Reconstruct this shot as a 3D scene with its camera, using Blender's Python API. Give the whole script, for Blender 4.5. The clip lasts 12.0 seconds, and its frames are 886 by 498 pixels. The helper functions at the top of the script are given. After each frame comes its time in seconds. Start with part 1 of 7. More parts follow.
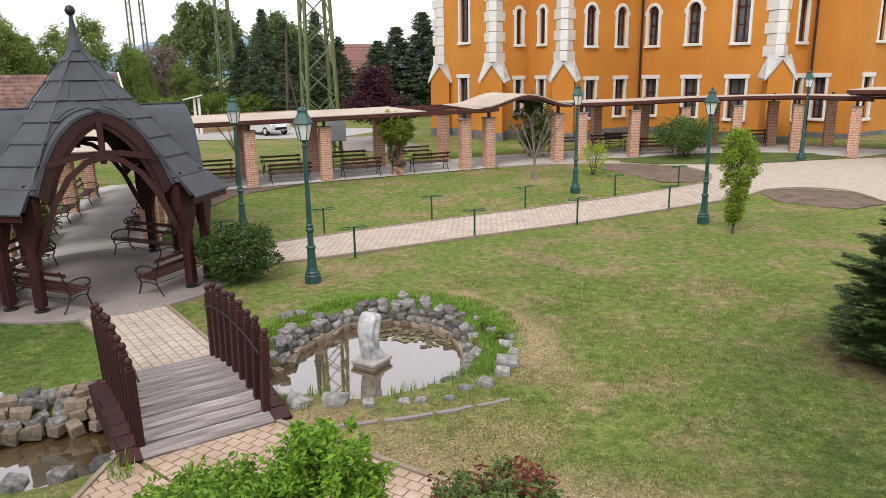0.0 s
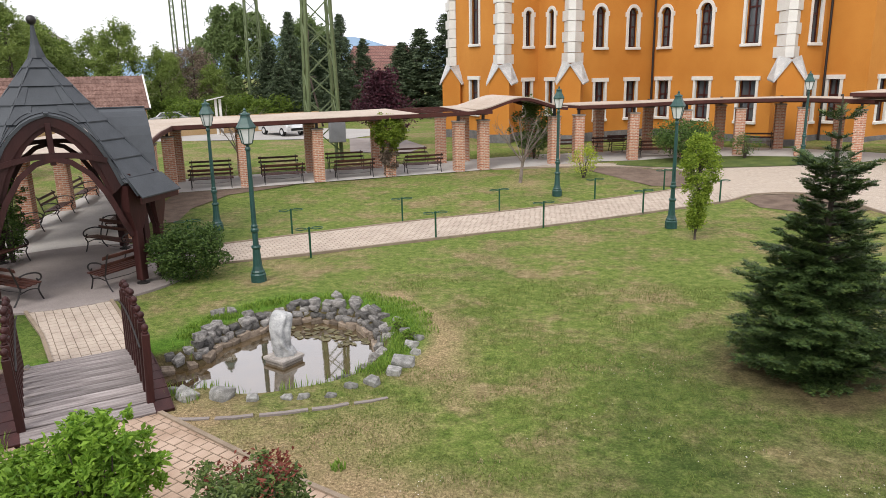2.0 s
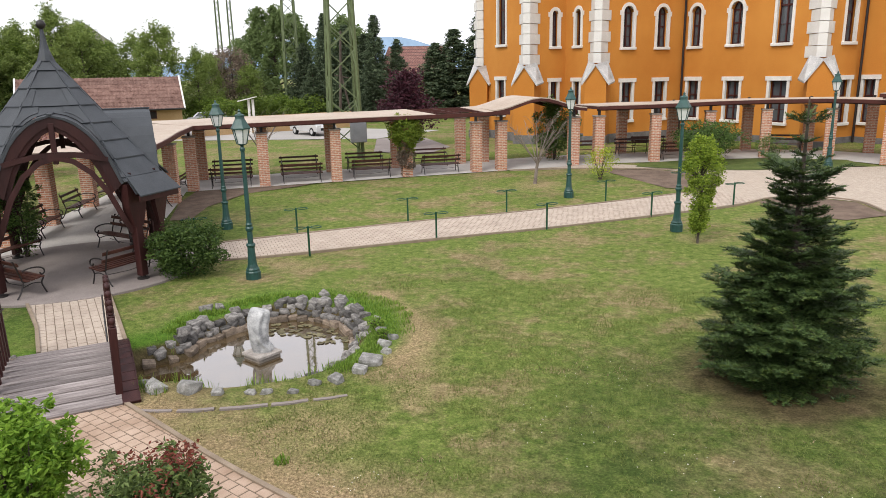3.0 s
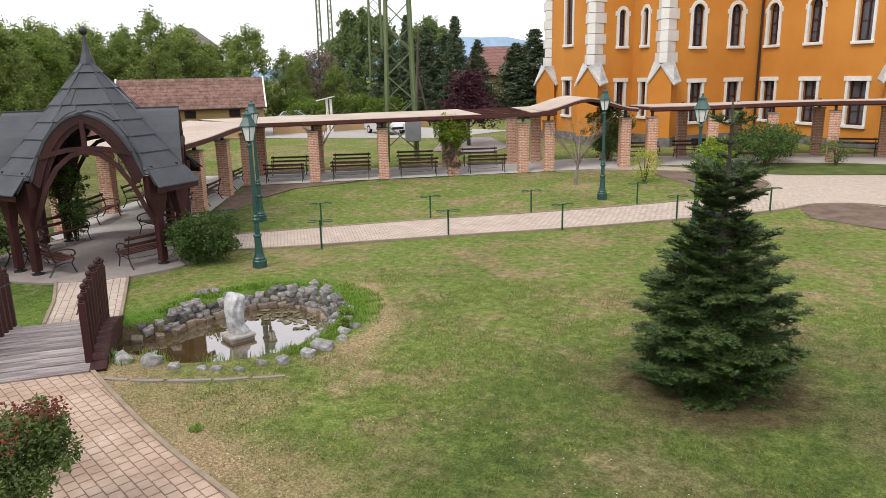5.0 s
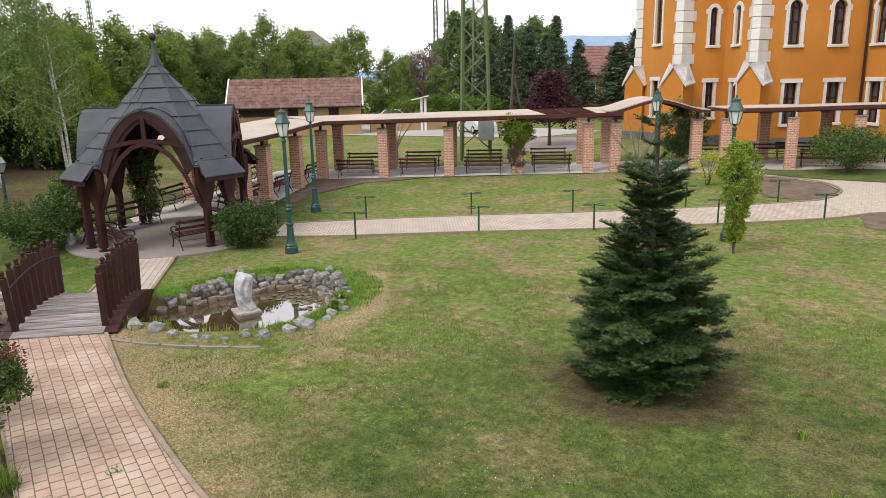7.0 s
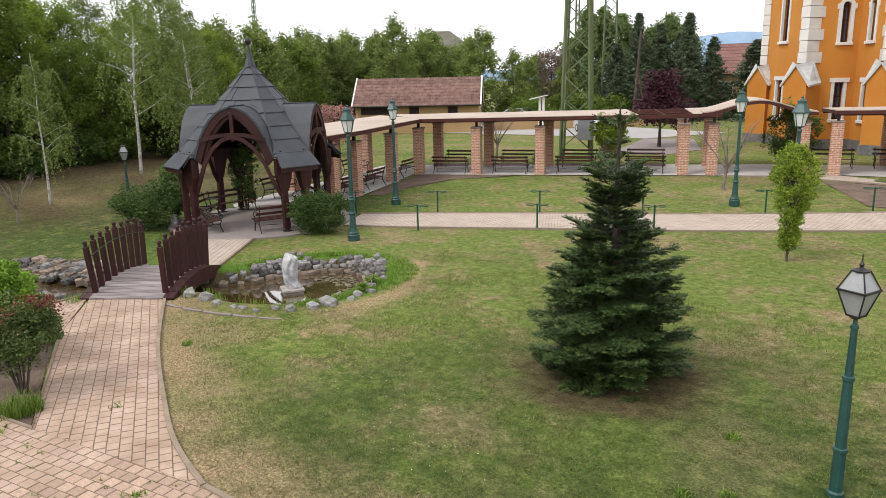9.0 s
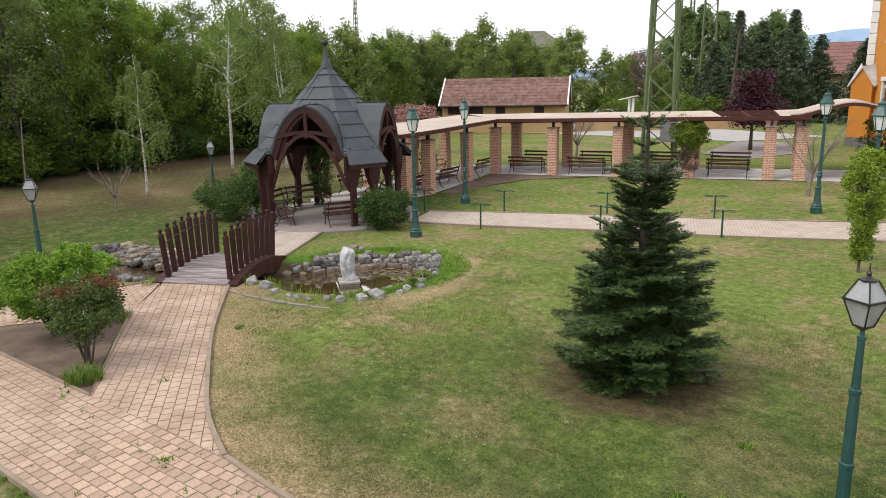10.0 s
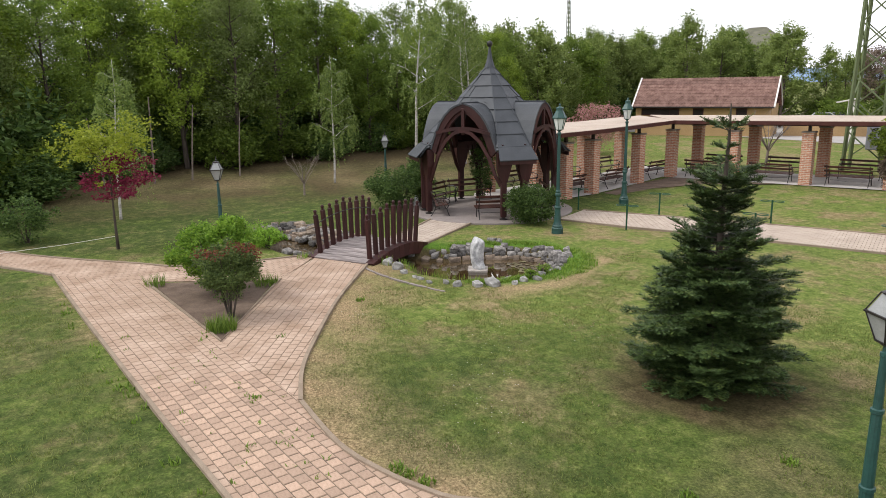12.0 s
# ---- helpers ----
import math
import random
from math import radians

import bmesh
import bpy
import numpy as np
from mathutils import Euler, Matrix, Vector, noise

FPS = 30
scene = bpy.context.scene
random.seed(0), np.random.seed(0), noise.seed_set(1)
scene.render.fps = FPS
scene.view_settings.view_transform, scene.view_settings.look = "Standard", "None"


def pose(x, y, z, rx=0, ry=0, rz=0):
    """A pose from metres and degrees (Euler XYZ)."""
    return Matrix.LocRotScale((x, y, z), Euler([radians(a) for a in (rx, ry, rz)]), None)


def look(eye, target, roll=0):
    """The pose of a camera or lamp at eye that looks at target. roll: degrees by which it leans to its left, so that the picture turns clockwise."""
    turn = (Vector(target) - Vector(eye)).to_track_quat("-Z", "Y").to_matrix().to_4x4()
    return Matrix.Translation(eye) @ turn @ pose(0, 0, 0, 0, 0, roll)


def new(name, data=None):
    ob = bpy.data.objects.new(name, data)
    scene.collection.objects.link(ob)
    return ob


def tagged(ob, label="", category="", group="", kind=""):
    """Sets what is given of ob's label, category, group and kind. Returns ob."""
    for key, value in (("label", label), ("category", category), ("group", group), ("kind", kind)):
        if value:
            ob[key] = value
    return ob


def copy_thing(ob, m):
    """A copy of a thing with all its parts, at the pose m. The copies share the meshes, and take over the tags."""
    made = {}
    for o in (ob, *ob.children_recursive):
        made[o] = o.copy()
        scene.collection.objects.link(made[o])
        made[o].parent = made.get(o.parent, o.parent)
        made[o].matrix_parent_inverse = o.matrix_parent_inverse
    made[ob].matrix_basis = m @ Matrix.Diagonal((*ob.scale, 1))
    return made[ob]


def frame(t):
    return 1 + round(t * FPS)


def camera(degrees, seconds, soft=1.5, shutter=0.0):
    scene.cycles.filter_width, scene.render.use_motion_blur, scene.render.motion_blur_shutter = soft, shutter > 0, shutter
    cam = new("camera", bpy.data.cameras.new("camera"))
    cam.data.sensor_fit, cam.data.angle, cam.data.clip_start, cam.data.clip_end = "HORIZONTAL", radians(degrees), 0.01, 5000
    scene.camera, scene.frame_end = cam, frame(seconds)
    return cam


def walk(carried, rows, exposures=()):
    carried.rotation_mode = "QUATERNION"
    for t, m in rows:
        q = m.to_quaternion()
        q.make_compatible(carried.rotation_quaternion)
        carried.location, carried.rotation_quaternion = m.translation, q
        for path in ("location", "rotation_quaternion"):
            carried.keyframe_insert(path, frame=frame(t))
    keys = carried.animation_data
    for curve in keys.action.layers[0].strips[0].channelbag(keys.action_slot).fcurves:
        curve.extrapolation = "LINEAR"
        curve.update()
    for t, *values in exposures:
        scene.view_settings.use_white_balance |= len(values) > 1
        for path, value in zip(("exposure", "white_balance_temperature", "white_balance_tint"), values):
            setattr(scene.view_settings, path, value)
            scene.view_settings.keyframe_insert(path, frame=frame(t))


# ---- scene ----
cam = camera(63.9, 12.0, soft=0.6)
PATH = [
    (0, (-2.188, -0.516, 4.797), (-2.366, 1.416, 4.312), -1.0),
    (0.5, (-1.548, -0.474, 4.865), (-1.749, 1.456, 4.381), -1.1),
    (1, (-0.925, -0.464, 4.87), (-1.148, 1.464, 4.387), -1.1),
    (1.5, (-0.304, -0.52, 4.879), (-0.563, 1.404, 4.396), -1.1),
    (2, (0.343, -0.515, 4.879), (0.038, 1.402, 4.396), -1.1),
    (2.5, (0.987, -0.438, 4.894), (0.627, 1.47, 4.412), -1.1),
    (3, (1.637, -0.38, 4.899), (1.212, 1.514, 4.418), -1.2),
    (5, (4.391, -0.098, 4.868), (3.695, 1.715, 4.393), -1.3),
    (5.5, (5.109, 0.001, 4.86), (4.345, 1.787, 4.386), -1.3),
    (6, (5.831, 0.116, 4.838), (4.986, 1.866, 4.366), -1.3),
    (6.5, (6.574, 0.225, 4.838), (5.65, 1.935, 4.368), -1.3),
    (7, (7.293, 0.372, 4.844), (6.293, 2.039, 4.375), -1.3),
    (9, (10.044, 1.249, 4.823), (8.721, 2.676, 4.36), -1.3),
    (9.5, (10.537, 1.501, 4.81), (9.128, 2.843, 4.35), -1.3),
    (10, (11.02, 1.796, 4.819), (9.515, 3.031, 4.361), -1.2),
    (10.5, (11.517, 2.127, 4.817), (9.924, 3.247, 4.36), -1.2),
    (11, (12.0, 2.438, 4.808), (10.328, 3.437, 4.354), -1.1),
    (11.5, (12.432, 2.768, 4.802), (10.691, 3.642, 4.351), -1.0),
    (12, (12.816, 3.108, 4.775), (11.016, 3.854, 4.326), -0.9),
]
walk(cam, [(t, look(eye, target, roll)) for t, eye, target, roll in PATH])

# ---- light ----
SUN_EL, SUN_AZ = 52.0, 200.0
world = bpy.data.worlds.new("overcast_sky")
scene.world = world
world.use_nodes = True
wn, wl = world.node_tree.nodes, world.node_tree.links
wn.clear()
w_out = wn.new("ShaderNodeOutputWorld")
w_bg = wn.new("ShaderNodeBackground")
w_sky = wn.new("ShaderNodeTexSky")
w_sky.sky_type = "NISHITA"
w_sky.sun_disc = False
w_sky.sun_elevation = radians(SUN_EL)
w_sky.sun_rotation = radians(SUN_AZ)
w_sky.dust_density = 4.0
w_hsv = wn.new("ShaderNodeHueSaturation")
w_hsv.inputs["Saturation"].default_value = 0.22
wl.new(w_sky.outputs[0], w_hsv.inputs["Color"])
wl.new(w_hsv.outputs[0], w_bg.inputs[0])
w_bg.inputs[1].default_value = 0.06
w_cloud = wn.new("ShaderNodeBackground")
w_cloud.inputs[0].default_value = (0.965, 0.955, 1.03, 1.0)
w_cloud.inputs[1].default_value = 1.22
w_add = wn.new("ShaderNodeAddShader")
wl.new(w_bg.outputs[0], w_add.inputs[0])
wl.new(w_cloud.outputs[0], w_add.inputs[1])
wl.new(w_add.outputs[0], w_out.inputs[0])
sun_data = bpy.data.lights.new("sun", "SUN")
sun_data.energy = 1.8
sun_data.angle = radians(20)
sun_data.color = (1.0, 0.96, 0.90)
sun = new("sun", sun_data)
sun.matrix_world = look((0, 0, 0), (math.sin(radians(SUN_AZ)) * -math.cos(radians(SUN_EL)), -math.cos(radians(SUN_AZ)) * math.cos(radians(SUN_EL)), -math.sin(radians(SUN_EL))))

# ---- materials ----


def nodes_of(name):
    m = bpy.data.materials.new(name)
    m.use_nodes = True
    nt = m.node_tree
    return m, nt.nodes, nt.links, nt.nodes["Principled BSDF"]


def rgb(c):
    return (c[0], c[1], c[2], 1.0)


def noise_tex(n, l, vec, scale, detail=4.0, rough=0.6):
    t = n.new("ShaderNodeTexNoise")
    t.inputs["Scale"].default_value = scale
    t.inputs["Detail"].default_value = detail
    t.inputs["Roughness"].default_value = rough
    l.new(vec, t.inputs["Vector"])
    return t


def ramp(n, l, fac, stops):
    r = n.new("ShaderNodeValToRGB")
    e = r.color_ramp.elements
    while len(e) < len(stops):
        e.new(0.5)
    for k, (p, c) in enumerate(stops):
        e[k].position = p
        e[k].color = rgb(c)
    l.new(fac, r.inputs[0])
    return r


def mix_rgb(n, l, fac, a, b, kind="MIX"):
    m = n.new("ShaderNodeMix")
    m.data_type = "RGBA"
    m.blend_type = kind
    for sock, v in ((m.inputs[0], fac), (m.inputs[6], a), (m.inputs[7], b)):
        if isinstance(v, bpy.types.NodeSocket):
            l.new(v, sock)
        elif isinstance(v, (int, float)):
            sock.default_value = v
        else:
            sock.default_value = rgb(v)
    return m.outputs[2]


def add_bump(n, l, bsdf, height, strength, dist=0.02):
    b = n.new("ShaderNodeBump")
    b.inputs["Strength"].default_value = strength
    b.inputs["Distance"].default_value = dist
    l.new(height, b.inputs["Height"])
    l.new(b.outputs[0], bsdf.inputs["Normal"])


def mat(name, c1, c2, scale=6.0, rough=0.75, bump=0.3, fine=60.0, metal=0.0, vary=0.0, stretch=None, spec=0.3, dist=0.01, stain=0.25):
    """A rough surface that varies at two scales; vary: how far pieces differ from one another."""
    m, n, l, b = nodes_of(name)
    tc = n.new("ShaderNodeTexCoord")
    vec = tc.outputs["Object"]
    if stretch:
        mp = n.new("ShaderNodeMapping")
        mp.inputs["Scale"].default_value = stretch
        l.new(vec, mp.inputs[0])
        vec = mp.outputs[0]
    big = noise_tex(n, l, vec, scale)
    small = noise_tex(n, l, vec, fine, 3.0)
    r = ramp(n, l, big.outputs[0], [(0.3, c1), (0.7, c2)])
    g = ramp(n, l, small.outputs[0], [(0.25, (1 - stain,) * 3), (0.75, (1 + stain * 0.3,) * 3)])
    col = mix_rgb(n, l, 1.0, r.outputs[0], g.outputs[0], "MULTIPLY")
    if vary:
        oi = n.new("ShaderNodeObjectInfo")
        hv = n.new("ShaderNodeHueSaturation")
        mr = n.new("ShaderNodeMapRange")
        mr.inputs[3].default_value = 1 - vary
        mr.inputs[4].default_value = 1 + vary
        l.new(oi.outputs["Random"], mr.inputs[0])
        l.new(mr.outputs[0], hv.inputs["Value"])
        l.new(col, hv.inputs["Color"])
        col = hv.outputs[0]
    l.new(col, b.inputs["Base Color"])
    b.inputs["Roughness"].default_value = rough
    b.inputs["Metallic"].default_value = metal
    b.inputs["Specular IOR Level"].default_value = spec
    if bump:
        add_bump(n, l, b, small.outputs[0], bump, dist)
    return m


def leaf_mat(name, dark, light, trans=0.35, rough=0.55):
    """Leaves that differ from one another and let some light through."""
    m, n, l, b = nodes_of(name)
    ge = n.new("ShaderNodeNewGeometry")
    oi = n.new("ShaderNodeObjectInfo")
    r = ramp(n, l, ge.outputs["Random Per Island"], [(0.0, dark), (1.0, light)])
    hv = n.new("ShaderNodeHueSaturation")
    mr = n.new("ShaderNodeMapRange")
    mr.inputs[3].default_value, mr.inputs[4].default_value = 0.8, 1.2
    l.new(oi.outputs["Random"], mr.inputs[0])
    l.new(mr.outputs[0], hv.inputs["Value"])
    l.new(r.outputs[0], hv.inputs["Color"])
    l.new(hv.outputs[0], b.inputs["Base Color"])
    b.inputs["Roughness"].default_value = rough
    b.inputs["Specular IOR Level"].default_value = 0.25
    tr = n.new("ShaderNodeBsdfTranslucent")
    l.new(hv.outputs[0], tr.inputs[0])
    mx = n.new("ShaderNodeMixShader")
    mx.inputs[0].default_value = trans
    l.new(b.outputs[0], mx.inputs[1])
    l.new(tr.outputs[0], mx.inputs[2])
    l.new(mx.outputs[0], n["Material Output"].inputs[0])
    return m


def brick_mat(name, c1, c2, mortar, bw, bh, gap=0.012, rough=0.85, flat=False, bump=0.6, noise_amt=0.35):
    """Coursed bricks or pavers; flat: they lie on the ground, else they run round upright faces."""
    m, n, l, b = nodes_of(name)
    tc = n.new("ShaderNodeTexCoord")
    vec = tc.outputs["Object"]
    if not flat:
        sp = n.new("ShaderNodeSeparateXYZ")
        l.new(vec, sp.inputs[0])
        ad = n.new("ShaderNodeMath")
        l.new(sp.outputs[0], ad.inputs[0])
        l.new(sp.outputs[1], ad.inputs[1])
        cb = n.new("ShaderNodeCombineXYZ")
        l.new(ad.outputs[0], cb.inputs[0])
        l.new(sp.outputs[2], cb.inputs[1])
        vec = cb.outputs[0]
    t = n.new("ShaderNodeTexBrick")
    t.inputs["Scale"].default_value = 1.0
    t.inputs["Brick Width"].default_value = bw
    t.inputs["Row Height"].default_value = bh
    t.inputs["Mortar Size"].default_value = gap
    t.inputs["Mortar Smooth"].default_value = 0.3
    t.inputs["Color1"].default_value = rgb(c1)
    t.inputs["Color2"].default_value = rgb(c2)
    t.inputs["Mortar"].default_value = rgb(mortar)
    l.new(vec, t.inputs["Vector"])
    ns = noise_tex(n, l, tc.outputs["Object"], 9.0)
    g = ramp(n, l, ns.outputs[0], [(0.3, (1 - noise_amt,) * 3), (0.7, (1.1,) * 3)])
    col = mix_rgb(n, l, 1.0, t.outputs[0], g.outputs[0], "MULTIPLY")
    l.new(col, b.inputs["Base Color"])
    b.inputs["Roughness"].default_value = rough
    iv = n.new("ShaderNodeMath")
    iv.operation = "SUBTRACT"
    iv.inputs[0].default_value = 1.0
    l.new(t.outputs["Fac"], iv.inputs[1])
    add_bump(n, l, b, iv.outputs[0], bump, 0.01)
    return m


def lawn_material():
    m, n, l, b = nodes_of("lawn")
    tc = n.new("ShaderNodeTexCoord")
    vec = tc.outputs["Object"]
    n1 = noise_tex(n, l, vec, 0.38, 5.0, 0.65)
    n2 = noise_tex(n, l, vec, 0.95, 7.0, 0.74)
    n3 = noise_tex(n, l, vec, 24.0, 6.0, 0.8)
    n4 = noise_tex(n, l, vec, 5.0, 5.0, 0.7)
    green = ramp(n, l, n4.outputs[0], [(0.28, (0.052, 0.088, 0.015)), (0.5, (0.122, 0.162, 0.035)), (0.72, (0.222, 0.242, 0.074))])
    dry = ramp(n, l, n4.outputs[0], [(0.28, (0.115, 0.090, 0.040)), (0.5, (0.215, 0.172, 0.084)), (0.75, (0.350, 0.280, 0.158))])
    s = n.new("ShaderNodeMath")
    s.operation = "ADD"
    l.new(n1.outputs[0], s.inputs[0])
    l.new(n2.outputs[0], s.inputs[1])
    half = n.new("ShaderNodeMath")
    half.operation = "MULTIPLY"
    half.inputs[1].default_value = 1.0
    l.new(s.outputs[0], half.inputs[0])
    mr = n.new("ShaderNodeMapRange")
    mr.inputs[1].default_value, mr.inputs[2].default_value = 0.95, 1.17
    l.new(half.outputs[0], mr.inputs[0])
    col = mix_rgb(n, l, mr.outputs[0], green.outputs[0], dry.outputs[0])
    # dark green of lush growth, which also paints shade round the fir
    clover_shade = ramp(n, l, n4.outputs[0], [(0.3, (0.022, 0.044, 0.009)), (0.7, (0.080, 0.106, 0.028))])
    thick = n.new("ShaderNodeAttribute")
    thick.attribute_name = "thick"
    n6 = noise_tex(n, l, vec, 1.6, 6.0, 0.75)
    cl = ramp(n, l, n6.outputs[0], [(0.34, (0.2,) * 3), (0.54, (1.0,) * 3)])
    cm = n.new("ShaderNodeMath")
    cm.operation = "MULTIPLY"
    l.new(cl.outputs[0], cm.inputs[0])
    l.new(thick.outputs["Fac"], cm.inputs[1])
    col = mix_rgb(n, l, cm.outputs[0], col, clover_shade.outputs[0])
    n5 = noise_tex(n, l, vec, 0.55, 6.0, 0.72)
    bare = ramp(n, l, n5.outputs[0], [(0.64, (0, 0, 0)), (0.78, (0.7,) * 3)])
    earth = ramp(n, l, n3.outputs[0], [(0.3, (0.105, 0.070, 0.040)), (0.7, (0.235, 0.170, 0.105))])
    col = mix_rgb(n, l, bare.outputs[0], col, earth.outputs[0])
    at = n.new("ShaderNodeAttribute")
    at.attribute_name = "wear_shade"
    sp = n.new("ShaderNodeSeparateColor")
    l.new(at.outputs["Color"], sp.inputs[0])
    w1 = n.new("ShaderNodeMath")
    w1.operation = "MULTIPLY"
    l.new(sp.outputs[0], w1.inputs[0])
    nr = ramp(n, l, n4.outputs[0], [(0.25, (0.45,) * 3), (0.55, (1.0,) * 3)])
    l.new(nr.outputs[0], w1.inputs[1])
    soil = ramp(n, l, n3.outputs[0], [(0.3, (0.19, 0.130, 0.068)), (0.7, (0.40, 0.300, 0.175))])
    col = mix_rgb(n, l, w1.outputs[0], col, soil.outputs[0])
    lush = ramp(n, l, n4.outputs[0], [(0.3, (0.055, 0.120, 0.013)), (0.7, (0.115, 0.215, 0.028))])
    col = mix_rgb(n, l, sp.outputs[1], col, lush.outputs[0])
    # dark brown of wet earth and litter, and of shade painted below the trees
    mud_shade = ramp(n, l, n4.outputs[0], [(0.3, (0.05, 0.035, 0.018)), (0.7, (0.11, 0.08, 0.045))])
    col = mix_rgb(n, l, sp.outputs[2], col, mud_shade.outputs[0])
    g = ramp(n, l, n3.outputs[0], [(0.30, (0.40,) * 3), (0.52, (1.0,) * 3), (0.70, (1.7,) * 3)])
    col = mix_rgb(n, l, 1.0, col, g.outputs[0], "MULTIPLY")
    l.new(col, b.inputs["Base Color"])
    b.inputs["Roughness"].default_value = 0.95
    b.inputs["Specular IOR Level"].default_value = 0.1
    add_bump(n, l, b, n3.outputs[0], 0.8, 0.03)
    return m


def glass_mat(name, tint, rough=0.05, see=0.4):
    m, n, l, b = nodes_of(name)
    b.inputs["Base Color"].default_value = rgb(tint)
    b.inputs["Roughness"].default_value = rough
    b.inputs["Transmission Weight"].default_value = see
    b.inputs["IOR"].default_value = 1.45
    return m


def water_mat():
    m, n, l, b = nodes_of("pond_water")
    tc = n.new("ShaderNodeTexCoord")
    ns = noise_tex(n, l, tc.outputs["Object"], 3.0, 3.0)
    r = ramp(n, l, ns.outputs[0], [(0.3, (0.055, 0.036, 0.014)), (0.7, (0.095, 0.062, 0.026))])
    l.new(r.outputs[0], b.inputs["Base Color"])
    b.inputs["Roughness"].default_value = 0.03
    b.inputs["IOR"].default_value = 2.0
    b.inputs["Specular IOR Level"].default_value = 0.5
    b.inputs["Coat Weight"].default_value = 1.0
    b.inputs["Coat Roughness"].default_value = 0.02
    b.inputs["Coat IOR"].default_value = 2.0
    add_bump(n, l, b, ns.outputs[0], 0.06, 0.02)
    return m


M_LAWN = lawn_material()
M_PAVER = mat("clay_paver", (0.355, 0.245, 0.172), (0.48, 0.345, 0.258), 5.0, 0.9, 0.35, 90.0, vary=0.18)
M_PALE = mat("pale_paver_laid", (0.385, 0.315, 0.255), (0.50, 0.42, 0.345), 2.0, 0.9, 0.35, 60.0)
M_PAVER_REST = mat("clay_paver_laid", (0.315, 0.215, 0.148), (0.51, 0.385, 0.295), 1.3, 0.9, 0.35, 90.0)
M_JOINT = mat("joint_sand", (0.130, 0.100, 0.070), (0.215, 0.166, 0.115), 4.0, 0.95, 0.5, 60.0)
M_KERB = mat("kerb_concrete", (0.215, 0.165, 0.118), (0.31, 0.245, 0.18), 3.0, 0.9, 0.4, 70.0)
M_PLAZA = brick_mat("plaza_pavers", (0.46, 0.39, 0.315), (0.41, 0.34, 0.27), (0.31, 0.25, 0.195), 0.2, 0.1, 0.008, flat=True, noise_amt=0.22)
M_CONC = mat("poured_concrete", (0.200, 0.170, 0.155), (0.285, 0.247, 0.228), 0.8, 0.85, 0.3, 40.0)
M_CONC_W = mat("pale_walk_concrete", (0.40, 0.375, 0.35), (0.52, 0.49, 0.46), 0.8, 0.85, 0.3, 40.0)
M_SOIL = mat("bare_soil", (0.105, 0.072, 0.052), (0.195, 0.142, 0.106), 2.0, 0.95, 0.8, 30.0, dist=0.03)
M_ASPH = mat("pale_asphalt", (0.33, 0.315, 0.295), (0.42, 0.40, 0.375), 0.2, 0.9, 0.3, 30.0)
M_WOOD = mat("dark_stained_timber", (0.025, 0.007, 0.007), (0.054, 0.016, 0.014), 3.0, 0.55, 0.35, 50.0, vary=0.2, stretch=(1, 1, 0.15))
M_DECK = mat("weathered_deck_board", (0.10, 0.078, 0.072), (0.40, 0.355, 0.34), 2.0, 0.75, 0.5, 45.0, vary=0.22, stretch=(8.0, 0.6, 3.0), stain=0.4)
M_FELT = mat("slate_grey_roofing", (0.031, 0.036, 0.042), (0.053, 0.060, 0.068), 1.5, 0.6, 0.45, 70.0, spec=0.45)
M_BRICK = brick_mat("red_brick", (0.41, 0.145, 0.078), (0.55, 0.27, 0.16), (0.56, 0.47, 0.38), 0.25, 0.078, 0.014)
M_CAP = mat("column_cap_mortar", (0.230, 0.187, 0.151), (0.302, 0.252, 0.216), 5.0, 0.9, 0.3)
M_STEEL = mat("dark_steel", (0.013, 0.009, 0.009), (0.022, 0.016, 0.014), 6.0, 0.5, 0.1, spec=0.4)
M_BEAM = mat("pergola_beam", (0.050, 0.015, 0.012), (0.085, 0.026, 0.019), 2.0, 0.75, 0.3, 40.0)
M_CANOPY = mat("tan_canopy_sheet", (0.40, 0.322, 0.255), (0.51, 0.43, 0.355), 0.5, 0.8, 0.25, 12.0, dist=0.02)
M_IRON = mat("black_cast_iron", (0.009, 0.007, 0.007), (0.020, 0.016, 0.014), 9.0, 0.5, 0.2, spec=0.5)
M_SLAT = mat("bench_slat_wood", (0.040, 0.014, 0.010), (0.086, 0.032, 0.022), 3.0, 0.5, 0.3, 40.0, vary=0.2)
M_GREEN = mat("green_painted_iron", (0.010, 0.046, 0.039), (0.022, 0.080, 0.068), 4.0, 0.45, 0.15, 30.0, spec=0.5)
M_POST = mat("green_tube_paint", (0.007, 0.050, 0.025), (0.013, 0.079, 0.040), 6.0, 0.45, 0.1)
M_PANE = mat("frosted_lantern_glass", (0.620, 0.640, 0.620), (0.720, 0.730, 0.710), 4.0, 0.3, 0.0, spec=0.5, stain=0.1)
M_PANE_D = mat("dull_lantern_glass", (0.24, 0.25, 0.245), (0.33, 0.34, 0.335), 4.0, 0.25, 0.0, spec=0.5, stain=0.15)
M_STATUE = mat("whitewashed_stone", (0.20, 0.205, 0.21), (0.60, 0.60, 0.59), 7.0, 0.7, 0.5, 40.0)
M_PED = mat("mossy_pedestal_stone", (0.14, 0.12, 0.10), (0.30, 0.27, 0.235), 4.0, 0.9, 0.5, 40.0)
M_PLINTH_P = mat("pale_slab_stone", (0.24, 0.215, 0.19), (0.46, 0.42, 0.38), 5.0, 0.85, 0.4, 40.0)
M_ROCK = mat("grey_field_stone", (0.10, 0.094, 0.088), (0.36, 0.34, 0.315), 3.0, 0.85, 0.9, 22.0, vary=0.6, dist=0.03, stain=0.4)
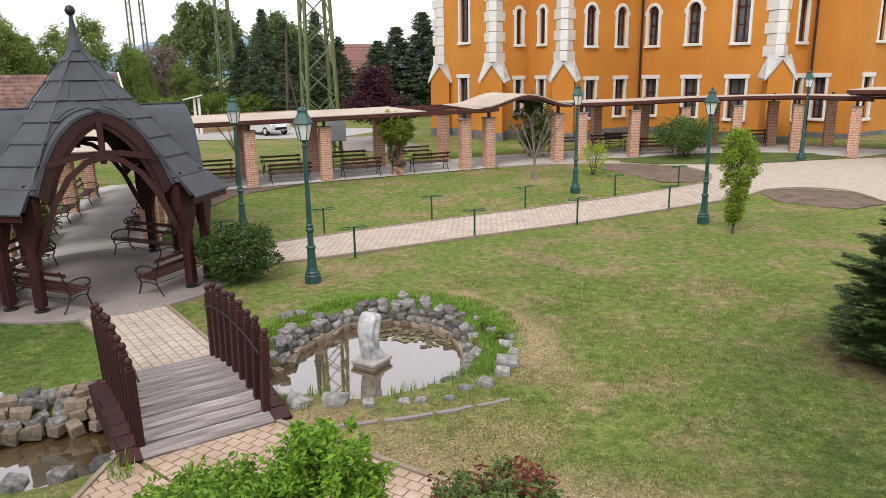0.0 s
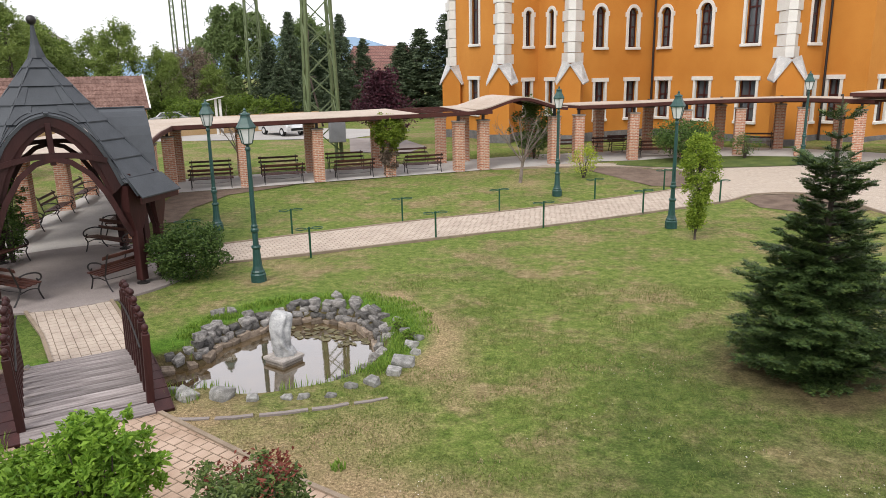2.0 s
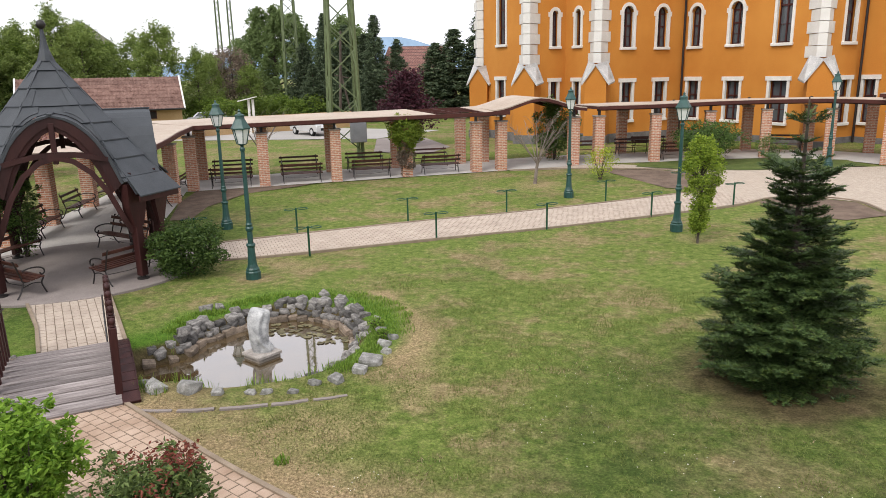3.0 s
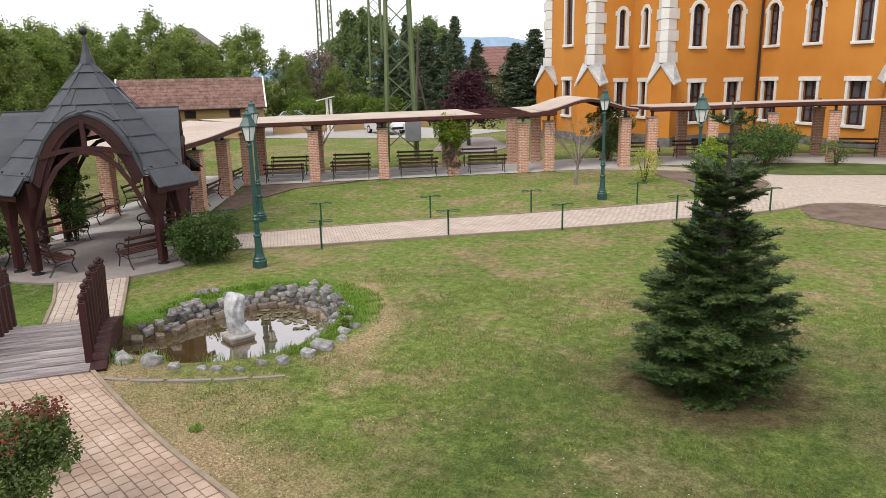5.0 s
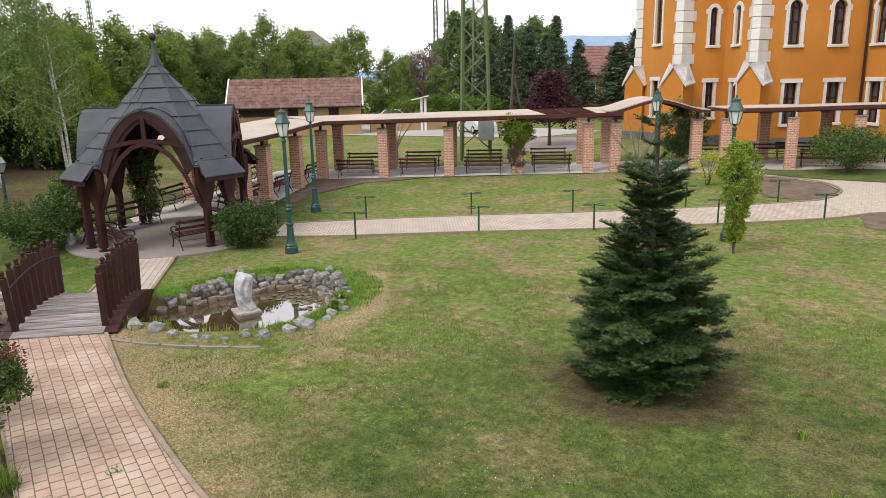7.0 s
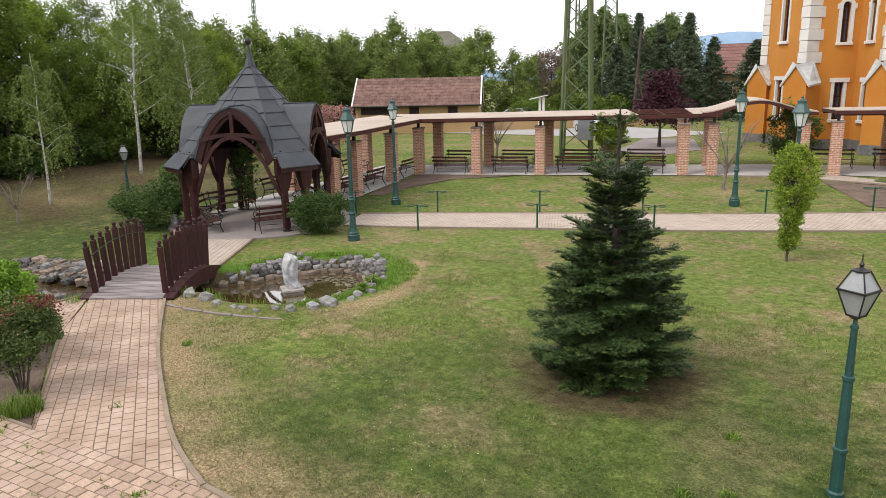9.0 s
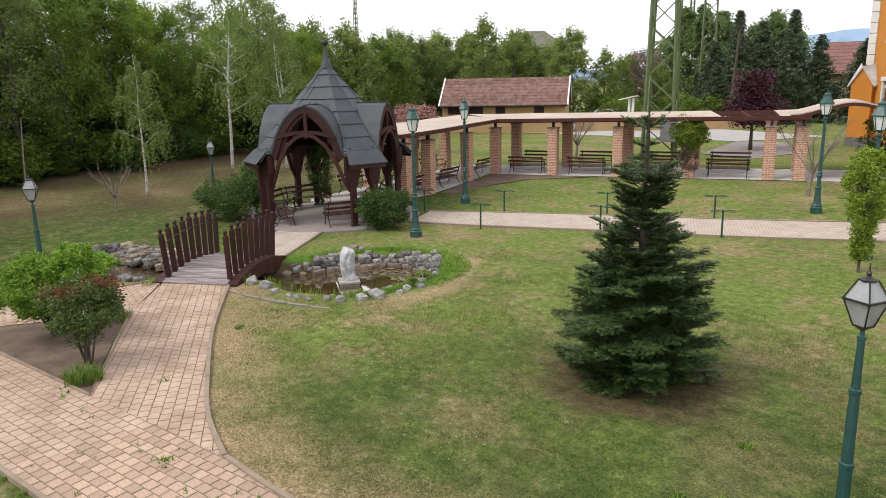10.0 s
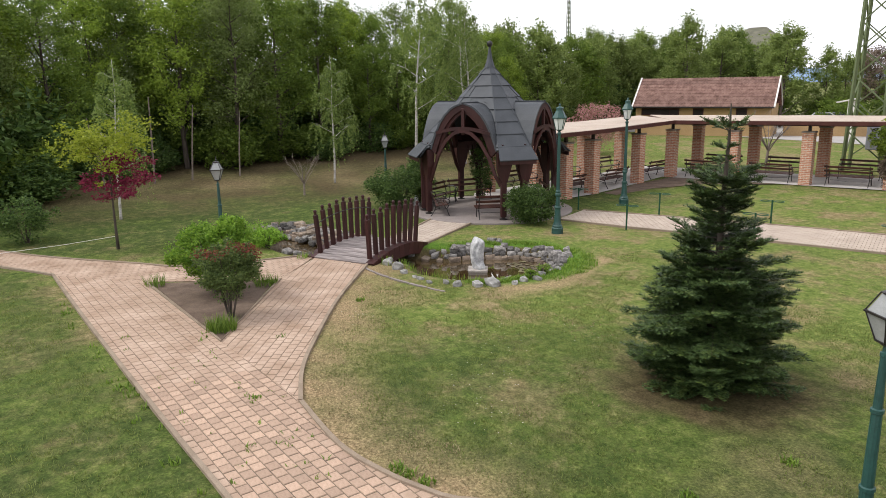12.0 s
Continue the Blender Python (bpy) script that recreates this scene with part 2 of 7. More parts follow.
M_ROCK_T = mat("brown_wet_stone", (0.16, 0.122, 0.090), (0.38, 0.30, 0.225), 3.0, 0.7, 0.8, 24.0, vary=0.35, dist=0.03, stain=0.4)
M_ROCK_W = mat("pale_lime_stone", (0.20, 0.195, 0.18), (0.50, 0.49, 0.46), 3.2, 0.85, 0.8, 22.0, vary=0.25, dist=0.03, stain=0.4)
M_WATER = water_mat()
M_LILY = leaf_mat("lily_pad_leaf", (0.10, 0.085, 0.045), (0.20, 0.18, 0.095), 0.1)
M_ORANGE = mat("ochre_plaster", (0.475, 0.180, 0.028), (0.565, 0.240, 0.044), 0.35, 0.9, 0.25, 18.0, stain=0.12)
M_WHITE = mat("cream_plaster_trim", (0.62, 0.60, 0.55), (0.74, 0.72, 0.68), 1.2, 0.85, 0.25, 30.0, stain=0.15)
M_PLINTH = mat("grey_plinth_stone", (0.115, 0.108, 0.108), (0.202, 0.191, 0.187), 2.0, 0.9, 0.7, 9.0, dist=0.03)
M_LEADCAP = mat("weathered_lead_cap", (0.38, 0.375, 0.365), (0.62, 0.61, 0.59), 1.6, 0.6, 0.3, 20.0, stain=0.35)
M_WINFRAME = mat("maroon_window_paint", (0.043, 0.010, 0.009), (0.065, 0.016, 0.013), 4.0, 0.45, 0.1)
M_GLASS = glass_mat("window_glass", (0.10, 0.11, 0.12), 0.04, 0.25)
# near-black brown that stands for the lack of light indoors
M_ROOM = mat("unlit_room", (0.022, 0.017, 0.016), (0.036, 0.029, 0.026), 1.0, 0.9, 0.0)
M_TILE = brick_mat("clay_roof_tile", (0.216, 0.094, 0.072), (0.274, 0.137, 0.108), (0.072, 0.032, 0.029), 0.28, 0.36, 0.03, noise_amt=0.4)
M_TILE_P = mat("weathered_clay_tile", (0.125, 0.066, 0.052), (0.27, 0.165, 0.135), 2.2, 0.9, 0.5, 14.0, vary=0.12, stain=0.45)
M_YELLOW = mat("yellow_plaster", (0.396, 0.259, 0.122), (0.461, 0.317, 0.166), 0.6, 0.9, 0.2, 20.0)
M_PYLON = mat("moss_green_steel", (0.094, 0.122, 0.054), (0.137, 0.173, 0.079), 1.5, 0.6, 0.15)
M_BARK = mat("grey_brown_bark", (0.047, 0.036, 0.029), (0.115, 0.094, 0.076), 6.0, 0.95, 0.9, 30.0, stretch=(1, 1, 0.25), dist=0.02)
M_BIRCH = mat("white_birch_bark", (0.30, 0.27, 0.24), (0.66, 0.64, 0.60), 5.0, 0.8, 0.4, 25.0, stretch=(1, 1, 2.5))
M_LEAF_A = leaf_mat("spring_leaf", (0.15, 0.225, 0.028), (0.29, 0.385, 0.055), 0.48)
M_LEAF_B = leaf_mat("mid_green_leaf", (0.085, 0.138, 0.022), (0.175, 0.245, 0.040), 0.46)
M_LEAF_F = leaf_mat("far_spring_leaf", (0.135, 0.19, 0.045), (0.25, 0.315, 0.085), 0.45)
M_BARE = mat("pale_grey_twig", (0.15, 0.12, 0.10), (0.27, 0.225, 0.19), 6.0, 0.9, 0.5, 30.0)
M_LEAF_C = leaf_mat("dark_shrub_leaf", (0.034, 0.074, 0.017), (0.135, 0.21, 0.05))
M_LEAF_D = leaf_mat("willowy_leaf", (0.15, 0.20, 0.055), (0.23, 0.30, 0.09), 0.5)
M_LEAF_W = leaf_mat("birch_leaf", (0.10, 0.155, 0.038), (0.25, 0.32, 0.085), 0.45)
M_LEAF_O = leaf_mat("olive_willow_leaf", (0.115, 0.165, 0.058), (0.185, 0.245, 0.088), 0.45)
M_LEAF_RB = leaf_mat("bronze_green_leaf", (0.05, 0.085, 0.022), (0.16, 0.215, 0.06), 0.25)
M_LEAF_H = leaf_mat("hornbeam_leaf", (0.10, 0.165, 0.018), (0.33, 0.42, 0.055), 0.45)
M_TWIG = leaf_mat("budding_twig", (0.12, 0.085, 0.062), (0.26, 0.20, 0.15), 0.2)
M_LEAF_L = leaf_mat("lime_leaf", (0.10, 0.21, 0.020), (0.28, 0.44, 0.055), 0.45)
M_LEAF_Y = leaf_mat("yellow_green_leaf", (0.22, 0.29, 0.02), (0.44, 0.50, 0.06), 0.4)
M_LEAF_P = leaf_mat("crimson_leaf", (0.12, 0.010, 0.028), (0.34, 0.045, 0.10), 0.35)
M_LEAF_U = leaf_mat("purple_leaf", (0.035, 0.012, 0.018), (0.10, 0.03, 0.045), 0.2)
M_LEAF_R = leaf_mat("red_tipped_leaf", (0.13, 0.03, 0.022), (0.27, 0.08, 0.05), 0.3)
M_PINK = leaf_mat("dusty_pink_blossom", (0.30, 0.15, 0.13), (0.46, 0.27, 0.24), 0.3)
M_NEEDLE = leaf_mat("dark_fir_needle", (0.014, 0.030, 0.010), (0.068, 0.108, 0.030), 0.12, 0.5)
M_NEEDLE_T = leaf_mat("young_fir_needle", (0.05, 0.085, 0.018), (0.14, 0.19, 0.05), 0.2, 0.5)
M_CONIFER = leaf_mat("far_conifer_needle", (0.042, 0.066, 0.038), (0.135, 0.175, 0.092), 0.2, 0.7)
M_GRASS = leaf_mat("grass_blade", (0.105, 0.138, 0.030), (0.195, 0.228, 0.066), 0.45)
M_STRAW = leaf_mat("dry_straw_blade", (0.20, 0.155, 0.075), (0.44, 0.365, 0.21), 0.3)
M_TUFT = leaf_mat("lush_grass_blade", (0.09, 0.17, 0.02), (0.22, 0.32, 0.05), 0.35)
M_CAR = mat("silver_car_paint", (0.62, 0.63, 0.64), (0.70, 0.71, 0.72), 1.0, 0.25, 0.0, metal=0.3, spec=0.6)
M_TYRE = mat("tyre_rubber", (0.011, 0.011, 0.011), (0.018, 0.018, 0.018), 5.0, 0.8, 0.0)
M_HILL = mat("hazy_hill", (0.27, 0.385, 0.52), (0.32, 0.44, 0.57), 0.004, 1.0, 0.0, 0.02)
M_HOUSE = mat("grey_plaster", (0.216, 0.202, 0.180), (0.288, 0.266, 0.238), 0.5, 0.9, 0.1)
M_SLATE = mat("mossy_grey_roofing", (0.10, 0.10, 0.07), (0.17, 0.165, 0.12), 1.2, 0.9, 0.3, 14.0)
M_STRIP = mat("rough_grass", (0.055, 0.085, 0.016), (0.135, 0.165, 0.040), 1.5, 0.95, 0.8, 30.0, dist=0.03, stain=0.45)
M_BOX = mat("grey_metal_cabinet", (0.202, 0.209, 0.216), (0.259, 0.266, 0.274), 2.0, 0.5, 0.1)

# ---- building helpers ----
from mathutils import geometry


class Geo:
    """Vertices and faces of one mesh."""

    def __init__(self):
        self.v, self.f = [], []

    def add(self, verts, faces, m=None):
        k = len(self.v)
        for p in verts:
            p = Vector(p)
            self.v.append(tuple(m @ p if m else p))
        self.f.extend([tuple(k + i for i in f) for f in faces])
        return self

    def box(self, x0, y0, z0, x1, y1, z1, m=None, c=0.0):
        if c <= 0:
            vs = [(x, y, z) for z in (z0, z1) for y in (y0, y1) for x in (x0, x1)]
            fs = [(0, 2, 3, 1), (4, 5, 7, 6), (0, 1, 5, 4), (2, 6, 7, 3), (0, 4, 6, 2), (1, 3, 7, 5)]
            return self.add(vs, fs, m)
        vs, fs = [], []
        ring = [(x0 + c, y0), (x1 - c, y0), (x1, y0 + c), (x1, y1 - c), (x1 - c, y1), (x0 + c, y1), (x0, y1 - c), (x0, y0 + c)]
        inner = [(min(max(x, x0 + c), x1 - c), min(max(y, y0 + c), y1 - c)) for x, y in ring]
        for rr, z in ((inner, z0), (ring, z0 + c), (ring, z1 - c), (inner, z1)):
            vs += [(x, y, z) for x, y in rr]
        for k in range(3):
            for i in range(8):
                j = (i + 1) % 8
                fs.append((k * 8 + i, k * 8 + j, k * 8 + 8 + j, k * 8 + 8 + i))
        fs.append(tuple(range(7, -1, -1)))
        fs.append(tuple(range(24, 32)))
        return self.add(vs, fs, m)

    def tube(self, pts, radii, n=8, cap=True, m=None):
        pts = [Vector(p) for p in pts]
        if isinstance(radii, (int, float)):
            radii = [radii] * len(pts)
        vs, fs = [], []
        side = None
        for i, p in enumerate(pts):
            d = (pts[min(i + 1, len(pts) - 1)] - pts[max(i - 1, 0)]).normalized()
            if side is None:
                side = d.orthogonal().normalized()
            side = (side - d * side.dot(d)).normalized()
            up = d.cross(side)
            for k in range(n):
                a = 2 * math.pi * k / n
                vs.append(p + (side * math.cos(a) + up * math.sin(a)) * radii[i])
        for i in range(len(pts) - 1):
            for k in range(n):
                j = (k + 1) % n
                fs.append((i * n + k, i * n + j, (i + 1) * n + j, (i + 1) * n + k))
        if cap:
            fs.append(tuple(range(n - 1, -1, -1)))
            fs.append(tuple(range((len(pts) - 1) * n, len(pts) * n)))
        return self.add(vs, fs, m)

    def lathe(self, prof, n=12, m=None, turn=0.0):
        """prof: (radius, height) from the bottom to the top."""
        vs, fs = [], []
        for r, z in prof:
            for k in range(n):
                a = 2 * math.pi * k / n + turn
                vs.append((r * math.cos(a), r * math.sin(a), z))
        for i in range(len(prof) - 1):
            for k in range(n):
                j = (k + 1) % n
                fs.append((i * n + k, i * n + j, (i + 1) * n + j, (i + 1) * n + k))
        fs.append(tuple(range(n - 1, -1, -1)))
        fs.append(tuple(range((len(prof) - 1) * n, len(prof) * n)))
        return self.add(vs, fs, m)

    def bar(self, pts, w, h, up=(0, 0, 1), m=None):
        """A rectangular section w wide and h high swept along pts."""
        pts = [Vector(p) for p in pts]
        up = Vector(up)
        vs, fs = [], []
        for i, p in enumerate(pts):
            d = (pts[min(i + 1, len(pts) - 1)] - pts[max(i - 1, 0)]).normalized()
            s = d.cross(up).normalized()
            u = s.cross(d).normalized()
            vs += [p - s * w / 2 - u * h / 2, p + s * w / 2 - u * h / 2, p + s * w / 2 + u * h / 2, p - s * w / 2 + u * h / 2]
        for i in range(len(pts) - 1):
            for k in range(4):
                j = (k + 1) % 4
                fs.append((i * 4 + k, i * 4 + j, i * 4 + 4 + j, i * 4 + 4 + k))
        fs.append((3, 2, 1, 0))
        e = (len(pts) - 1) * 4
        fs.append((e, e + 1, e + 2, e + 3))
        return self.add(vs, fs, m)

    def sheet(self, poly, z0, z1, m=None):
        """A slab over a plan outline, from z0 up to z1."""
        k = len(poly)
        a = sum(poly[i][0] * poly[(i + 1) % k][1] - poly[(i + 1) % k][0] * poly[i][1] for i in range(k))
        if a < 0:
            poly = poly[::-1]
        vs = [(x, y, z0) for x, y in poly] + [(x, y, z1) for x, y in poly]
        fs = [tuple(range(k, 2 * k)), tuple(range(k - 1, -1, -1))]
        fs += [(i, (i + 1) % k, k + (i + 1) % k, k + i) for i in range(k)]
        return self.add(vs, fs, m)

    def mesh(self, name, material, smooth=False):
        me = bpy.data.meshes.new(name)
        me.from_pydata(self.v, [], self.f)
        me.materials.append(material)
        if smooth:
            me.polygons.foreach_set("use_smooth", [True] * len(me.polygons))
        me.update()
        return me


def part(name, geo, material, parent, label="", m=None, smooth=False):
    """One mesh object under a thing or under a part."""
    me = geo if isinstance(geo, bpy.types.Mesh) else geo.mesh(name, material, smooth)
    ob = new(name, me)
    ob.parent = parent
    if m is not None:
        ob.matrix_basis = m
    if label:
        ob["label"] = label
    return ob


def thing(name, label, category, m=None, group="", kind=""):
    """An empty at the base of a thing, to which its parts belong."""
    ob = new(name)
    ob.empty_display_size = 0.2
    if m is not None:
        ob.matrix_basis = m
    return tagged(ob, label, category, group, kind)


def solid(name, geo, material, label, category, m=None, group="", kind="", smooth=False):
    """A thing that is one mesh."""
    ob = new(name, geo.mesh(name, material, smooth))
    if m is not None:
        ob.matrix_basis = m
    return tagged(ob, label, category, group, kind)


def setting(name, geo, material, label="", smooth=False):
    ob = new(name, geo.mesh(name, material, smooth))
    return tagged(ob, label, "", "", "structure")


def draped(poly, lift, step=1.1):
    """A sheet over a plan outline that lies lift above the rising ground."""
    poly = [Vector((p[0], p[1])) for p in poly]
    xs, ys = [p.x for p in poly], [p.y for p in poly]
    k = len(poly)

    def inside(q):
        c = False
        for i in range(k):
            a, b = poly[i], poly[(i + 1) % k]
            if (a.y > q.y) != (b.y > q.y) and q.x < a.x + (q.y - a.y) / (b.y - a.y) * (b.x - a.x):
                c = not c
        return c

    pts, edges = [], []
    for i in range(k):
        a, b = poly[i], poly[(i + 1) % k]
        n = max(1, int((b - a).length / step))
        pts += [a.lerp(b, j / n) for j in range(n)]
    edges = [(i, (i + 1) % len(pts)) for i in range(len(pts))]
    y = min(ys) + 0.37
    while y < max(ys):
        x = min(xs) + 0.41
        while x < max(xs):
            q = Vector((x, y))
            if inside(q) and min((q - p).length for p in pts[:len(edges)]) > 0.3:
                pts.append(q)
            x += step
        y += step
    v, _, f, *_ = geometry.delaunay_2d_cdt(pts, edges, [], 1, 1e-5)
    g = Geo()
    g.v = [(p.x, p.y, rise(p.x, p.y) + lift) for p in v]
    g.f = [tuple(q) for q in f]
    return g


def rise(x, y):
    """The height of the ground, which climbs gently beyond the path."""
    u = min(y, 39.0) - 24.0
    t = max(0.0, min(1.0, (y - 24.0) / 8.0))
    return (0.014 * (u + math.sqrt(u * u + 4.0)) - 0.0006 + 0.02 * min(14.0, max(0.0, x - 4.0)) * t * t * (3 - 2 * t)) if y > 8 else 0.0


def rnd(a, b):
    return random.uniform(a, b)


def resample(pts, n):
    pts = [Vector((p[0], p[1])) for p in pts]
    acc = [0.0]
    for a, b in zip(pts, pts[1:]):
        acc.append(acc[-1] + (b - a).length)
    out, k = [], 0
    for i in range(n):
        s = acc[-1] * i / (n - 1)
        while k < len(pts) - 2 and acc[k + 1] < s:
            k += 1
        f = (s - acc[k]) / max(acc[k + 1] - acc[k], 1e-9)
        out.append(pts[k].lerp(pts[k + 1], f))
    return out, acc[-1]


def smooth_line(pts, steps=6):
    """A curve through the points."""
    p = [Vector(q) for q in pts]
    out = []
    for i in range(len(p) - 1):
        a, b, c, d = p[max(i - 1, 0)], p[i], p[i + 1], p[min(i + 2, len(p) - 1)]
        for k in range(steps):
            t = k / steps
            out.append(0.5 * (2 * b + (c - a) * t + (2 * a - 5 * b + 4 * c - d) * t * t + (3 * b - a - 3 * c + d) * t ** 3))
    out.append(p[-1])
    return out


# ---- ground and pond ----
POND = Vector((-4.5, 11.6))
FIR = Vector((4.59, 11.13))
WATER_Z = -0.36


def seg_dist(p, a, b):
    d = b - a
    t = max(0.0, min(1.0, (p - a).dot(d) / d.length_squared))
    return (p - a - d * t).length


def pond_dist(p):
    """Distance from the water's edge, negative in the water."""
    q = p - POND
    d1 = (math.hypot(q.x / 1.55, q.y / 1.82) - 1) * 1.66
    d2 = seg_dist(p, Vector((-5.5, 10.6)), Vector((-8.4, 8.2))) - 0.62
    d3 = seg_dist(p, Vector((-8.2, 7.9)), Vector((-11.0, 6.9))) - 0.85
    return min(d1, d2, d3) + 0.06 * math.sin(p.x * 2.3 + p.y * 1.7)


def sm(a, b, x):
    t = max(0.0, min(1.0, (x - a) / (b - a)))
    return t * t * (3 - 2 * t)


def ground_z(x, y):
    p = Vector((x, y))
    z = 0.0
    if -13.5 < x < 0 and 4 < y < 15:
        z -= 0.75 * (1 - sm(-0.60, 0.55, pond_dist(p)))
    far = sm(18.0, 34.0, -x - 2.0) * sm(30.0, 18.0, y)
    return z + rise(x, y) + 0.9 * far + 0.015 * math.sin(x * 1.3) * math.cos(y * 1.1)


def steps(lo, hi, st):
    n = max(1, round((hi - lo) / st))
    return [lo + (hi - lo) * i / n for i in range(n)]


gx = steps(-900, -60, 60) + steps(-60, -30, 3) + steps(-30, -12.5, 0.4) + steps(-12.5, -1.5, 0.13) + steps(-1.5, 20, 0.4) + steps(20, 60, 3) + steps(60, 900, 60) + [900]
gy = steps(-300, -30, 30) + steps(-30, -6, 3) + steps(-6, 5.2, 0.4) + steps(5.2, 14.6, 0.13) + steps(14.6, 45, 0.4) + steps(45, 90, 3) + steps(90, 1200, 60) + [1200]
gg = Geo()
for y in gy:
    for x in gx:
        gg.v.append((x, y, ground_z(x, y)))
nx = len(gx)
gg.f = [(j * nx + i, j * nx + i + 1, (j + 1) * nx + i + 1, (j + 1) * nx + i) for j in range(len(gy) - 1) for i in range(nx - 1)]
ground = setting("ground", gg, M_LAWN, "patchy mown lawn with dry straw-coloured spots", smooth=True)
PATH_EDGE = [(-5.9, 8.45), (-2.66, 6.9), (0.03, 5.7), (1.31, 5.22), (2.53, 4.95), (4.08, 5.14), (5.03, 5.48), (5.81, 5.93)]
WORN = [(-3.2, 14.3), (-2.0, 12.7), (-1.55, 11.7), (-1.75, 11.0)]
wear_shade = ground.data.color_attributes.new("wear_shade", "FLOAT_COLOR", "POINT")
vals = []
for x, y, z in gg.v:
    p = Vector((x, y))
    r = g = b = 0.0
    if -40 < x < 22 and -8 < y < 34:
        d = (p - FIR).length
        b = 0.8 * sm(1.9, 1.25, d + 0.35 * noise.noise(Vector((x * 1.7, y * 1.7, 4.0))))
        e = min(seg_dist(p, Vector(a), Vector(c)) for a, c in zip(PATH_EDGE, PATH_EDGE[1:]))
        r = max(r, 1.0 * sm(1.7, 0.1, e) * (0.8 + 0.6 * noise.noise(Vector((x * 1.1, y * 1.1, 5.0)))))
        w = min(seg_dist(p, Vector(a), Vector(c)) for a, c in zip(WORN, WORN[1:]))
        r = max(r, 0.9 * sm(0.6, 0.15, w))
        r = max(r, 0.2 * sm(1.0, 0.2, (p - Vector((7.2, 9.2))).length))
        if -13.5 < x < 0:
            pd = pond_dist(p)
            g = 1.0 * sm(1.35, 0.7, pd) * sm(0.2, 0.4, pd) * sm(10.0, 11.4, y - 0.15 * x)
            g = max(g, 0.22 * sm(3.2, 1.2, (p - Vector((-10.9, 10.6))).length) * sm(0.3, 0.8, pd))
            b = max(b, sm(0.30, 0.0, pd), 0.9 * sm(0.42, 0.28, pd) * sm(10.2, 11.4, y - 0.15 * x))
        # leaf litter by the woods, with the trees' shade painted into the same brown
        b = max(b, (0.46 + 0.5 * noise.noise(Vector((x * 0.5, y * 0.5, 6.0)))) * sm(14.5, 19.5, -x) * sm(27, 20, y), 0.9 * sm(25.5, 29.0, -x) * sm(30, 20, y))
        r = max(r, (0.45 + 0.6 * noise.noise(Vector((x * 0.35, y * 0.35, 2.0)))) * sm(18.5, 23.5, -x) * sm(30, 20, y))
        for cx, cy, rr, k in ((6.9, 10.2, 1.1, 0.3), (-3.6, 7.9, 0.8, 0.55), (-1.2, 9.6, 0.7, 0.5), (-2.3, 8.2, 1.2, 0.6), (-1.3, 10.6, 0.7, 0.5), (4.5, 21.0, 0.9, 0.5), (-1.0, 30.0, 1.6, 0.5), (5.6, 13.6, 0.9, 0.35), (-6.2, 16.6, 0.9, 0.5)):
            r = max(r, k * sm(rr, rr * 0.3, (p - Vector((cx, cy))).length + 0.4 * noise.noise(Vector((x * 1.6, y * 1.6, 9.0)))))
    vals += [r, g, b, 1.0]
wear_shade.data.foreach_set("color", vals)
# Clover growth, thicker in places; the fir's shade is painted with it too
thick = ground.data.attributes.new("thick", "FLOAT", "POINT")
dens = []
for x, y, z in gg.v:
    k = 0.0
    if -40 < x < 22 and -10 < y < 34:
        nz = noise.noise(Vector((x * 0.35, y * 0.35, 11.0)))
        south = sm(0.2, -0.6, y - (1.58 + 0.245 * (x + 3.42)))
        # the term round FIR puts the tree's shade into the grass colour
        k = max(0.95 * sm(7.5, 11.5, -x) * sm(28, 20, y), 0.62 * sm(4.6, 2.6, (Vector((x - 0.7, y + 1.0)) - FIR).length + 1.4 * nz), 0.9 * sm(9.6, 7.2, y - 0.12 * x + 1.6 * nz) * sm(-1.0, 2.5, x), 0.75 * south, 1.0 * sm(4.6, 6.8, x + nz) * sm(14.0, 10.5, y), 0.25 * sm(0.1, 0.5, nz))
    dens.append(k)
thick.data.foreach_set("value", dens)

wg = Geo()
wg.add([(-13, 5.5, WATER_Z), (-1.5, 5.5, WATER_Z), (-1.5, 13.6, WATER_Z), (-13, 13.6, WATER_Z)], [(0, 1, 2, 3)])
setting("water", wg, M_WATER, "still brown garden pond water")

# ---- paved ways ----
S1_L = [(-8.0, 0.53), (-3.42, 1.58), (2.58, 3.03), (4.73, 3.58), (10.0, 4.9), (17.0, 6.6)]
S1_R = [(-6.16, 2.78), (-0.8, 4.09), (2.53, 4.95), (4.08, 5.14), (5.03, 5.48), (5.81, 5.93), (7.5, 7.0), (16.4, 9.3)]
S2_L = [(-7.15, 7.5), (-4.91, 5.96), (-0.8, 4.09)]
S2_R = [(-5.72, 8.58), (-2.66, 6.9), (0.03, 5.7), (1.31, 5.22), (2.5, 4.95)]
S3_L = [(-14.0, -2.8), (-12.0, -1.31), (-10.2, 0.4), (-8.28, 2.68), (-7.44, 3.69), (-7.19, 5.6), (-7.22, 7.45)]
S3_R = [(-11.5, -2.9), (-9.73, -0.97), (-8.0, 0.53), (-6.16, 2.78), (-5.5, 4.4), (-4.91, 5.96)]
S4_L = [(-9.9, 18.35), (-7.7, 20.05), (-4.6, 22.25), (-1.5, 24.15), (1.97, 26.41), (4.77, 28.36), (5.8, 29.1)]
S4_R = [(-8.75, 16.5), (-6.68, 17.67), (-3.15, 19.97), (0.05, 21.9), (3.35, 24.15), (6.3, 26.15), (7.23, 27.03)]
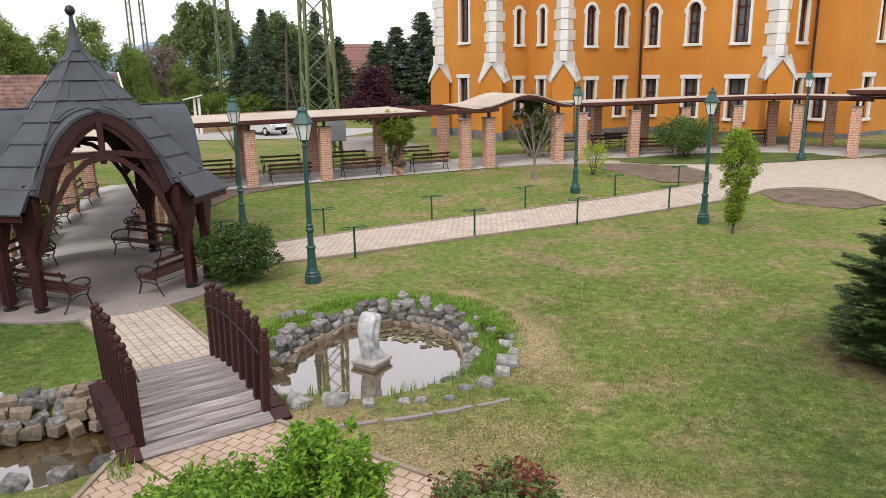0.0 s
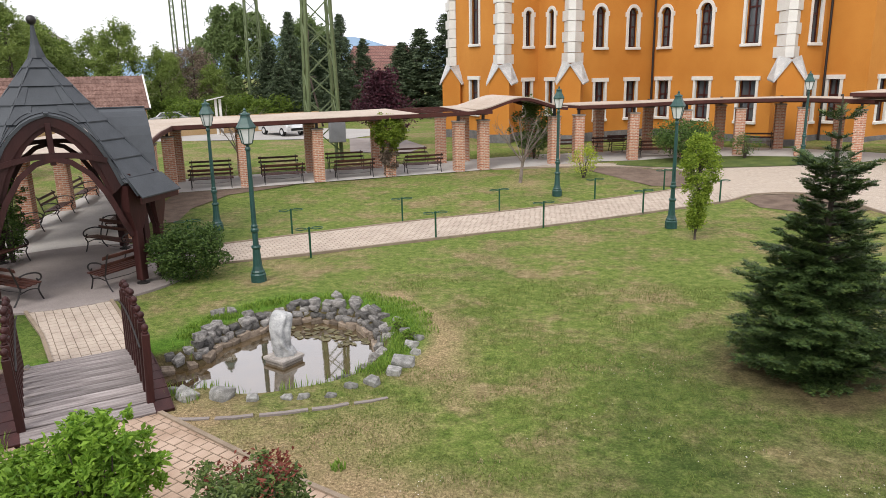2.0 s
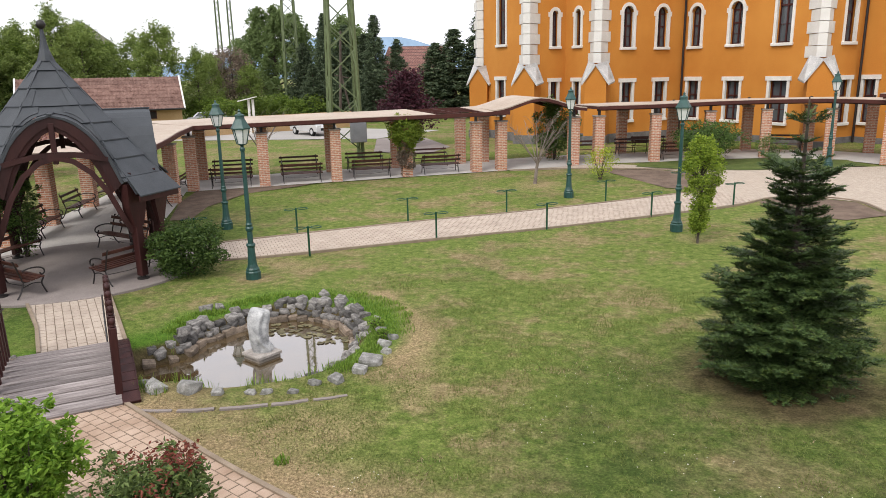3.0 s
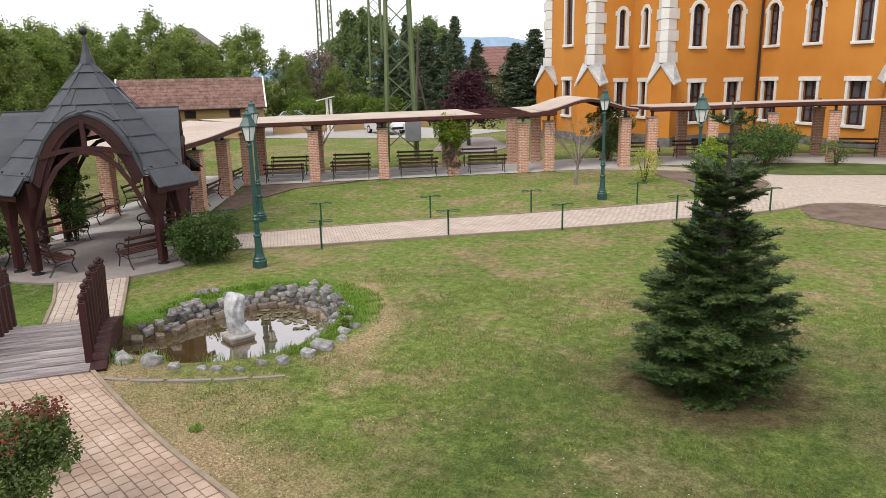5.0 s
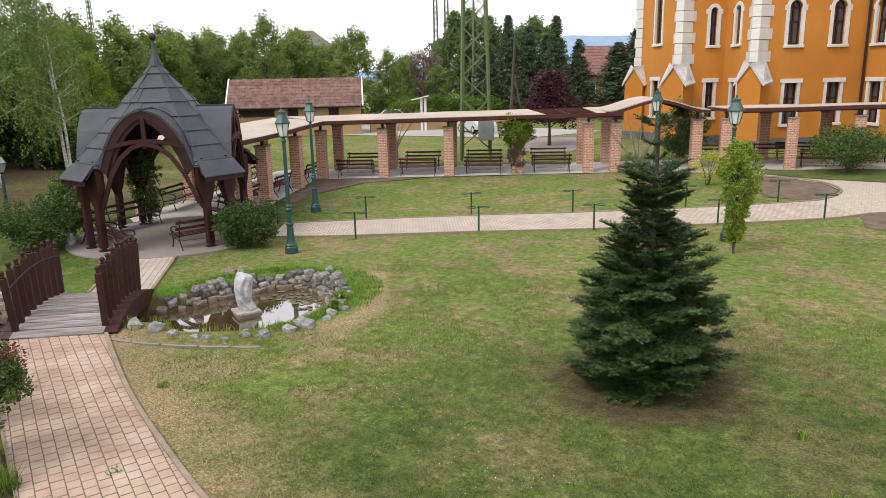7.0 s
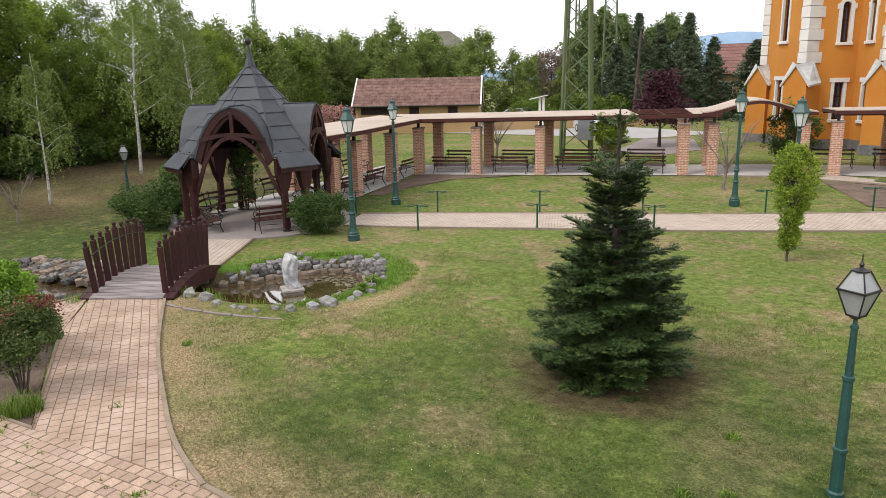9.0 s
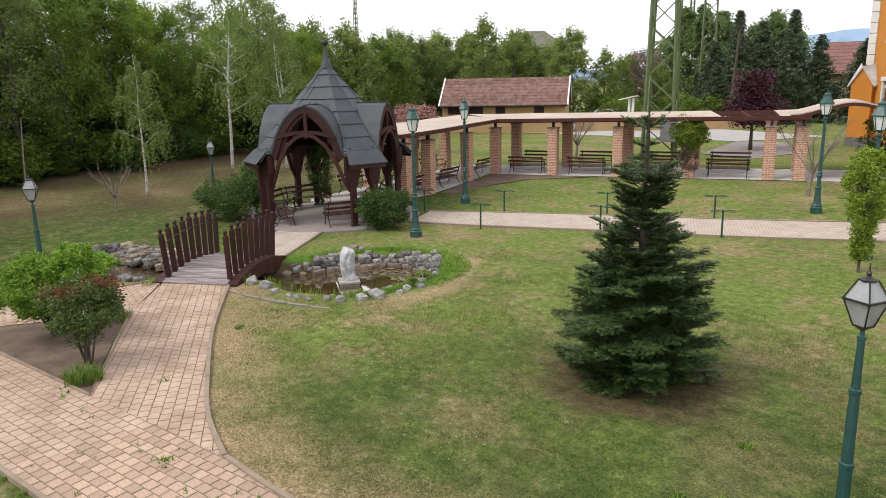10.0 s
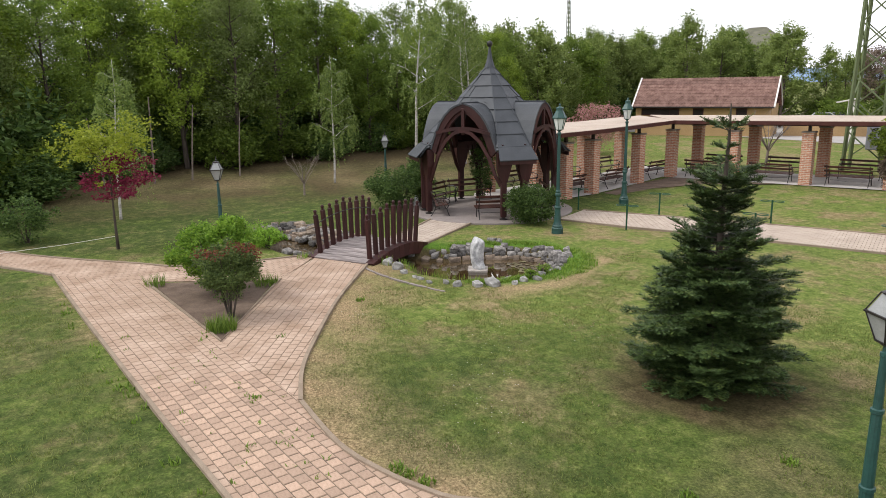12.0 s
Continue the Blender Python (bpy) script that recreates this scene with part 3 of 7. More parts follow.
S5_L = [(-8.35, 9.95), (-9.5, 11.2), (-10.85, 12.45)]
S5_R = [(-7.1, 10.75), (-8.2, 12.0), (-9.45, 13.4)]


def paved(left, right, turn, near=None, top=0.032):
    """Pavers in running bond, cut along the edges of the way; those that near() picks come back singly."""
    poly = [Vector(p) for p in left] + [Vector(p) for p in right[::-1]]
    m = len(poly)
    if sum(poly[i].cross(poly[(i + 1) % m]) for i in range(m)) < 0:
        poly = poly[::-1]
    setting("pavement", draped(poly, 0.0245, 1.5), M_JOINT, "pale brown clay block paving with sandy joints")
    u = Vector((math.cos(radians(turn)), math.sin(radians(turn))))
    v = Vector((-u.y, u.x))
    us, vs = [p.dot(u) for p in poly], [p.dot(v) for p in poly]
    edges = [(poly[i], poly[(i + 1) % m]) for i in range(m)]

    def inside(q):
        c = False
        for e, f in edges:
            if (e.y > q.y) != (f.y > q.y) and q.x < e.x + (q.y - e.y) / (f.y - e.y) * (f.x - e.x):
                c = not c
        return c

    rest, single = Geo(), []
    bl, bw, g, h = 0.205, 0.168, 0.0065, 0.0105
    for k in range(int((max(vs) - min(vs)) / bw) + 1):
        for i in range(-1, int((max(us) - min(us)) / bl) + 1):
            s0, w0 = min(us) + (i + 0.5 * (k % 2)) * bl, min(vs) + k * bw
            c = [u * (s0 + h) + v * (w0 + g), u * (s0 + bl - h) + v * (w0 + g), u * (s0 + bl - h) + v * (w0 + bw - g), u * (s0 + h) + v * (w0 + bw - g)]
            mid = (c[0] + c[2]) / 2
            close = [(e, f) for e, f in edges if seg_dist(mid, e, f) < 0.16]
            ins_mid = inside(mid)
            if not close and not ins_mid:
                continue
            whole = True
            for e, f in close:
                d = (f - e).normalized()
                n = Vector((-d.y, d.x))
                out = []
                for j in range(len(c)):
                    p, q = c[j], c[(j + 1) % len(c)]
                    a1, a2 = (p - e).dot(n), (q - e).dot(n)
                    if a1 >= 0:
                        out.append(p)
                    if (a1 < 0) != (a2 < 0):
                        out.append(p.lerp(q, a1 / (a1 - a2)))
                        whole = False
                c = out
                if len(c) < 3:
                    break
            if len(c) < 3 or (not whole and max((p - c[0]).length for p in c) < 0.05):
                continue
            if near and whole and near(mid):
                single.append((mid, turn, bl - 2 * h, bw - 2 * g))
                continue
            mid = sum(c, Vector((0, 0))) / len(c)
            h0 = rise(mid.x, mid.y)
            zt = h0 + top + rnd(-0.003, 0.003)
            n = len(c)
            pts = [(p.x, p.y, h0 + 0.006) for p in c] + [(p.x, p.y, zt - 0.004) for p in c] + [(p.x, p.y, zt) for p in [mid + (p - mid) * 0.93 for p in c]]
            fs = [tuple(range(2 * n, 3 * n))]
            for q in range(n):
                r = (q + 1) % n
                fs += [(q, r, n + r, n + q), (n + q, n + r, 2 * n + r, 2 * n + q)]
            rest.add(pts, fs)
    return rest, single


ways, pale_ways = Geo(), Geo()
singles = []
for lft, rgt, turn, near in ((S1_L, S1_R, 13.7, lambda p: 0.9 < p.x < 5.6), (S2_L, S2_R, 154.0, None), (S3_L, S3_R, 52.0, None), (S4_L, S4_R, 33.0, None), (S5_L, S5_R, 132.0, None)):
    r, s = paved(lft, rgt, turn, near)
    (pale_ways if lft in (S4_L, S5_L) else ways).add(r.v, r.f)
    singles += s
kerbs = Geo()
for line in (S1_L[0:], S1_R[2:], S2_R, [(-6.16, 2.78), (-0.8, 4.09), (-4.91, 5.96)], S3_L, S3_R[:3], S4_L, S4_R, S5_L, S5_R):
    pts = smooth_line([(x, y) for x, y in line], 5) if len(line) != 3 else [Vector(p) for p in line]
    kerbs.bar([(p.x, p.y, rise(p.x, p.y) + 0.02) for p in pts], 0.07, 0.085)
setting("kerb", kerbs, M_KERB, "narrow concrete kerb edging the paths")

PLAZA = [(5.8, 29.1), (6.28, 29.85), (6.59, 31.38), (5.93, 33.03), (4.34, 34.16), (1.71, 34.28), (-0.74, 34.04), (-2.6, 33.5), (-1.0, 35.4), (1.5, 36.0), (3.4, 35.4), (6.3, 35.1), (12.6, 34.2), (14.8, 34.4), (40, 34), (40, 18), (12.6, 18.0), (11.97, 21.95), (11.08, 25.11), (10.67, 27.05), (9.34, 27.81), (7.87, 27.57), (7.23, 27.03)]
setting("pavement", draped(PLAZA, 0.022), M_PLAZA, "wide pale block-paved square")
for run, lab in ((PLAZA[:8], "concrete kerb round the lawn"), (PLAZA[16:], "concrete kerb round the planted bed")):
    setting("kerb", Geo().bar([(p.x, p.y, rise(p.x, p.y) + 0.02) for p in smooth_line(run, 4)], 0.08, 0.09), M_KERB, lab)
setting("lawn_strip", draped([(3.3, 34.9), (5.5, 34.0), (8, 33.6), (11, 33.8), (13.3, 34.5), (12.9, 36.2), (10.5, 36.95), (8, 37.0), (5.5, 36.65), (3.6, 36.0)], 0.046), M_STRIP, "narrow strip of rough grass before the columns")
solid("soil_bed", Geo().sheet([(-6.05, 2.9), (-0.95, 4.12), (-4.88, 5.83)], -0.05, 0.016), M_SOIL, "bare brown soil bed between the paths", "flower bed")
solid("soil_bed", draped([(5.9, 32.9), (6.5, 31.38), (6.2, 29.9), (5.5, 29.2), (4.3, 29.5), (2.9, 31.8), (1.5, 34.1), (4.2, 34.05)], 0.02, 0.6), M_SOIL, "dark soil bed at the rounded lawn end", "flower bed")
solid("soil_bed", draped([(7.3, 26.9), (7.9, 27.5), (9.3, 27.7), (10.55, 27.0), (10.95, 25.1), (9.4, 24.2), (7.5, 25.4)], 0.02, 0.6), M_SOIL, "dark soil bed at the lawn corner", "flower bed")
solid("soil_bed", draped([(-13.2, 21.6), (-14.8, 24.8), (-15.5, 27.2), (-13.0, 28.4), (-10.9, 29.5), (-11.4, 28.7), (-13.0, 26.9), (-13.2, 24.2), (-12.5, 21.8)], 0.02, 0.6), M_SOIL, "strip of bare soil beside the covered walk", "flower bed")
# ring of low stones bedded in the lawn along the pond's open side
for a, b in ((-5.15, -4.53), (-4.51, -3.92), (-3.90, -3.2), (-3.18, -2.62), (-2.6, -2.1)):
    ya, yb = 8.27 + 0.2 * (a + 5.15) ** 1.5, 8.27 + 0.2 * (b + 5.15) ** 1.5
    solid("edging_slab", Geo().bar([(a, ya, -0.005), ((a + b) / 2, (ya + yb) / 2 - 0.02, -0.002), (b - rnd(0.0, 0.12), yb, -0.008)], rnd(0.05, 0.08), 0.05), M_CONC, "flat concrete edging slab sunk in the grass", "edging", group="slabs along the pond")
setting("road", draped([(-60, 43), (-43, 42.5), (-34, 46), (-24, 47.5), (-14, 48.5), (-11, 56), (-40, 64), (-75, 60)], 0.03, 4.0), M_ASPH, "pale asphalt yard behind the covered walk")
setting("pavement", draped([(-11.5, 40), (-8.0, 39.0), (-7.5, 43), (-11, 50), (-14, 48.5)], 0.026, 2.0), M_CONC, "concrete path to the yard")


# ---- gazebo ----
GC = Vector((-11.93, 15.38, 0.0))
pad = Geo()
pad.lathe([(3.2, -0.05), (3.2, 0.045), (3.17, 0.06), (0.01, 0.06)], 48, m=Matrix.Translation(GC))
setting("floor", pad, M_CONC, "round poured concrete floor under the gazebo")


def vault(z):
    """Half-width of the pointed gable at the height z."""
    pts = [(4.09, 0.0), (4.03, 0.28), (3.91, 0.51), (3.69, 0.75), (3.45, 0.93), (3.03, 1.15), (2.68, 1.28), (2.53, 1.33), (2.45, 1.37)]
    for (za, wa), (zb, wb) in zip(pts, pts[1:]):
        if za >= z >= zb:
            return wa + (wb - wa) * (za - z) / (za - zb)
    return 0.0 if z > 4.0 else 1.37


VZ = [4.09, 4.05, 4.01, 3.96, 3.89, 3.79, 3.67, 3.56, 3.45, 3.24, 3.03, 2.85, 2.68, 2.60, 2.53, 2.45]
APEX, EAVE, ROUT = 5.5, 2.13, 3.0
HALF = radians(12.5)


def face_d(z):
    return ROUT * math.cos(radians(45) - HALF) * (APEX - z) / (APEX - EAVE)


gaz = thing("gazebo", "dark timber gazebo with a pointed slate-grey roof and arched gables", "gazebo", Matrix.Translation(GC) @ pose(0, 0, 0.06, 0, 0, 308.0))
POST_A, POST_R = 36.5, 2.58
for q in range(4):
    for s in (-1, 1):
        a = radians(90 * q + s * POST_A)
        pm = Matrix.Translation((POST_R * math.cos(a), POST_R * math.sin(a), 0)) @ pose(0, 0, 0, 0, 0, 90 * q + s * POST_A)
        g = Geo().box(-0.10, -0.10, 0.09, 0.10, 0.10, 2.42, c=0.015)
        g.add([(-0.10, -0.12, 1.35), (0.10, -0.12, 1.35), (0.13, -0.24, 1.8), (-0.13, -0.24, 1.8), (-0.13, -0.24, 2.40), (0.13, -0.24, 2.40), (-0.10, 0.12, 1.35), (0.10, 0.12, 1.35), (0.13, 0.24, 1.8), (-0.13, 0.24, 1.8), (-0.13, 0.24, 2.40), (0.13, 0.24, 2.40)],
              [(0, 1, 2, 3), (3, 2, 5, 4), (7, 6, 9, 8), (8, 9, 10, 11), (0, 3, 9, 6), (1, 7, 8, 2), (3, 4, 10, 9), (2, 8, 11, 5), (4, 5, 11, 10), (0, 6, 7, 1)])
        po = part("post", g, M_WOOD, gaz, m=pm)
        part("shoe", Geo().lathe([(0.15, 0.0), (0.15, 0.03), (0.07, 0.05), (0.06, 0.10)], 10), M_IRON, po, "iron post shoe")
# corner slopes in overlapping courses
for q in range(4):
    mid = 45 + 90 * q
    sl = part("roof_slope", Geo().add([(0.03 * math.cos(radians(mid)), 0.03 * math.sin(radians(mid)), APEX - 0.07)] + [(ROUT * 0.99 * math.cos(radians(mid) + s * HALF), ROUT * 0.99 * math.sin(radians(mid) + s * HALF), EAVE - 0.02) for s in (-1, 1)], [(0, 1, 2), (2, 1, 0)]), M_WOOD, gaz, "boarded corner slope of the roof")
    n = 8
    for k in range(n):
        z1 = APEX - (APEX - EAVE) * k / n
        z0 = APEX - (APEX - EAVE) * (k + 1) / n
        r1, r0 = ROUT * (APEX - z1) / (APEX - EAVE) + 0.03, ROUT * (APEX - z0) / (APEX - EAVE) + 0.052
        lift = 0.0
        if k == n - 1:
            r0, r1, lift = r0 + 0.11, r1 + 0.07, 0.015
        vs = []
        for r, z in ((r1, z1 + 0.012 + lift), (r0, z0 + 0.035), (r0, z0 + 0.005), (r1, z1 - 0.04)):
            for s in (-1, 1):
                a = radians(mid) + s * HALF * (1.04 if k == n - 1 else 1.0)
                vs.append((r * math.cos(a), r * math.sin(a), z))
        part("roof_course", Geo().add(vs, [(0, 2, 3, 1), (2, 4, 5, 3), (4, 6, 7, 5), (6, 0, 1, 7), (0, 6, 4, 2), (1, 3, 5, 7)]), M_FELT, sl, "slate-grey roofing sheet")
    hips = Geo()
    for s in (-1, 1):
        a = radians(mid) + s * HALF
        hips.bar([(r * math.cos(a), r * math.sin(a), APEX + 0.055 - r * (APEX - EAVE) / ROUT) for r in (0.2, ROUT * 1.0)], 0.05, 0.022)
    part("hip_strip", hips, M_FELT, sl)
    fb = Geo()
    pts = [((ROUT + 0.08) * math.cos(radians(mid) + s * HALF), (ROUT + 0.08) * math.sin(radians(mid) + s * HALF), EAVE - 0.06) for s in (-1, 1)]
    fb.bar(pts, 0.05, 0.14)
    part("fascia", fb, M_WOOD, gaz)
    eb = Geo()
    pts = [(POST_R * math.cos(radians(90 * q + POST_A) + 0) * 1.0, POST_R * math.sin(radians(90 * q + POST_A)), 2.34), (POST_R * math.cos(radians(90 * q + 90 - POST_A)), POST_R * math.sin(radians(90 * q + 90 - POST_A)), 2.34)]
    eb.bar(pts, 0.14, 0.16)
    part("beam", eb, M_WOOD, gaz)
    arc = Geo()
    pa, pb = Vector(pts[0]), Vector(pts[1])
    for u, v in ((pa, pb), (pb, pa)):
        arc.bar([u + Vector((0, 0, -1.34)), u.lerp(v, 0.16) + Vector((0, 0, -0.85)), u.lerp(v, 0.36) + Vector((0, 0, -0.40)), u.lerp(v, 0.5) + Vector((0, 0, -0.10))], 0.08, 0.10, up=(0.3, 0.2, 0.1))
    part("brace", arc, M_WOOD, gaz)
for q in range(4):
    rot = pose(0, 0, 0, 0, 0, 90 * q)
    tip = 2.24
    # main slope on both sides of the gable, in lapped sheets
    ms = None
    for k in range(8):
        zt_, zl = APEX - (APEX - EAVE) * k / 8, max(APEX - (APEX - EAVE) * (k + 1) / 8, 2.45)
        if zt_ <= 2.46:
            continue
        zs = sorted({zt_, zl} | {z for z in VZ if zl < z < zt_}, reverse=True)
        for s in (-1, 1):
            cuts = (0.0, 1.0) if k in (0, 1) else ((0.0, 0.42, 1.0) if k % 2 else (0.0, 0.66, 1.0))
            for i, (ua, ub) in enumerate(zip(cuts, cuts[1:])):
                g = Geo()
                row = []
                for z in zs:
                    lift = 0.010 + 0.030 * (zt_ - z) / (zt_ - zl) + 0.012 * i
                    d = face_d(z)
                    wo = d * math.tan(radians(45) - HALF)
                    wi = min(vault(z), wo)
                    row.append([(d + lift, s * (wi + (wo - wi) * u), z + lift * 0.7) for u in (ua, ub)])
                row.append([(p[0] - 0.04, p[1], p[2] - 0.03) for p in row[-1]])
                for (a1, b1), (a0, b0) in zip(row, row[1:]):
                    g.add([a1, b1, b0, a0], [(0, 1, 2, 3) if s < 0 else (3, 2, 1, 0)])
                if ms is None:
                    ms = part("roof_slope", g, M_FELT, gaz, "slate-grey roofing laid in sheets", m=rot)
                else:
                    part("roof_course", g, M_FELT, ms)
    # pointed vault of the gable
    g = Geo()
    for z1, z0 in zip(VZ, VZ[1:]):
        for s in (-1, 1):
            for t in (0.0, -0.06):
                w1, w0 = max(vault(z1) + t, 0), max(vault(z0) + t, 0)
                vs = [(face_d(z1) - 0.05, s * w1, z1 + t * 0.6), (tip, s * w1, z1 + t * 0.6), (tip, s * w0, z0 + t * 0.6), (face_d(z0) - 0.05, s * w0, z0 + t * 0.6)]
                g.add(vs, [(0, 1, 2, 3) if (s > 0) == (t == 0) else (3, 2, 1, 0)])
            w1, w0 = vault(z1), vault(z0)
            vs = [(tip, s * w1, z1), (tip, s * max(w1 - 0.06, 0), z1 - 0.036), (tip, s * max(w0 - 0.06, 0), z0 - 0.036), (tip, s * w0, z0)]
            g.add(vs, [(0, 1, 2, 3) if s > 0 else (3, 2, 1, 0)])
    part("gable_roof", g, M_FELT, gaz, "curved pointed gable roof", m=rot, smooth=False)
    part("ridge_strip", Geo().bar([(0.95, 0, 4.105), (tip + 0.02, 0, 4.105)], 0.10, 0.03), M_FELT, gaz, m=rot)
    # bargeboard and inner arch
    for nm, d, t0, t1, th in (("bargeboard", tip - 0.08, 0.06, 0.22, 0.06), ("arch_frame", 2.03, 0.10, 0.30, 0.12)):
        g = Geo()
        line = [(-1, z) for z in VZ[::-1]] + [(1, z) for z in VZ[1:]]
        for sd, z in line:
            wo, wi = max(vault(z) - t0, 0), max(vault(z) - t1, 0)
            zo, zi = z - t0 * 0.7, z - t1 * 0.9
            g.v += [(d, sd * wo, zo), (d, sd * wi, zi), (d + th, sd * wi, zi), (d + th, sd * wo, zo)]
        for i in range(len(line) - 1):
            for j in range(4):
                jj = (j + 1) % 4
                g.f.append((4 * i + j, 4 * i + jj, 4 * i + 4 + jj, 4 * i + 4 + j))
        part(nm, g, M_WOOD, gaz, m=rot)
    part("king_post", Geo().box(2.13, -0.06, 2.98, 2.23, 0.06, 3.91, c=0.01), M_WOOD, gaz, m=rot)
    for s in (-1, 1):
        g = Geo().bar([(2.25, 0, 3.20), (2.25, s * 0.4, 3.18), (2.25, s * 0.78, 3.10), (2.22, s * 1.08, 3.02)], 0.07, 0.12)
        part("tie_arc", g, M_WOOD, gaz, m=rot)
        g = Geo().bar([(2.25, 0, 3.13), (2.25, s * 0.35, 3.03), (2.24, s * 0.70, 2.74), (2.22, s * 1.02, 2.22), (2.18, s * 1.28, 1.55), (2.10, s * 1.44, 1.2)], 0.07, 0.12)
        part("brace", g, M_WOOD, gaz, m=rot)
    part("beam", Geo().bar([(POST_R * math.cos(radians(POST_A)), -POST_R * math.sin(radians(POST_A)), 2.58), (POST_R * math.cos(radians(POST_A)) , -1.0, 2.62)], 0.12, 0.16), M_WOOD, gaz, m=rot)
    part("beam", Geo().bar([(POST_R * math.cos(radians(POST_A)), POST_R * math.sin(radians(POST_A)), 2.58), (POST_R * math.cos(radians(POST_A)), 1.0, 2.62)], 0.12, 0.16), M_WOOD, gaz, m=rot)
sp = Geo().lathe([(0.21, APEX - 0.17), (0.16, APEX - 0.03), (0.11, APEX + 0.12), (0.065, APEX + 0.38), (0.04, APEX + 0.60)], 10)
part("spire", sp, M_FELT, gaz, "flared metal spire")
part("ball", Geo().lathe([(0.03, APEX + 0.58), (0.085, APEX + 0.62), (0.115, APEX + 0.70), (0.085, APEX + 0.78), (0.02, APEX + 0.815)], 12), M_IRON, gaz, "dark finial ball", smooth=True)

# ---- bridge ----
BC, BD = Vector((-7.06, 8.98, 0.0)), Vector((-0.63, 0.777, 0.0)).normalized()
bridge = thing("footbridge", "small arched wooden footbridge with weathered deck and dark picket sides", "bridge", Matrix.Translation(BC) @ pose(0, 0, 0, 0, 0, math.degrees(math.atan2(BD.y, BD.x))))
BL, BW = 1.52, 1.12


def deck_z(x):
    return 0.06 + 0.23 * (1 - (x / BL) ** 2)


nb = 11
for k in range(nb):
    x0 = -BL + 2 * BL * k / nb
    x1 = -BL + 2 * BL * (k + 1) / nb
    xm = (x0 + x1) / 2
    sl = math.degrees(math.atan2(deck_z(x0) - deck_z(x1), x1 - x0))
    g = Geo().box(-(x1 - x0) / 2 + 0.008, -BW + rnd(-0.02, 0.02) + 0.25, -0.045, (x1 - x0) / 2 - 0.010, BW - 0.25 + rnd(-0.02, 0.02), 0.0, c=0.006)
    part("deck_board", g, M_DECK, bridge, m=pose(xm, 0, deck_z(xm), 0, sl, 0))
    for s in (-1, 1):
        g = Geo().box(-(x1 - x0) / 2 + 0.006, -0.13, -0.05, (x1 - x0) / 2 - 0.006, 0.13, 0.0, c=0.006)
        g.box(-(x1 - x0) / 2 + 0.006, s * 0.11, -0.36, (x1 - x0) / 2 - 0.006, s * 0.14, 0.0)
        part("edge_block", g, M_WOOD, bridge, "dark stained side block", m=pose(xm, s * (BW - 0.12), deck_z(xm), 0, sl, 0))
for s in (-1, 1):
    part("side_beam", Geo().bar([(x, s * (BW - 0.12), deck_z(x) - 0.20) for x in steps(-BL, BL, 0.25) + [BL]], 0.10, 0.26), M_WOOD, bridge)
    tops = []
    for k in range(9):
        x = -1.24 + 2.48 * k / 8
        h = 1.12 + 0.03 * math.sin(k * 2.1)
        lean = x * 4.5
        g = Geo().box(-0.055, -0.055, -0.1, 0.055, 0.055, h, c=0.01)
        pk = part("picket", g, M_WOOD, bridge, m=pose(x, s * (BW - 0.27), deck_z(x), s * -1.5, lean, 0))
        g = Geo().lathe([(0.03, h), (0.045, h + 0.015), (0.045, h + 0.03), (0.028, h + 0.045), (0.042, h + 0.06), (0.054, h + 0.095), (0.043, h + 0.13), (0.016, h + 0.15)], 10)
        part("knob", g, M_WOOD, pk, "turned ball knob", smooth=True)
        tops.append(Vector((x + math.sin(radians(lean)) * 0.9, s * (BW - 0.335), deck_z(x) + 0.9)))
    part("handrail", Geo().tube(smooth_line(tops, 3), 0.014, 6), M_IRON, bridge, "thin iron rail")


# ---- covered walk ----
PM, PU, PN = Vector((-1.3, 34.55)), Vector((0.896, 0.444)), Vector((0.444, -0.896))


def on_walk(s, off=0.0):
    """A place along the straight covered walk; off: metres behind its front columns."""
    return PM + PU * s - PN * off


FRONT = [on_walk(s) for s in (-16.1, -13.05, -9.85, -6.57, -3.2, -1.95)]
BACK = [on_walk(s, 2.85) for s in (-15.9, -13.05, -9.85, -6.57, -3.2, -1.95)]
LEFT_IN = [Vector((-13.45, 21.15)), Vector((-15.02, 24.8)), Vector((-12.72, 19.3))]
LEFT_OUT = [Vector((-17.0, 20.4)), Vector((-18.0, 23.7)), Vector((-19.05, 26.75)), Vector((-15.95, 17.3))]
RIGHT_F = [on_walk(1.79), on_walk(3.13), Vector((4.25, 36.75)), Vector((6.9, 37.5)), Vector((9.54, 37.6)), Vector((12.3, 37.0)), Vector((14.1, 34.85))]
RIGHT_B = [on_walk(1.79, 2.85), Vector((2.7, 39.8)), Vector((5.4, 40.5)), Vector((9.2, 40.5)), Vector((12.0, 39.6)), Vector((14.6, 38.7)), Vector((16.9, 36.2))]
PAR = math.degrees(math.atan2(PU.y, PU.x))
g = Geo().box(-0.235, -0.235, 0.0, 0.235, 0.235, 2.32, c=0.006)
column = thing("brick_column", "square red brick column with a pale cap and short steel post", "column", pose(FRONT[0].x, FRONT[0].y, rise(FRONT[0].x, FRONT[0].y), 0, 0, PAR), group="columns of the covered walk")
part("shaft", g, M_BRICK, column)
part("cap", Geo().box(-0.275, -0.275, 2.32, 0.275, 0.275, 2.385, c=0.012), M_CAP, column, "pale mortar cap")
part("steel_post", Geo().box(-0.06, -0.06, 2.385, 0.06, 0.06, 2.80), M_STEEL, column, "dark steel post")
for p in FRONT[1:3] + FRONT[4:] + BACK:
    copy_thing(column, pose(p.x, p.y, rise(p.x, p.y), 0, 0, PAR))
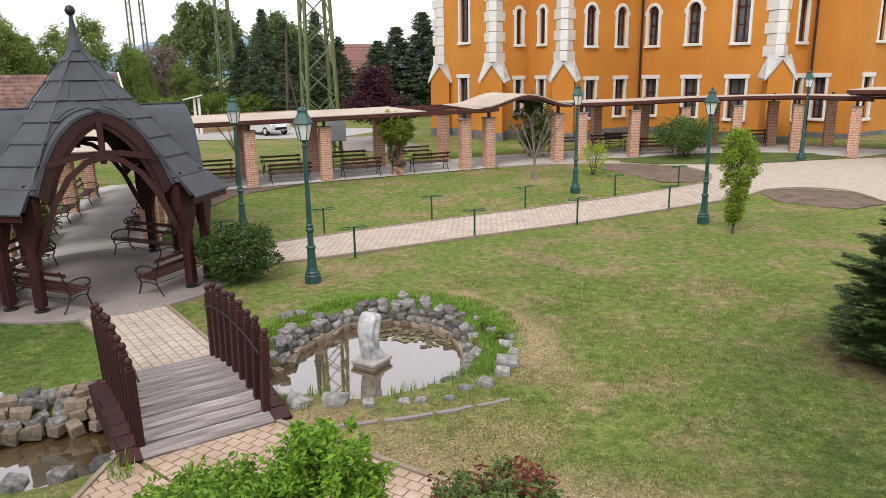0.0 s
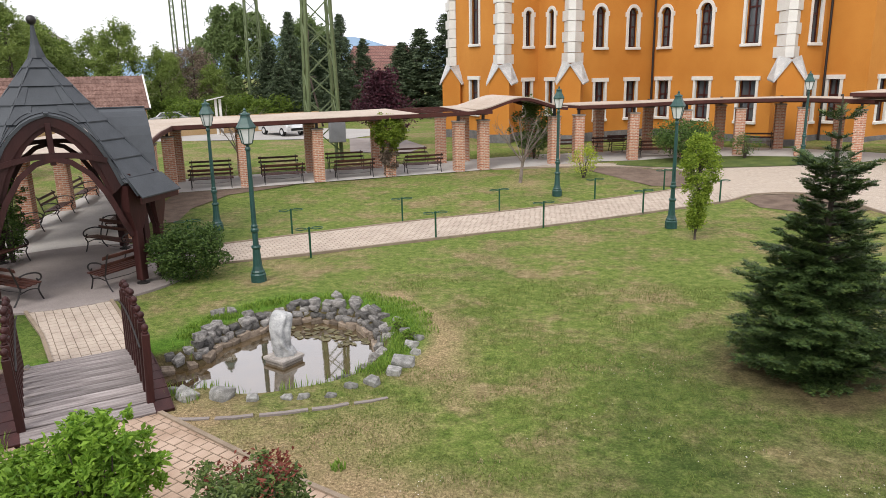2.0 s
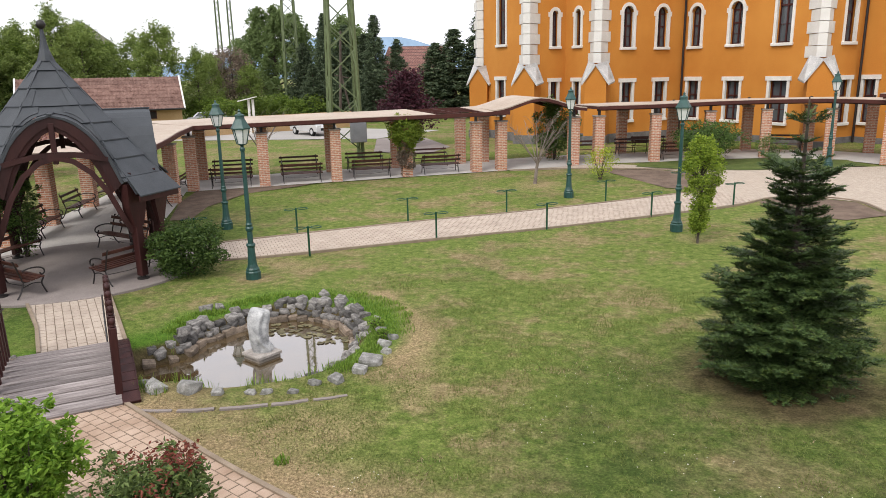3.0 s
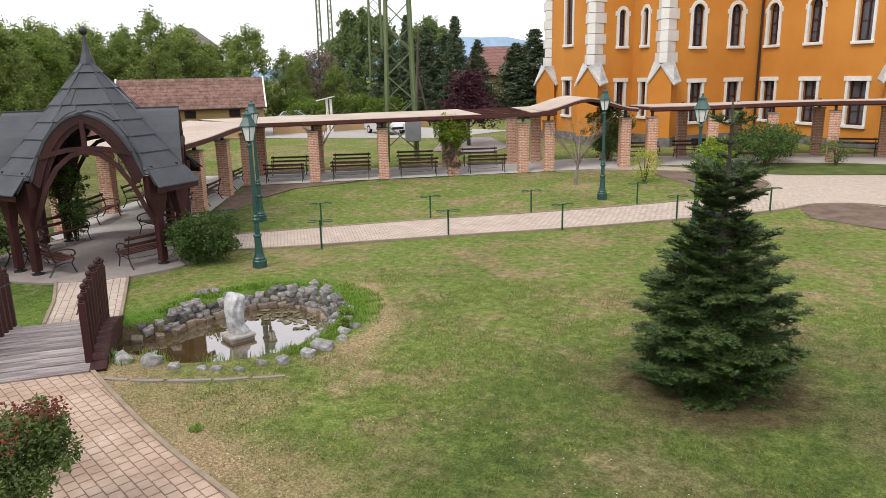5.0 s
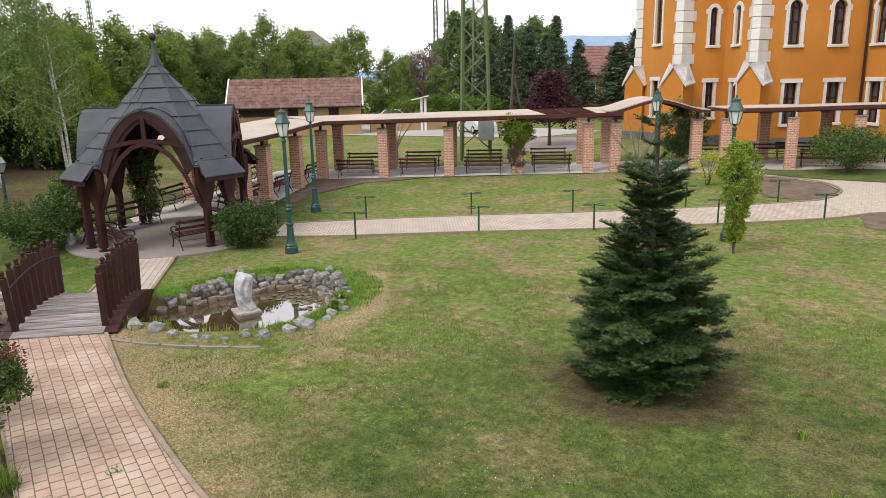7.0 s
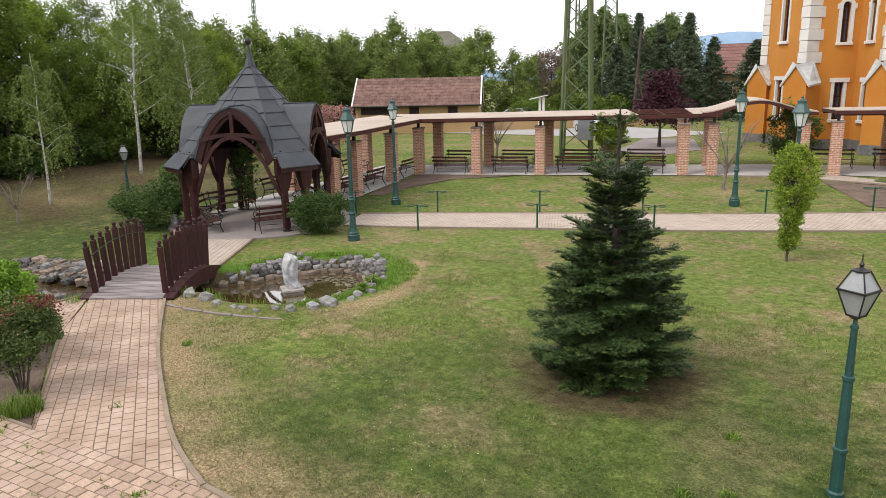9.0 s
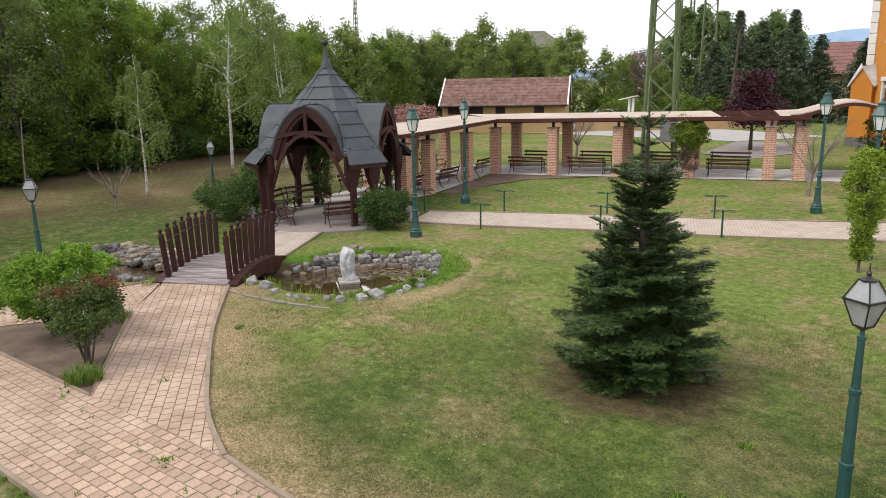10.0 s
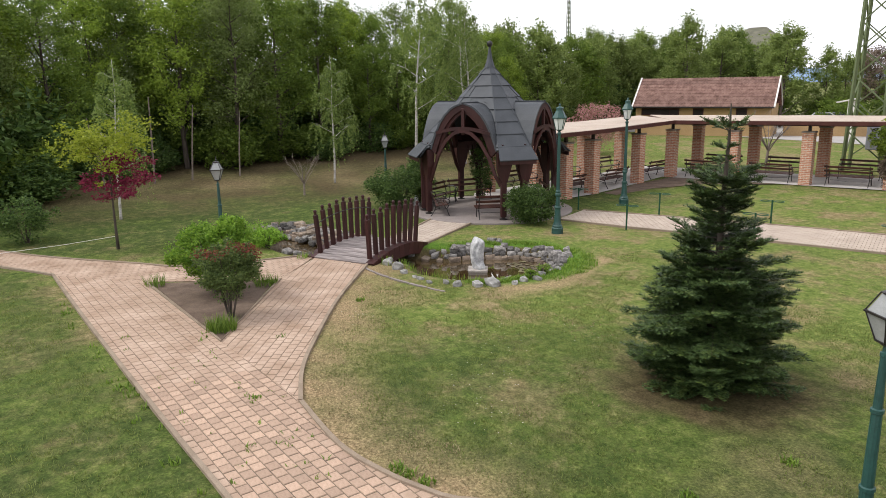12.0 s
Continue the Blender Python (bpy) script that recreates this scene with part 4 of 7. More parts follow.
copy_thing(column, pose(FRONT[3].x, FRONT[3].y, rise(FRONT[3].x, FRONT[3].y), 0, 0, PAR))
for p in LEFT_IN + LEFT_OUT:
    copy_thing(column, pose(p.x, p.y, rise(p.x, p.y), 0, 0, 111))
for k, p in enumerate(RIGHT_F + RIGHT_B):
    copy_thing(column, pose(p.x, p.y, rise(p.x, p.y), 0, 0, PAR - 8 * (k % 7)))


def roof_run(front, back, zf, zb, label, gaps=(), over=0.55):
    """Tan sheeting on dark beams between a front and a back line."""
    n = 12
    f, lf = resample(front, n + 1)
    b, lb = resample(back, n + 1)
    ob = thing("walk_roof", label, "roof", pose(f[0].x, f[0].y, 0))
    inv = Matrix.Translation((-f[0].x, -f[0].y, 0))
    for k in range(n):
        quad = []
        for i, w in ((k, -1), (k + 1, -1), (k + 1, 1), (k, 1)):
            d = (b[i] - f[i]).normalized() * over
            quad.append((f[i] - d, zf + rise(*f[i])) if w < 0 else (b[i] + d * 0.5, zb + rise(*b[i])))
        j = (k + 1, k)
        top = [(p.x, p.y, z + 0.03 + 0.010 * math.sin(p.x * 5 + p.y * 3)) for p, z in quad]
        bot = [(p.x, p.y, z) for p, z in quad]
        part("rafter", Geo().bar([(quad[0][0].x, quad[0][0].y, quad[0][1] - 0.07), (quad[3][0].x, quad[3][0].y, quad[3][1] - 0.07)], 0.07, 0.13, m=inv), M_BEAM, ob)
        if k in gaps:
            for q in (0.25, 0.5, 0.75):
                p0, p1 = quad[0][0].lerp(quad[3][0], q), quad[1][0].lerp(quad[2][0], q)
                zz = quad[0][1] + (quad[3][1] - quad[0][1]) * q
                part("batten", Geo().bar([(p0.x, p0.y, zz), (p1.x, p1.y, zz)], 0.06, 0.05, m=inv), M_BEAM, ob)
            continue
        part("sheet", Geo().add(top + bot, [(0, 1, 2, 3), (7, 6, 5, 4), (0, 4, 5, 1), (1, 5, 6, 2), (2, 6, 7, 3), (3, 7, 4, 0)], inv), M_CANOPY, ob)
    for line, z, sgn in ((f, zf, -1), (b, zb, 1)):
        for off, hh in ((0.0, 0.15), ((over if sgn < 0 else over * 0.5) + 0.02, 0.16)):
            pts = []
            for i in range(n + 1):
                d = (b[i] - f[i]).normalized() * (sgn * off)
                pts.append((line[i].x + d.x, line[i].y + d.y, z + rise(*line[i]) - 0.09 + (0.02 if off else -0.05)))
            part("beam", Geo().bar(pts, 0.08, hh, m=inv), M_BEAM, ob)
    return ob


roof_run([on_walk(-16.4), on_walk(-1.7)], [on_walk(-18.6, 2.85), on_walk(-1.7, 2.85)], 2.82, 2.84, "long flat tan roof on dark beams over the covered walk", gaps=(9, 10))
roof_run([(-12.2, 18.2), (-13.4, 21.1), (-14.97, 24.7), (-15.9, 27.4)], [(-15.8, 16.9), (-17.0, 20.4), (-18.0, 23.7), (-19.5, 28.4)], 2.82, 2.84, "flat tan roof wing leading to the gazebo")
roof_run([(1.4, 35.9), (4.25, 36.75), (6.9, 37.5), (9.54, 37.6), (12.3, 37.0), (14.6, 34.4)], [(0.2, 38.4), (2.7, 39.8), (5.4, 40.5), (9.2, 40.5), (12.0, 39.6), (17.0, 36.2)], 2.82, 2.72, "flat roof wing on dark beams before the ochre building", over=0.3)
roof_run([(13.6, 34.7), (22.0, 30.5)], [(15.8, 37.4), (24.5, 34.0)], 3.14, 3.05, "higher flat roof section on dark beams", over=0.3)
# arched gateway roof
gate = thing("gateway_roof", "tan roof rising in an arch over the walk's gateway", "roof", pose(on_walk(-1.9).x, on_walk(-1.9).y, rise(*on_walk(-1.0)), 0, 0, PAR))
gl, prof = 3.7, []
for k in range(13):
    u = k / 12
    prof.append((-0.6 + (gl + 1.0) * u, 2.84 + 0.52 * sm(0.0, 0.5, u) * sm(1.0, 0.5, u)))
for k in range(12):
    (xa, za), (xb, zb) = prof[k], prof[k + 1]
    part("sheet", Geo().add([(xa, -0.6, za), (xb, -0.6, zb), (xb, 3.45, zb), (xa, 3.45, za), (xa, -0.6, za + 0.05), (xb, -0.6, zb + 0.05), (xb, 3.45, zb + 0.05), (xa, 3.45, za + 0.05)], [(3, 2, 1, 0), (4, 5, 6, 7), (0, 1, 5, 4), (2, 3, 7, 6), (0, 4, 7, 3), (1, 2, 6, 5)]), M_CANOPY, gate)
for y in (-0.58, 0.0, 2.85, 3.43):
    part("beam", Geo().bar([(x, y, z - 0.07) for x, z in prof], 0.08, 0.13), M_BEAM, gate)
# floors of the walk
setting("floor", draped([tuple(p) for p in (on_walk(-16.4, -0.3), on_walk(-1.7, -0.3), on_walk(3.4, -0.3), on_walk(3.0, 3.2), on_walk(-18.8, 3.2), (-19.8, 28.4), (-17.3, 20.2), (-15.9, 16.6), (-14.4, 15.8), (-12.3, 18.2), (-13.1, 21.0))], 0.035), M_CONC_W, "pale concrete floor of the covered walk")
setting("floor", draped([(1.6, 35.9), (4.3, 36.4), (6.9, 37.1), (9.5, 37.2), (12.2, 36.6), (14.2, 34.5), (17.4, 36.3), (12.2, 40.0), (9.3, 40.9), (5.4, 40.9), (0.2, 38.6)], 0.032), M_CONC_W, "concrete floor before the ochre building")


# ---- benches ----
def make_bench(m):
    ob = thing("bench", "park bench with dark wood slats on curled black iron ends", "bench", m, group="benches of the garden")
    for k in range(4):
        part("seat_slat", Geo().box(-0.94, -0.045, -0.016, 0.94, 0.045, 0.016, c=0.006), M_SLAT, ob, m=pose(0, -0.20 + 0.115 * k, 0.43 - 0.012 * k, -2, 0, 0))
    for k in range(2):
        part("back_slat", Geo().box(-0.94, -0.014, -0.045, 0.94, 0.014, 0.045, c=0.006), M_SLAT, ob, m=pose(0, 0.265 + 0.062 * k, 0.63 + 0.185 * k, -18, 0, 0))
    for s in (-1, 1):
        x = s * 0.83
        g = Geo()
        g.tube(smooth_line([(x, -0.30, 0.0), (x, -0.25, 0.12), (x, -0.21, 0.27), (x, -0.26, 0.40), (x, 0.0, 0.395), (x, 0.2, 0.37), (x, 0.25, 0.5), (x, 0.36, 0.86), (x, 0.40, 0.88)], 4), 0.019, 6)
        g.tube(smooth_line([(x, 0.2, 0.37), (x, 0.26, 0.2), (x, 0.34, 0.07), (x, 0.40, 0.0)], 4), 0.019, 6)
        g.tube(smooth_line([(x, -0.21, 0.27), (x, 0.0, 0.30), (x, 0.24, 0.24)], 4), 0.013, 6)
        ie = part("iron_end", g, M_IRON, ob, "curled black cast iron end")
        a = Geo().tube(smooth_line([(x, 0.27, 0.60), (x, 0.05, 0.66), (x, -0.18, 0.645), (x, -0.30, 0.58), (x, -0.31, 0.49), (x, -0.24, 0.46), (x, -0.20, 0.51)], 4), 0.019, 6)
        part("armrest", a, M_IRON, ie)
    part("tie_rod", Geo().tube([(-0.72, 0.05, 0.22), (0, 0.02, 0.17), (0.72, 0.05, 0.22)], 0.008, 5), M_IRON, ob)
    return ob


def face(x, y, tx, ty, z=0.035):
    """A bench at x, y that faces the place tx, ty."""
    return pose(x, y, z + rise(x, y), 0, 0, math.degrees(math.atan2(ty - y, tx - x)) + 90)


bench = make_bench(face(*on_walk(-14.5, 0.35), *on_walk(-14.5, 3)))
for s, off, look_off in ((-11.4, 0.35, 3), (-8.2, 0.35, 3), (-4.9, 0.35, 3), (-14.5, 2.5, 0), (-11.4, 2.5, 0), (-8.2, 2.5, 0), (-4.9, 2.5, 0)):
    copy_thing(bench, face(*on_walk(s, off), *on_walk(s, look_off)))
LD, LO = Vector((-0.356, 0.934)), Vector((-0.934, -0.356))
for d, off, back in ((2.3, 0.5, 3), (6.0, 0.5, 3), (-0.55, 0.5, 3)):
    p = Vector((-13.38, 21.08)) + LD * d + LO * off
    q = Vector((-13.38, 21.08)) + LD * d + LO * back
    copy_thing(bench, face(p.x, p.y, q.x, q.y))
for x, y, to in ((-9.9, 14.8, 165), (-11.92, 13.25, 72), (-14.1, 15.55, 2), (-13.55, 13.95, 35), (-12.0, 17.45, 250)):
    copy_thing(bench, face(x, y, x + math.cos(radians(to)), y + math.sin(radians(to)), 0.06))
for x, y in ((-16.1, 19.07), (-17.25, 22.2), (-18.4, 25.4)):
    copy_thing(bench, face(x, y, x + 0.934, y + 0.356))
for p, q in (((3.3, 38.9), (3.6, 37.9)), ((4.2, 40.0), (4.6, 38)), ((7.2, 40.0), (7.2, 38)), ((5.5, 37.5), (5.3, 39)), ((10.8, 39.4), (10.5, 37)), ((0.9, 37.9), (1.4, 36.5))):
    copy_thing(bench, face(p[0], p[1], q[0], q[1], 0.03))


# ---- lamps ----
def lantern(parent, z, s):
    """A six-sided lantern whose foot is at z; s: its scale."""
    g = Geo().lathe([(0.03 * s, z - 0.05 * s), (0.05 * s, z), (0.11 * s, z + 0.03 * s), (0.12 * s, z + 0.05 * s)], 6)
    hd = part("lantern", g, M_GREEN, parent, "six-sided lantern")
    part("pane", Geo().lathe([(0.115 * s, z + 0.05 * s), (0.205 * s, z + 0.42 * s)], 6), M_PANE, hd, "frosted glass panes")
    fr = Geo()
    for k in range(6):
        a = radians(60 * k)
        fr.tube([(0.125 * s * math.cos(a), 0.125 * s * math.sin(a), z + 0.04 * s), (0.218 * s * math.cos(a), 0.218 * s * math.sin(a), z + 0.43 * s)], 0.012 * s, 5)
    part("frame", fr, M_GREEN, hd)
    part("lid", Geo().lathe([(0.245 * s, z + 0.41 * s), (0.25 * s, z + 0.44 * s), (0.20 * s, z + 0.52 * s), (0.125 * s, z + 0.66 * s), (0.115 * s, z + 0.72 * s), (0.135 * s, z + 0.73 * s), (0.13 * s, z + 0.76 * s), (0.06 * s, z + 0.79 * s), (0.03 * s, z + 0.83 * s), (0.04 * s, z + 0.86 * s), (0.012 * s, z + 0.90 * s)], 6), M_GREEN, hd, "stepped green lid with a small crown")


def make_lamp(m):
    ob = thing("street_lamp", "tall green cast-iron lamp post with a six-sided frosted lantern", "lamp", m, group="tall lamps of the garden")
    part("base", Geo().lathe([(0.19, 0.0), (0.19, 0.22), (0.165, 0.25), (0.17, 0.29), (0.14, 0.33), (0.115, 0.42), (0.10, 0.62), (0.09, 0.84), (0.105, 0.87), (0.12, 0.90), (0.10, 0.94)], 10), M_GREEN, ob, "stepped cast base", smooth=False)
    part("pole", Geo().lathe([(0.072, 0.9), (0.068, 1.25), (0.095, 1.28), (0.10, 1.33), (0.075, 1.37), (0.085, 1.42), (0.062, 1.46), (0.055, 2.3), (0.048, 3.2), (0.065, 3.23), (0.065, 3.27), (0.045, 3.31)], 10), M_GREEN, ob)
    lantern(ob, 3.34, 0.95)
    return ob


lamp = make_lamp(pose(-6.74, 15.26, -0.03, 0, 0, 12))
for x, y, r in ((-10.4, 20.6, 20), (3.99, 22.07, 5), (0.47, 27.3, 33), (11.54, 34.15, 10)):
    copy_thing(lamp, pose(x, y, rise(x, y), 0, 0, r))
low = thing("garden_lamp", "short green lamp post with a four-sided glazed lantern", "lamp", pose(8.33, 9.74, 0, 0, 0, -62), group="short lamps of the garden")
part("base", Geo().lathe([(0.095, 0.0), (0.095, 0.05), (0.072, 0.07), (0.068, 0.56), (0.08, 0.57), (0.08, 0.61), (0.062, 0.62), (0.056, 1.30)], 12), M_GREEN, low)
part("pole", Geo().lathe([(0.055, 1.25), (0.053, 1.44), (0.066, 1.45), (0.066, 1.49), (0.047, 1.50), (0.036, 2.05), (0.044, 2.06), (0.044, 2.10), (0.026, 2.11), (0.02, 2.2)], 12), M_GREEN, low)
hd = part("lantern", Geo().lathe([(0.04, 2.17), (0.08, 2.20), (0.10, 2.22)], 4), M_IRON, low, "four-sided lantern")
part("pane", Geo().lathe([(0.092, 2.22), (0.208, 2.50)], 4), M_PANE_D, hd, "frosted glass panes")
part("lid", Geo().lathe([(0.20, 2.51), (0.085, 2.71)], 4), M_PANE_D, hd, "glazed sloping lid")
fr = Geo()
for k in range(4):
    a = radians(90 * k)
    c, s = math.cos(a), math.sin(a)
    fr.tube([(0.097 * c, 0.097 * s, 2.21), (0.216 * c, 0.216 * s, 2.51), (0.093 * c, 0.093 * s, 2.72)], 0.009, 5)
    a2 = radians(90 * k + 90)
    fr.bar([(0.222 * c, 0.222 * s, 2.505), (0.222 * math.cos(a2), 0.222 * math.sin(a2), 2.505)], 0.022, 0.02)
    fr.bar([(0.10 * c, 0.10 * s, 2.215), (0.10 * math.cos(a2), 0.10 * math.sin(a2), 2.215)], 0.018, 0.018)
part("frame", fr, M_IRON, hd)
part("finial", Geo().lathe([(0.09, 2.71), (0.095, 2.725), (0.04, 2.745), (0.018, 2.76), (0.028, 2.79), (0.01, 2.82), (0.005, 2.90)], 8), M_IRON, hd)
for x, y in ((-8.5, 4.95), (-16.4, 12.6)):
    copy_thing(low, pose(x, y, ground_z(x, y), 0, 0, 25))

# ---- pot-holder posts along the path ----
stake = thing("pot_post", "low green steel post with two empty ring holders", "post", pose(-6.22, 17.6, 0, 0, 0, 30), group="posts along the path")
part("tube", Geo().tube([(0, 0, 0), (0, 0, 0.86)], 0.03, 8), M_POST, stake)
for s in (-1, 1):
    ring = Geo()
    cx = s * 0.22
    ring.tube([(cx + 0.15 * math.cos(radians(a)), 0.15 * math.sin(radians(a)), 0.82) for a in range(0, 361, 24)], 0.014, 5, cap=False)
    ring.tube([(s * 0.02, 0, 0.82), (s * 0.07, 0, 0.82)], 0.014, 5)
    part("ring", ring, M_POST, stake, "empty ring holder")
for x, y in ((-3.13, 20.0), (0.04, 21.83), (3.37, 24.15), (6.3, 26.14), (-10.15, 18.3), (-7.7, 20.15), (-4.64, 22.3), (-1.54, 24.15), (1.87, 26.41), (4.67, 28.49)):
    copy_thing(stake, pose(x, y, rise(x, y), 0, 0, 32 + rnd(-6, 6)))


# ---- pond stones, statue ----


def rock_mesh(seed, material, full=0.24, chips=5):
    """A split field stone: a blunt block with uneven corners and a few chipped faces."""
    rng = random.Random(seed)
    bm = bmesh.new()
    for sx in (-1, 1):
        for sy in (-1, 1):
            for sz in (-1, 1):
                bm.verts.new([c * rng.uniform(full, 0.52) for c in (sx, sy, sz)])
    for _ in range(chips):
        d = Vector((rng.gauss(0, 1), rng.gauss(0, 1), rng.gauss(0, 1))).normalized()
        bm.verts.new(d * rng.uniform(0.46, 0.58))
    res = bmesh.ops.convex_hull(bm, input=bm.verts)
    bmesh.ops.delete(bm, geom=[e for e in res["geom_interior"] if isinstance(e, bmesh.types.BMVert)], context="VERTS")
    bmesh.ops.bevel(bm, geom=list(bm.edges), offset=0.03, segments=1, affect="EDGES")
    me = bpy.data.meshes.new("stone")
    bm.to_mesh(me)
    bm.free()
    me.materials.append(material)
    return me


ROCKS = [rock_mesh(k, M_ROCK, 0.24, 4) for k in range(14)]
ROCKS_T = [rock_mesh(20 + k, M_ROCK_T, 0.40, 0) for k in range(10)]
ROCKS_W = [rock_mesh(40 + k, M_ROCK_W) for k in range(8)]
edging = thing("pond_edging", "grey field stones piled round the garden pond", "stones", pose(POND.x, POND.y, 0))


def put_rock(x, y, z, sx, sy, sz, turn, kinds=None):
    part("stone", random.choice(kinds or ROCKS), None, edging, m=Matrix.Translation((x - POND.x, y - POND.y, z)) @ pose(0, 0, 0, rnd(-11, 11), rnd(-11, 11), turn) @ Matrix.Diagonal((sx, sy, sz, 1)))


def shore(a, extra=0.0):
    """The place at the angle a round the main pond, extra metres outside the water's edge."""
    d = Vector((math.cos(a), math.sin(a)))
    r = 1.0
    while pond_dist(POND + d * r) < extra and r < 3.4:
        r += 0.04
    return POND + d * r


# rows of laid stones rise from the water round the far side
for ring, (ex, zz, ln, dp, ht, mats) in enumerate(((0.05, -0.325, 0.24, 0.22, 0.14, ROCKS_T), (0.15, -0.225, 0.23, 0.22, 0.17, ROCKS), (0.26, -0.115, 0.25, 0.23, 0.18, ROCKS), (0.38, -0.02, 0.29, 0.25, 0.19, ROCKS))):
    a = -48.0 + 5 * ring
    while a < 214:
        k = rnd(0.72, 1.3)
        p = shore(radians(a), ex + rnd(-0.03, 0.03))
        q = shore(radians(a + 2), ex)
        d = (q - shore(radians(a - 2), ex))
        if not (ring == 3 and (a < 40 or rnd(0, 1) < 0.55)) and not (ring == 2 and a < 15 and rnd(0, 1) < 0.6):
            put_rock(p.x, p.y, zz + rnd(-0.03, 0.03), ln * k, dp * rnd(0.85, 1.15), ht * rnd(0.85, 1.2), math.degrees(math.atan2(d.y, d.x)) + rnd(-9, 9), mats)
        a += math.degrees(ln * k * 0.93 / (p - POND).length)
# single paler stones among the grass on the open side
for x, y, k in ((-6.15, 9.35, 0.5), (-5.6, 9.15, 0.3), (-5.28, 8.98, 0.48), (-4.75, 9.08, 0.52), (-4.22, 9.06, 0.26), (-3.7, 9.16, 0.2), (-3.46, 9.22, 0.24), (-3.04, 9.3, 0.22), (-2.82, 9.66, 0.27), (-2.5, 9.82, 0.36), (-2.24, 10.24, 0.34), (-2.16, 10.62, 0.46), (-2.05, 11.15, 0.26), (-2.2, 11.5, 0.34), (-2.15, 11.85, 0.3), (-2.46, 12.17, 0.26), (-2.75, 12.85, 0.22), (-3.3, 10.1, 0.2)):
    put_rock(x, y, ground_z(x, y) + 0.05 * k, k * 0.92, k * 0.66, k * 0.6, rnd(-35, 35), ROCKS_W)
bank, _ = resample(smooth_line([(-7.75, 9.35), (-8.6, 9.0), (-9.75, 8.45), (-11.0, 8.0), (-11.9, 7.6), (-12.1, 6.9), (-11.9, 6.4)], 4), 22)
for q in bank:
    for off, z_, k in ((0.16, 0.05, 0.30), (-0.04, -0.04, 0.28), (-0.2, -0.14, 0.26), (-0.36, -0.24, 0.24)):
        for side in (-0.13, 0.13):
            if rnd(0, 1) < 0.86:
                put_rock(q.x + side + rnd(-0.06, 0.06) - 0.2 * off, q.y + off + rnd(-0.05, 0.05), z_ + rnd(-0.03, 0.03), k * rnd(0.75, 1.3), k * rnd(0.7, 1.0), k * rnd(0.6, 0.9), rnd(0, 180), ROCKS if rnd(0, 1) < 0.55 else ROCKS_T)
for x, y in ((-7.35, 7.25), (-7.7, 6.95), (-8.2, 6.75), (-8.8, 6.5), (-9.5, 6.3), (-10.2, 6.05), (-7.2, 7.5), (-10.9, 5.95), (-11.5, 6.1)):
    put_rock(x, y, -0.03, 0.38 * rnd(0.7, 1.2), 0.28, 0.24, rnd(0, 180), ROCKS if x > -8.5 else ROCKS_T)
for x, y, k in ((-6.62, 12.8, 0.3), (-6.35, 12.95, 0.26), (-4.4, 14.15, 0.3), (-3.9, 13.85, 0.28), (-6.3, 11.4, 0.24)):
    put_rock(x, y, 0.03, k, k * 0.8, k * 0.8, rnd(0, 180))
SX, SY = -4.63, 11.39
ped = thing("pedestal", "square stone pedestal standing in the pond", "pedestal", pose(SX, SY, 0, 0, 0, 63))
part("block", Geo().box(-0.25, -0.25, -0.9, 0.25, 0.25, -0.302, c=0.012), M_PED, ped)
part("slab", Geo().box(-0.275, -0.275, -0.30, 0.275, 0.275, -0.235, c=0.012), M_PLINTH_P, ped, "paler top slab")
# statue: one tall folded shell with a raised seam that winds down to its foot
st = Geo()
cols = 48
PROFILE = ((-0.03, -0.14, 0.20, 0.12), (0.03, -0.145, 0.205, 0.125), (0.08, -0.155, 0.185, 0.13), (0.14, -0.165, 0.135, 0.145), (0.28, -0.18, 0.125, 0.17), (0.45, -0.19, 0.145, 0.165), (0.58, -0.185, 0.17, 0.14), (0.67, -0.17, 0.18, 0.11), (0.715, -0.155, 0.172, 0.09), (0.745, -0.14, 0.135, 0.07), (0.775, -0.125, 0.05, 0.045), (0.80, -0.11, -0.03, 0.02))
levels = [-0.03 + 0.83 * i / 43 for i in range(44)]
for z_ in levels:
    for (za, la, ha, ka), (zb, lb, hb, kb) in zip(PROFILE, PROFILE[1:]):
        if za <= z_ <= zb + 1e-6:
            f = sm(za, zb, z_) * 0.4 + 0.6 * (z_ - za) / (zb - za)
            lo_, hi_, dep = la + (lb - la) * f, ha + (hb - ha) * f, ka + (kb - ka) * f
    t = max(0.0, min(1.0, z_ / 0.76))
    seam = 5.35 - 0.55 * math.sin(math.pi * t) - 0.25 * t
    for k in range(cols):
        a = 2 * math.pi * k / cols
        da = (a - seam + math.pi) % (2 * math.pi) - math.pi
        w = 1 + (0.15 * math.exp(-(da / 0.16) ** 2) - 0.20 * math.exp(-((da - 0.42) / 0.26) ** 2) - 0.08 * math.exp(-((da + 0.45) / 0.25) ** 2) - 0.05 * math.exp(-((da + 2.6) / 0.4) ** 2)) * min(1.0, (0.80 - z_) * 9)
        w *= 1 + 0.03 * noise.noise(Vector((math.cos(a) * 1.5, math.sin(a) * 1.5, z_ * 5)))
        st.v.append(((lo_ + hi_) / 2 + (hi_ - lo_) / 2 * w * math.cos(a), dep * w * math.sin(a), z_))
for i in range(len(levels) - 1):
    for k in range(cols):
        j = (k + 1) % cols
        st.f.append((i * cols + k, i * cols + j, (i + 1) * cols + j, (i + 1) * cols + k))
st.f.append(tuple((len(levels) - 1) * cols + k for k in range(cols)))
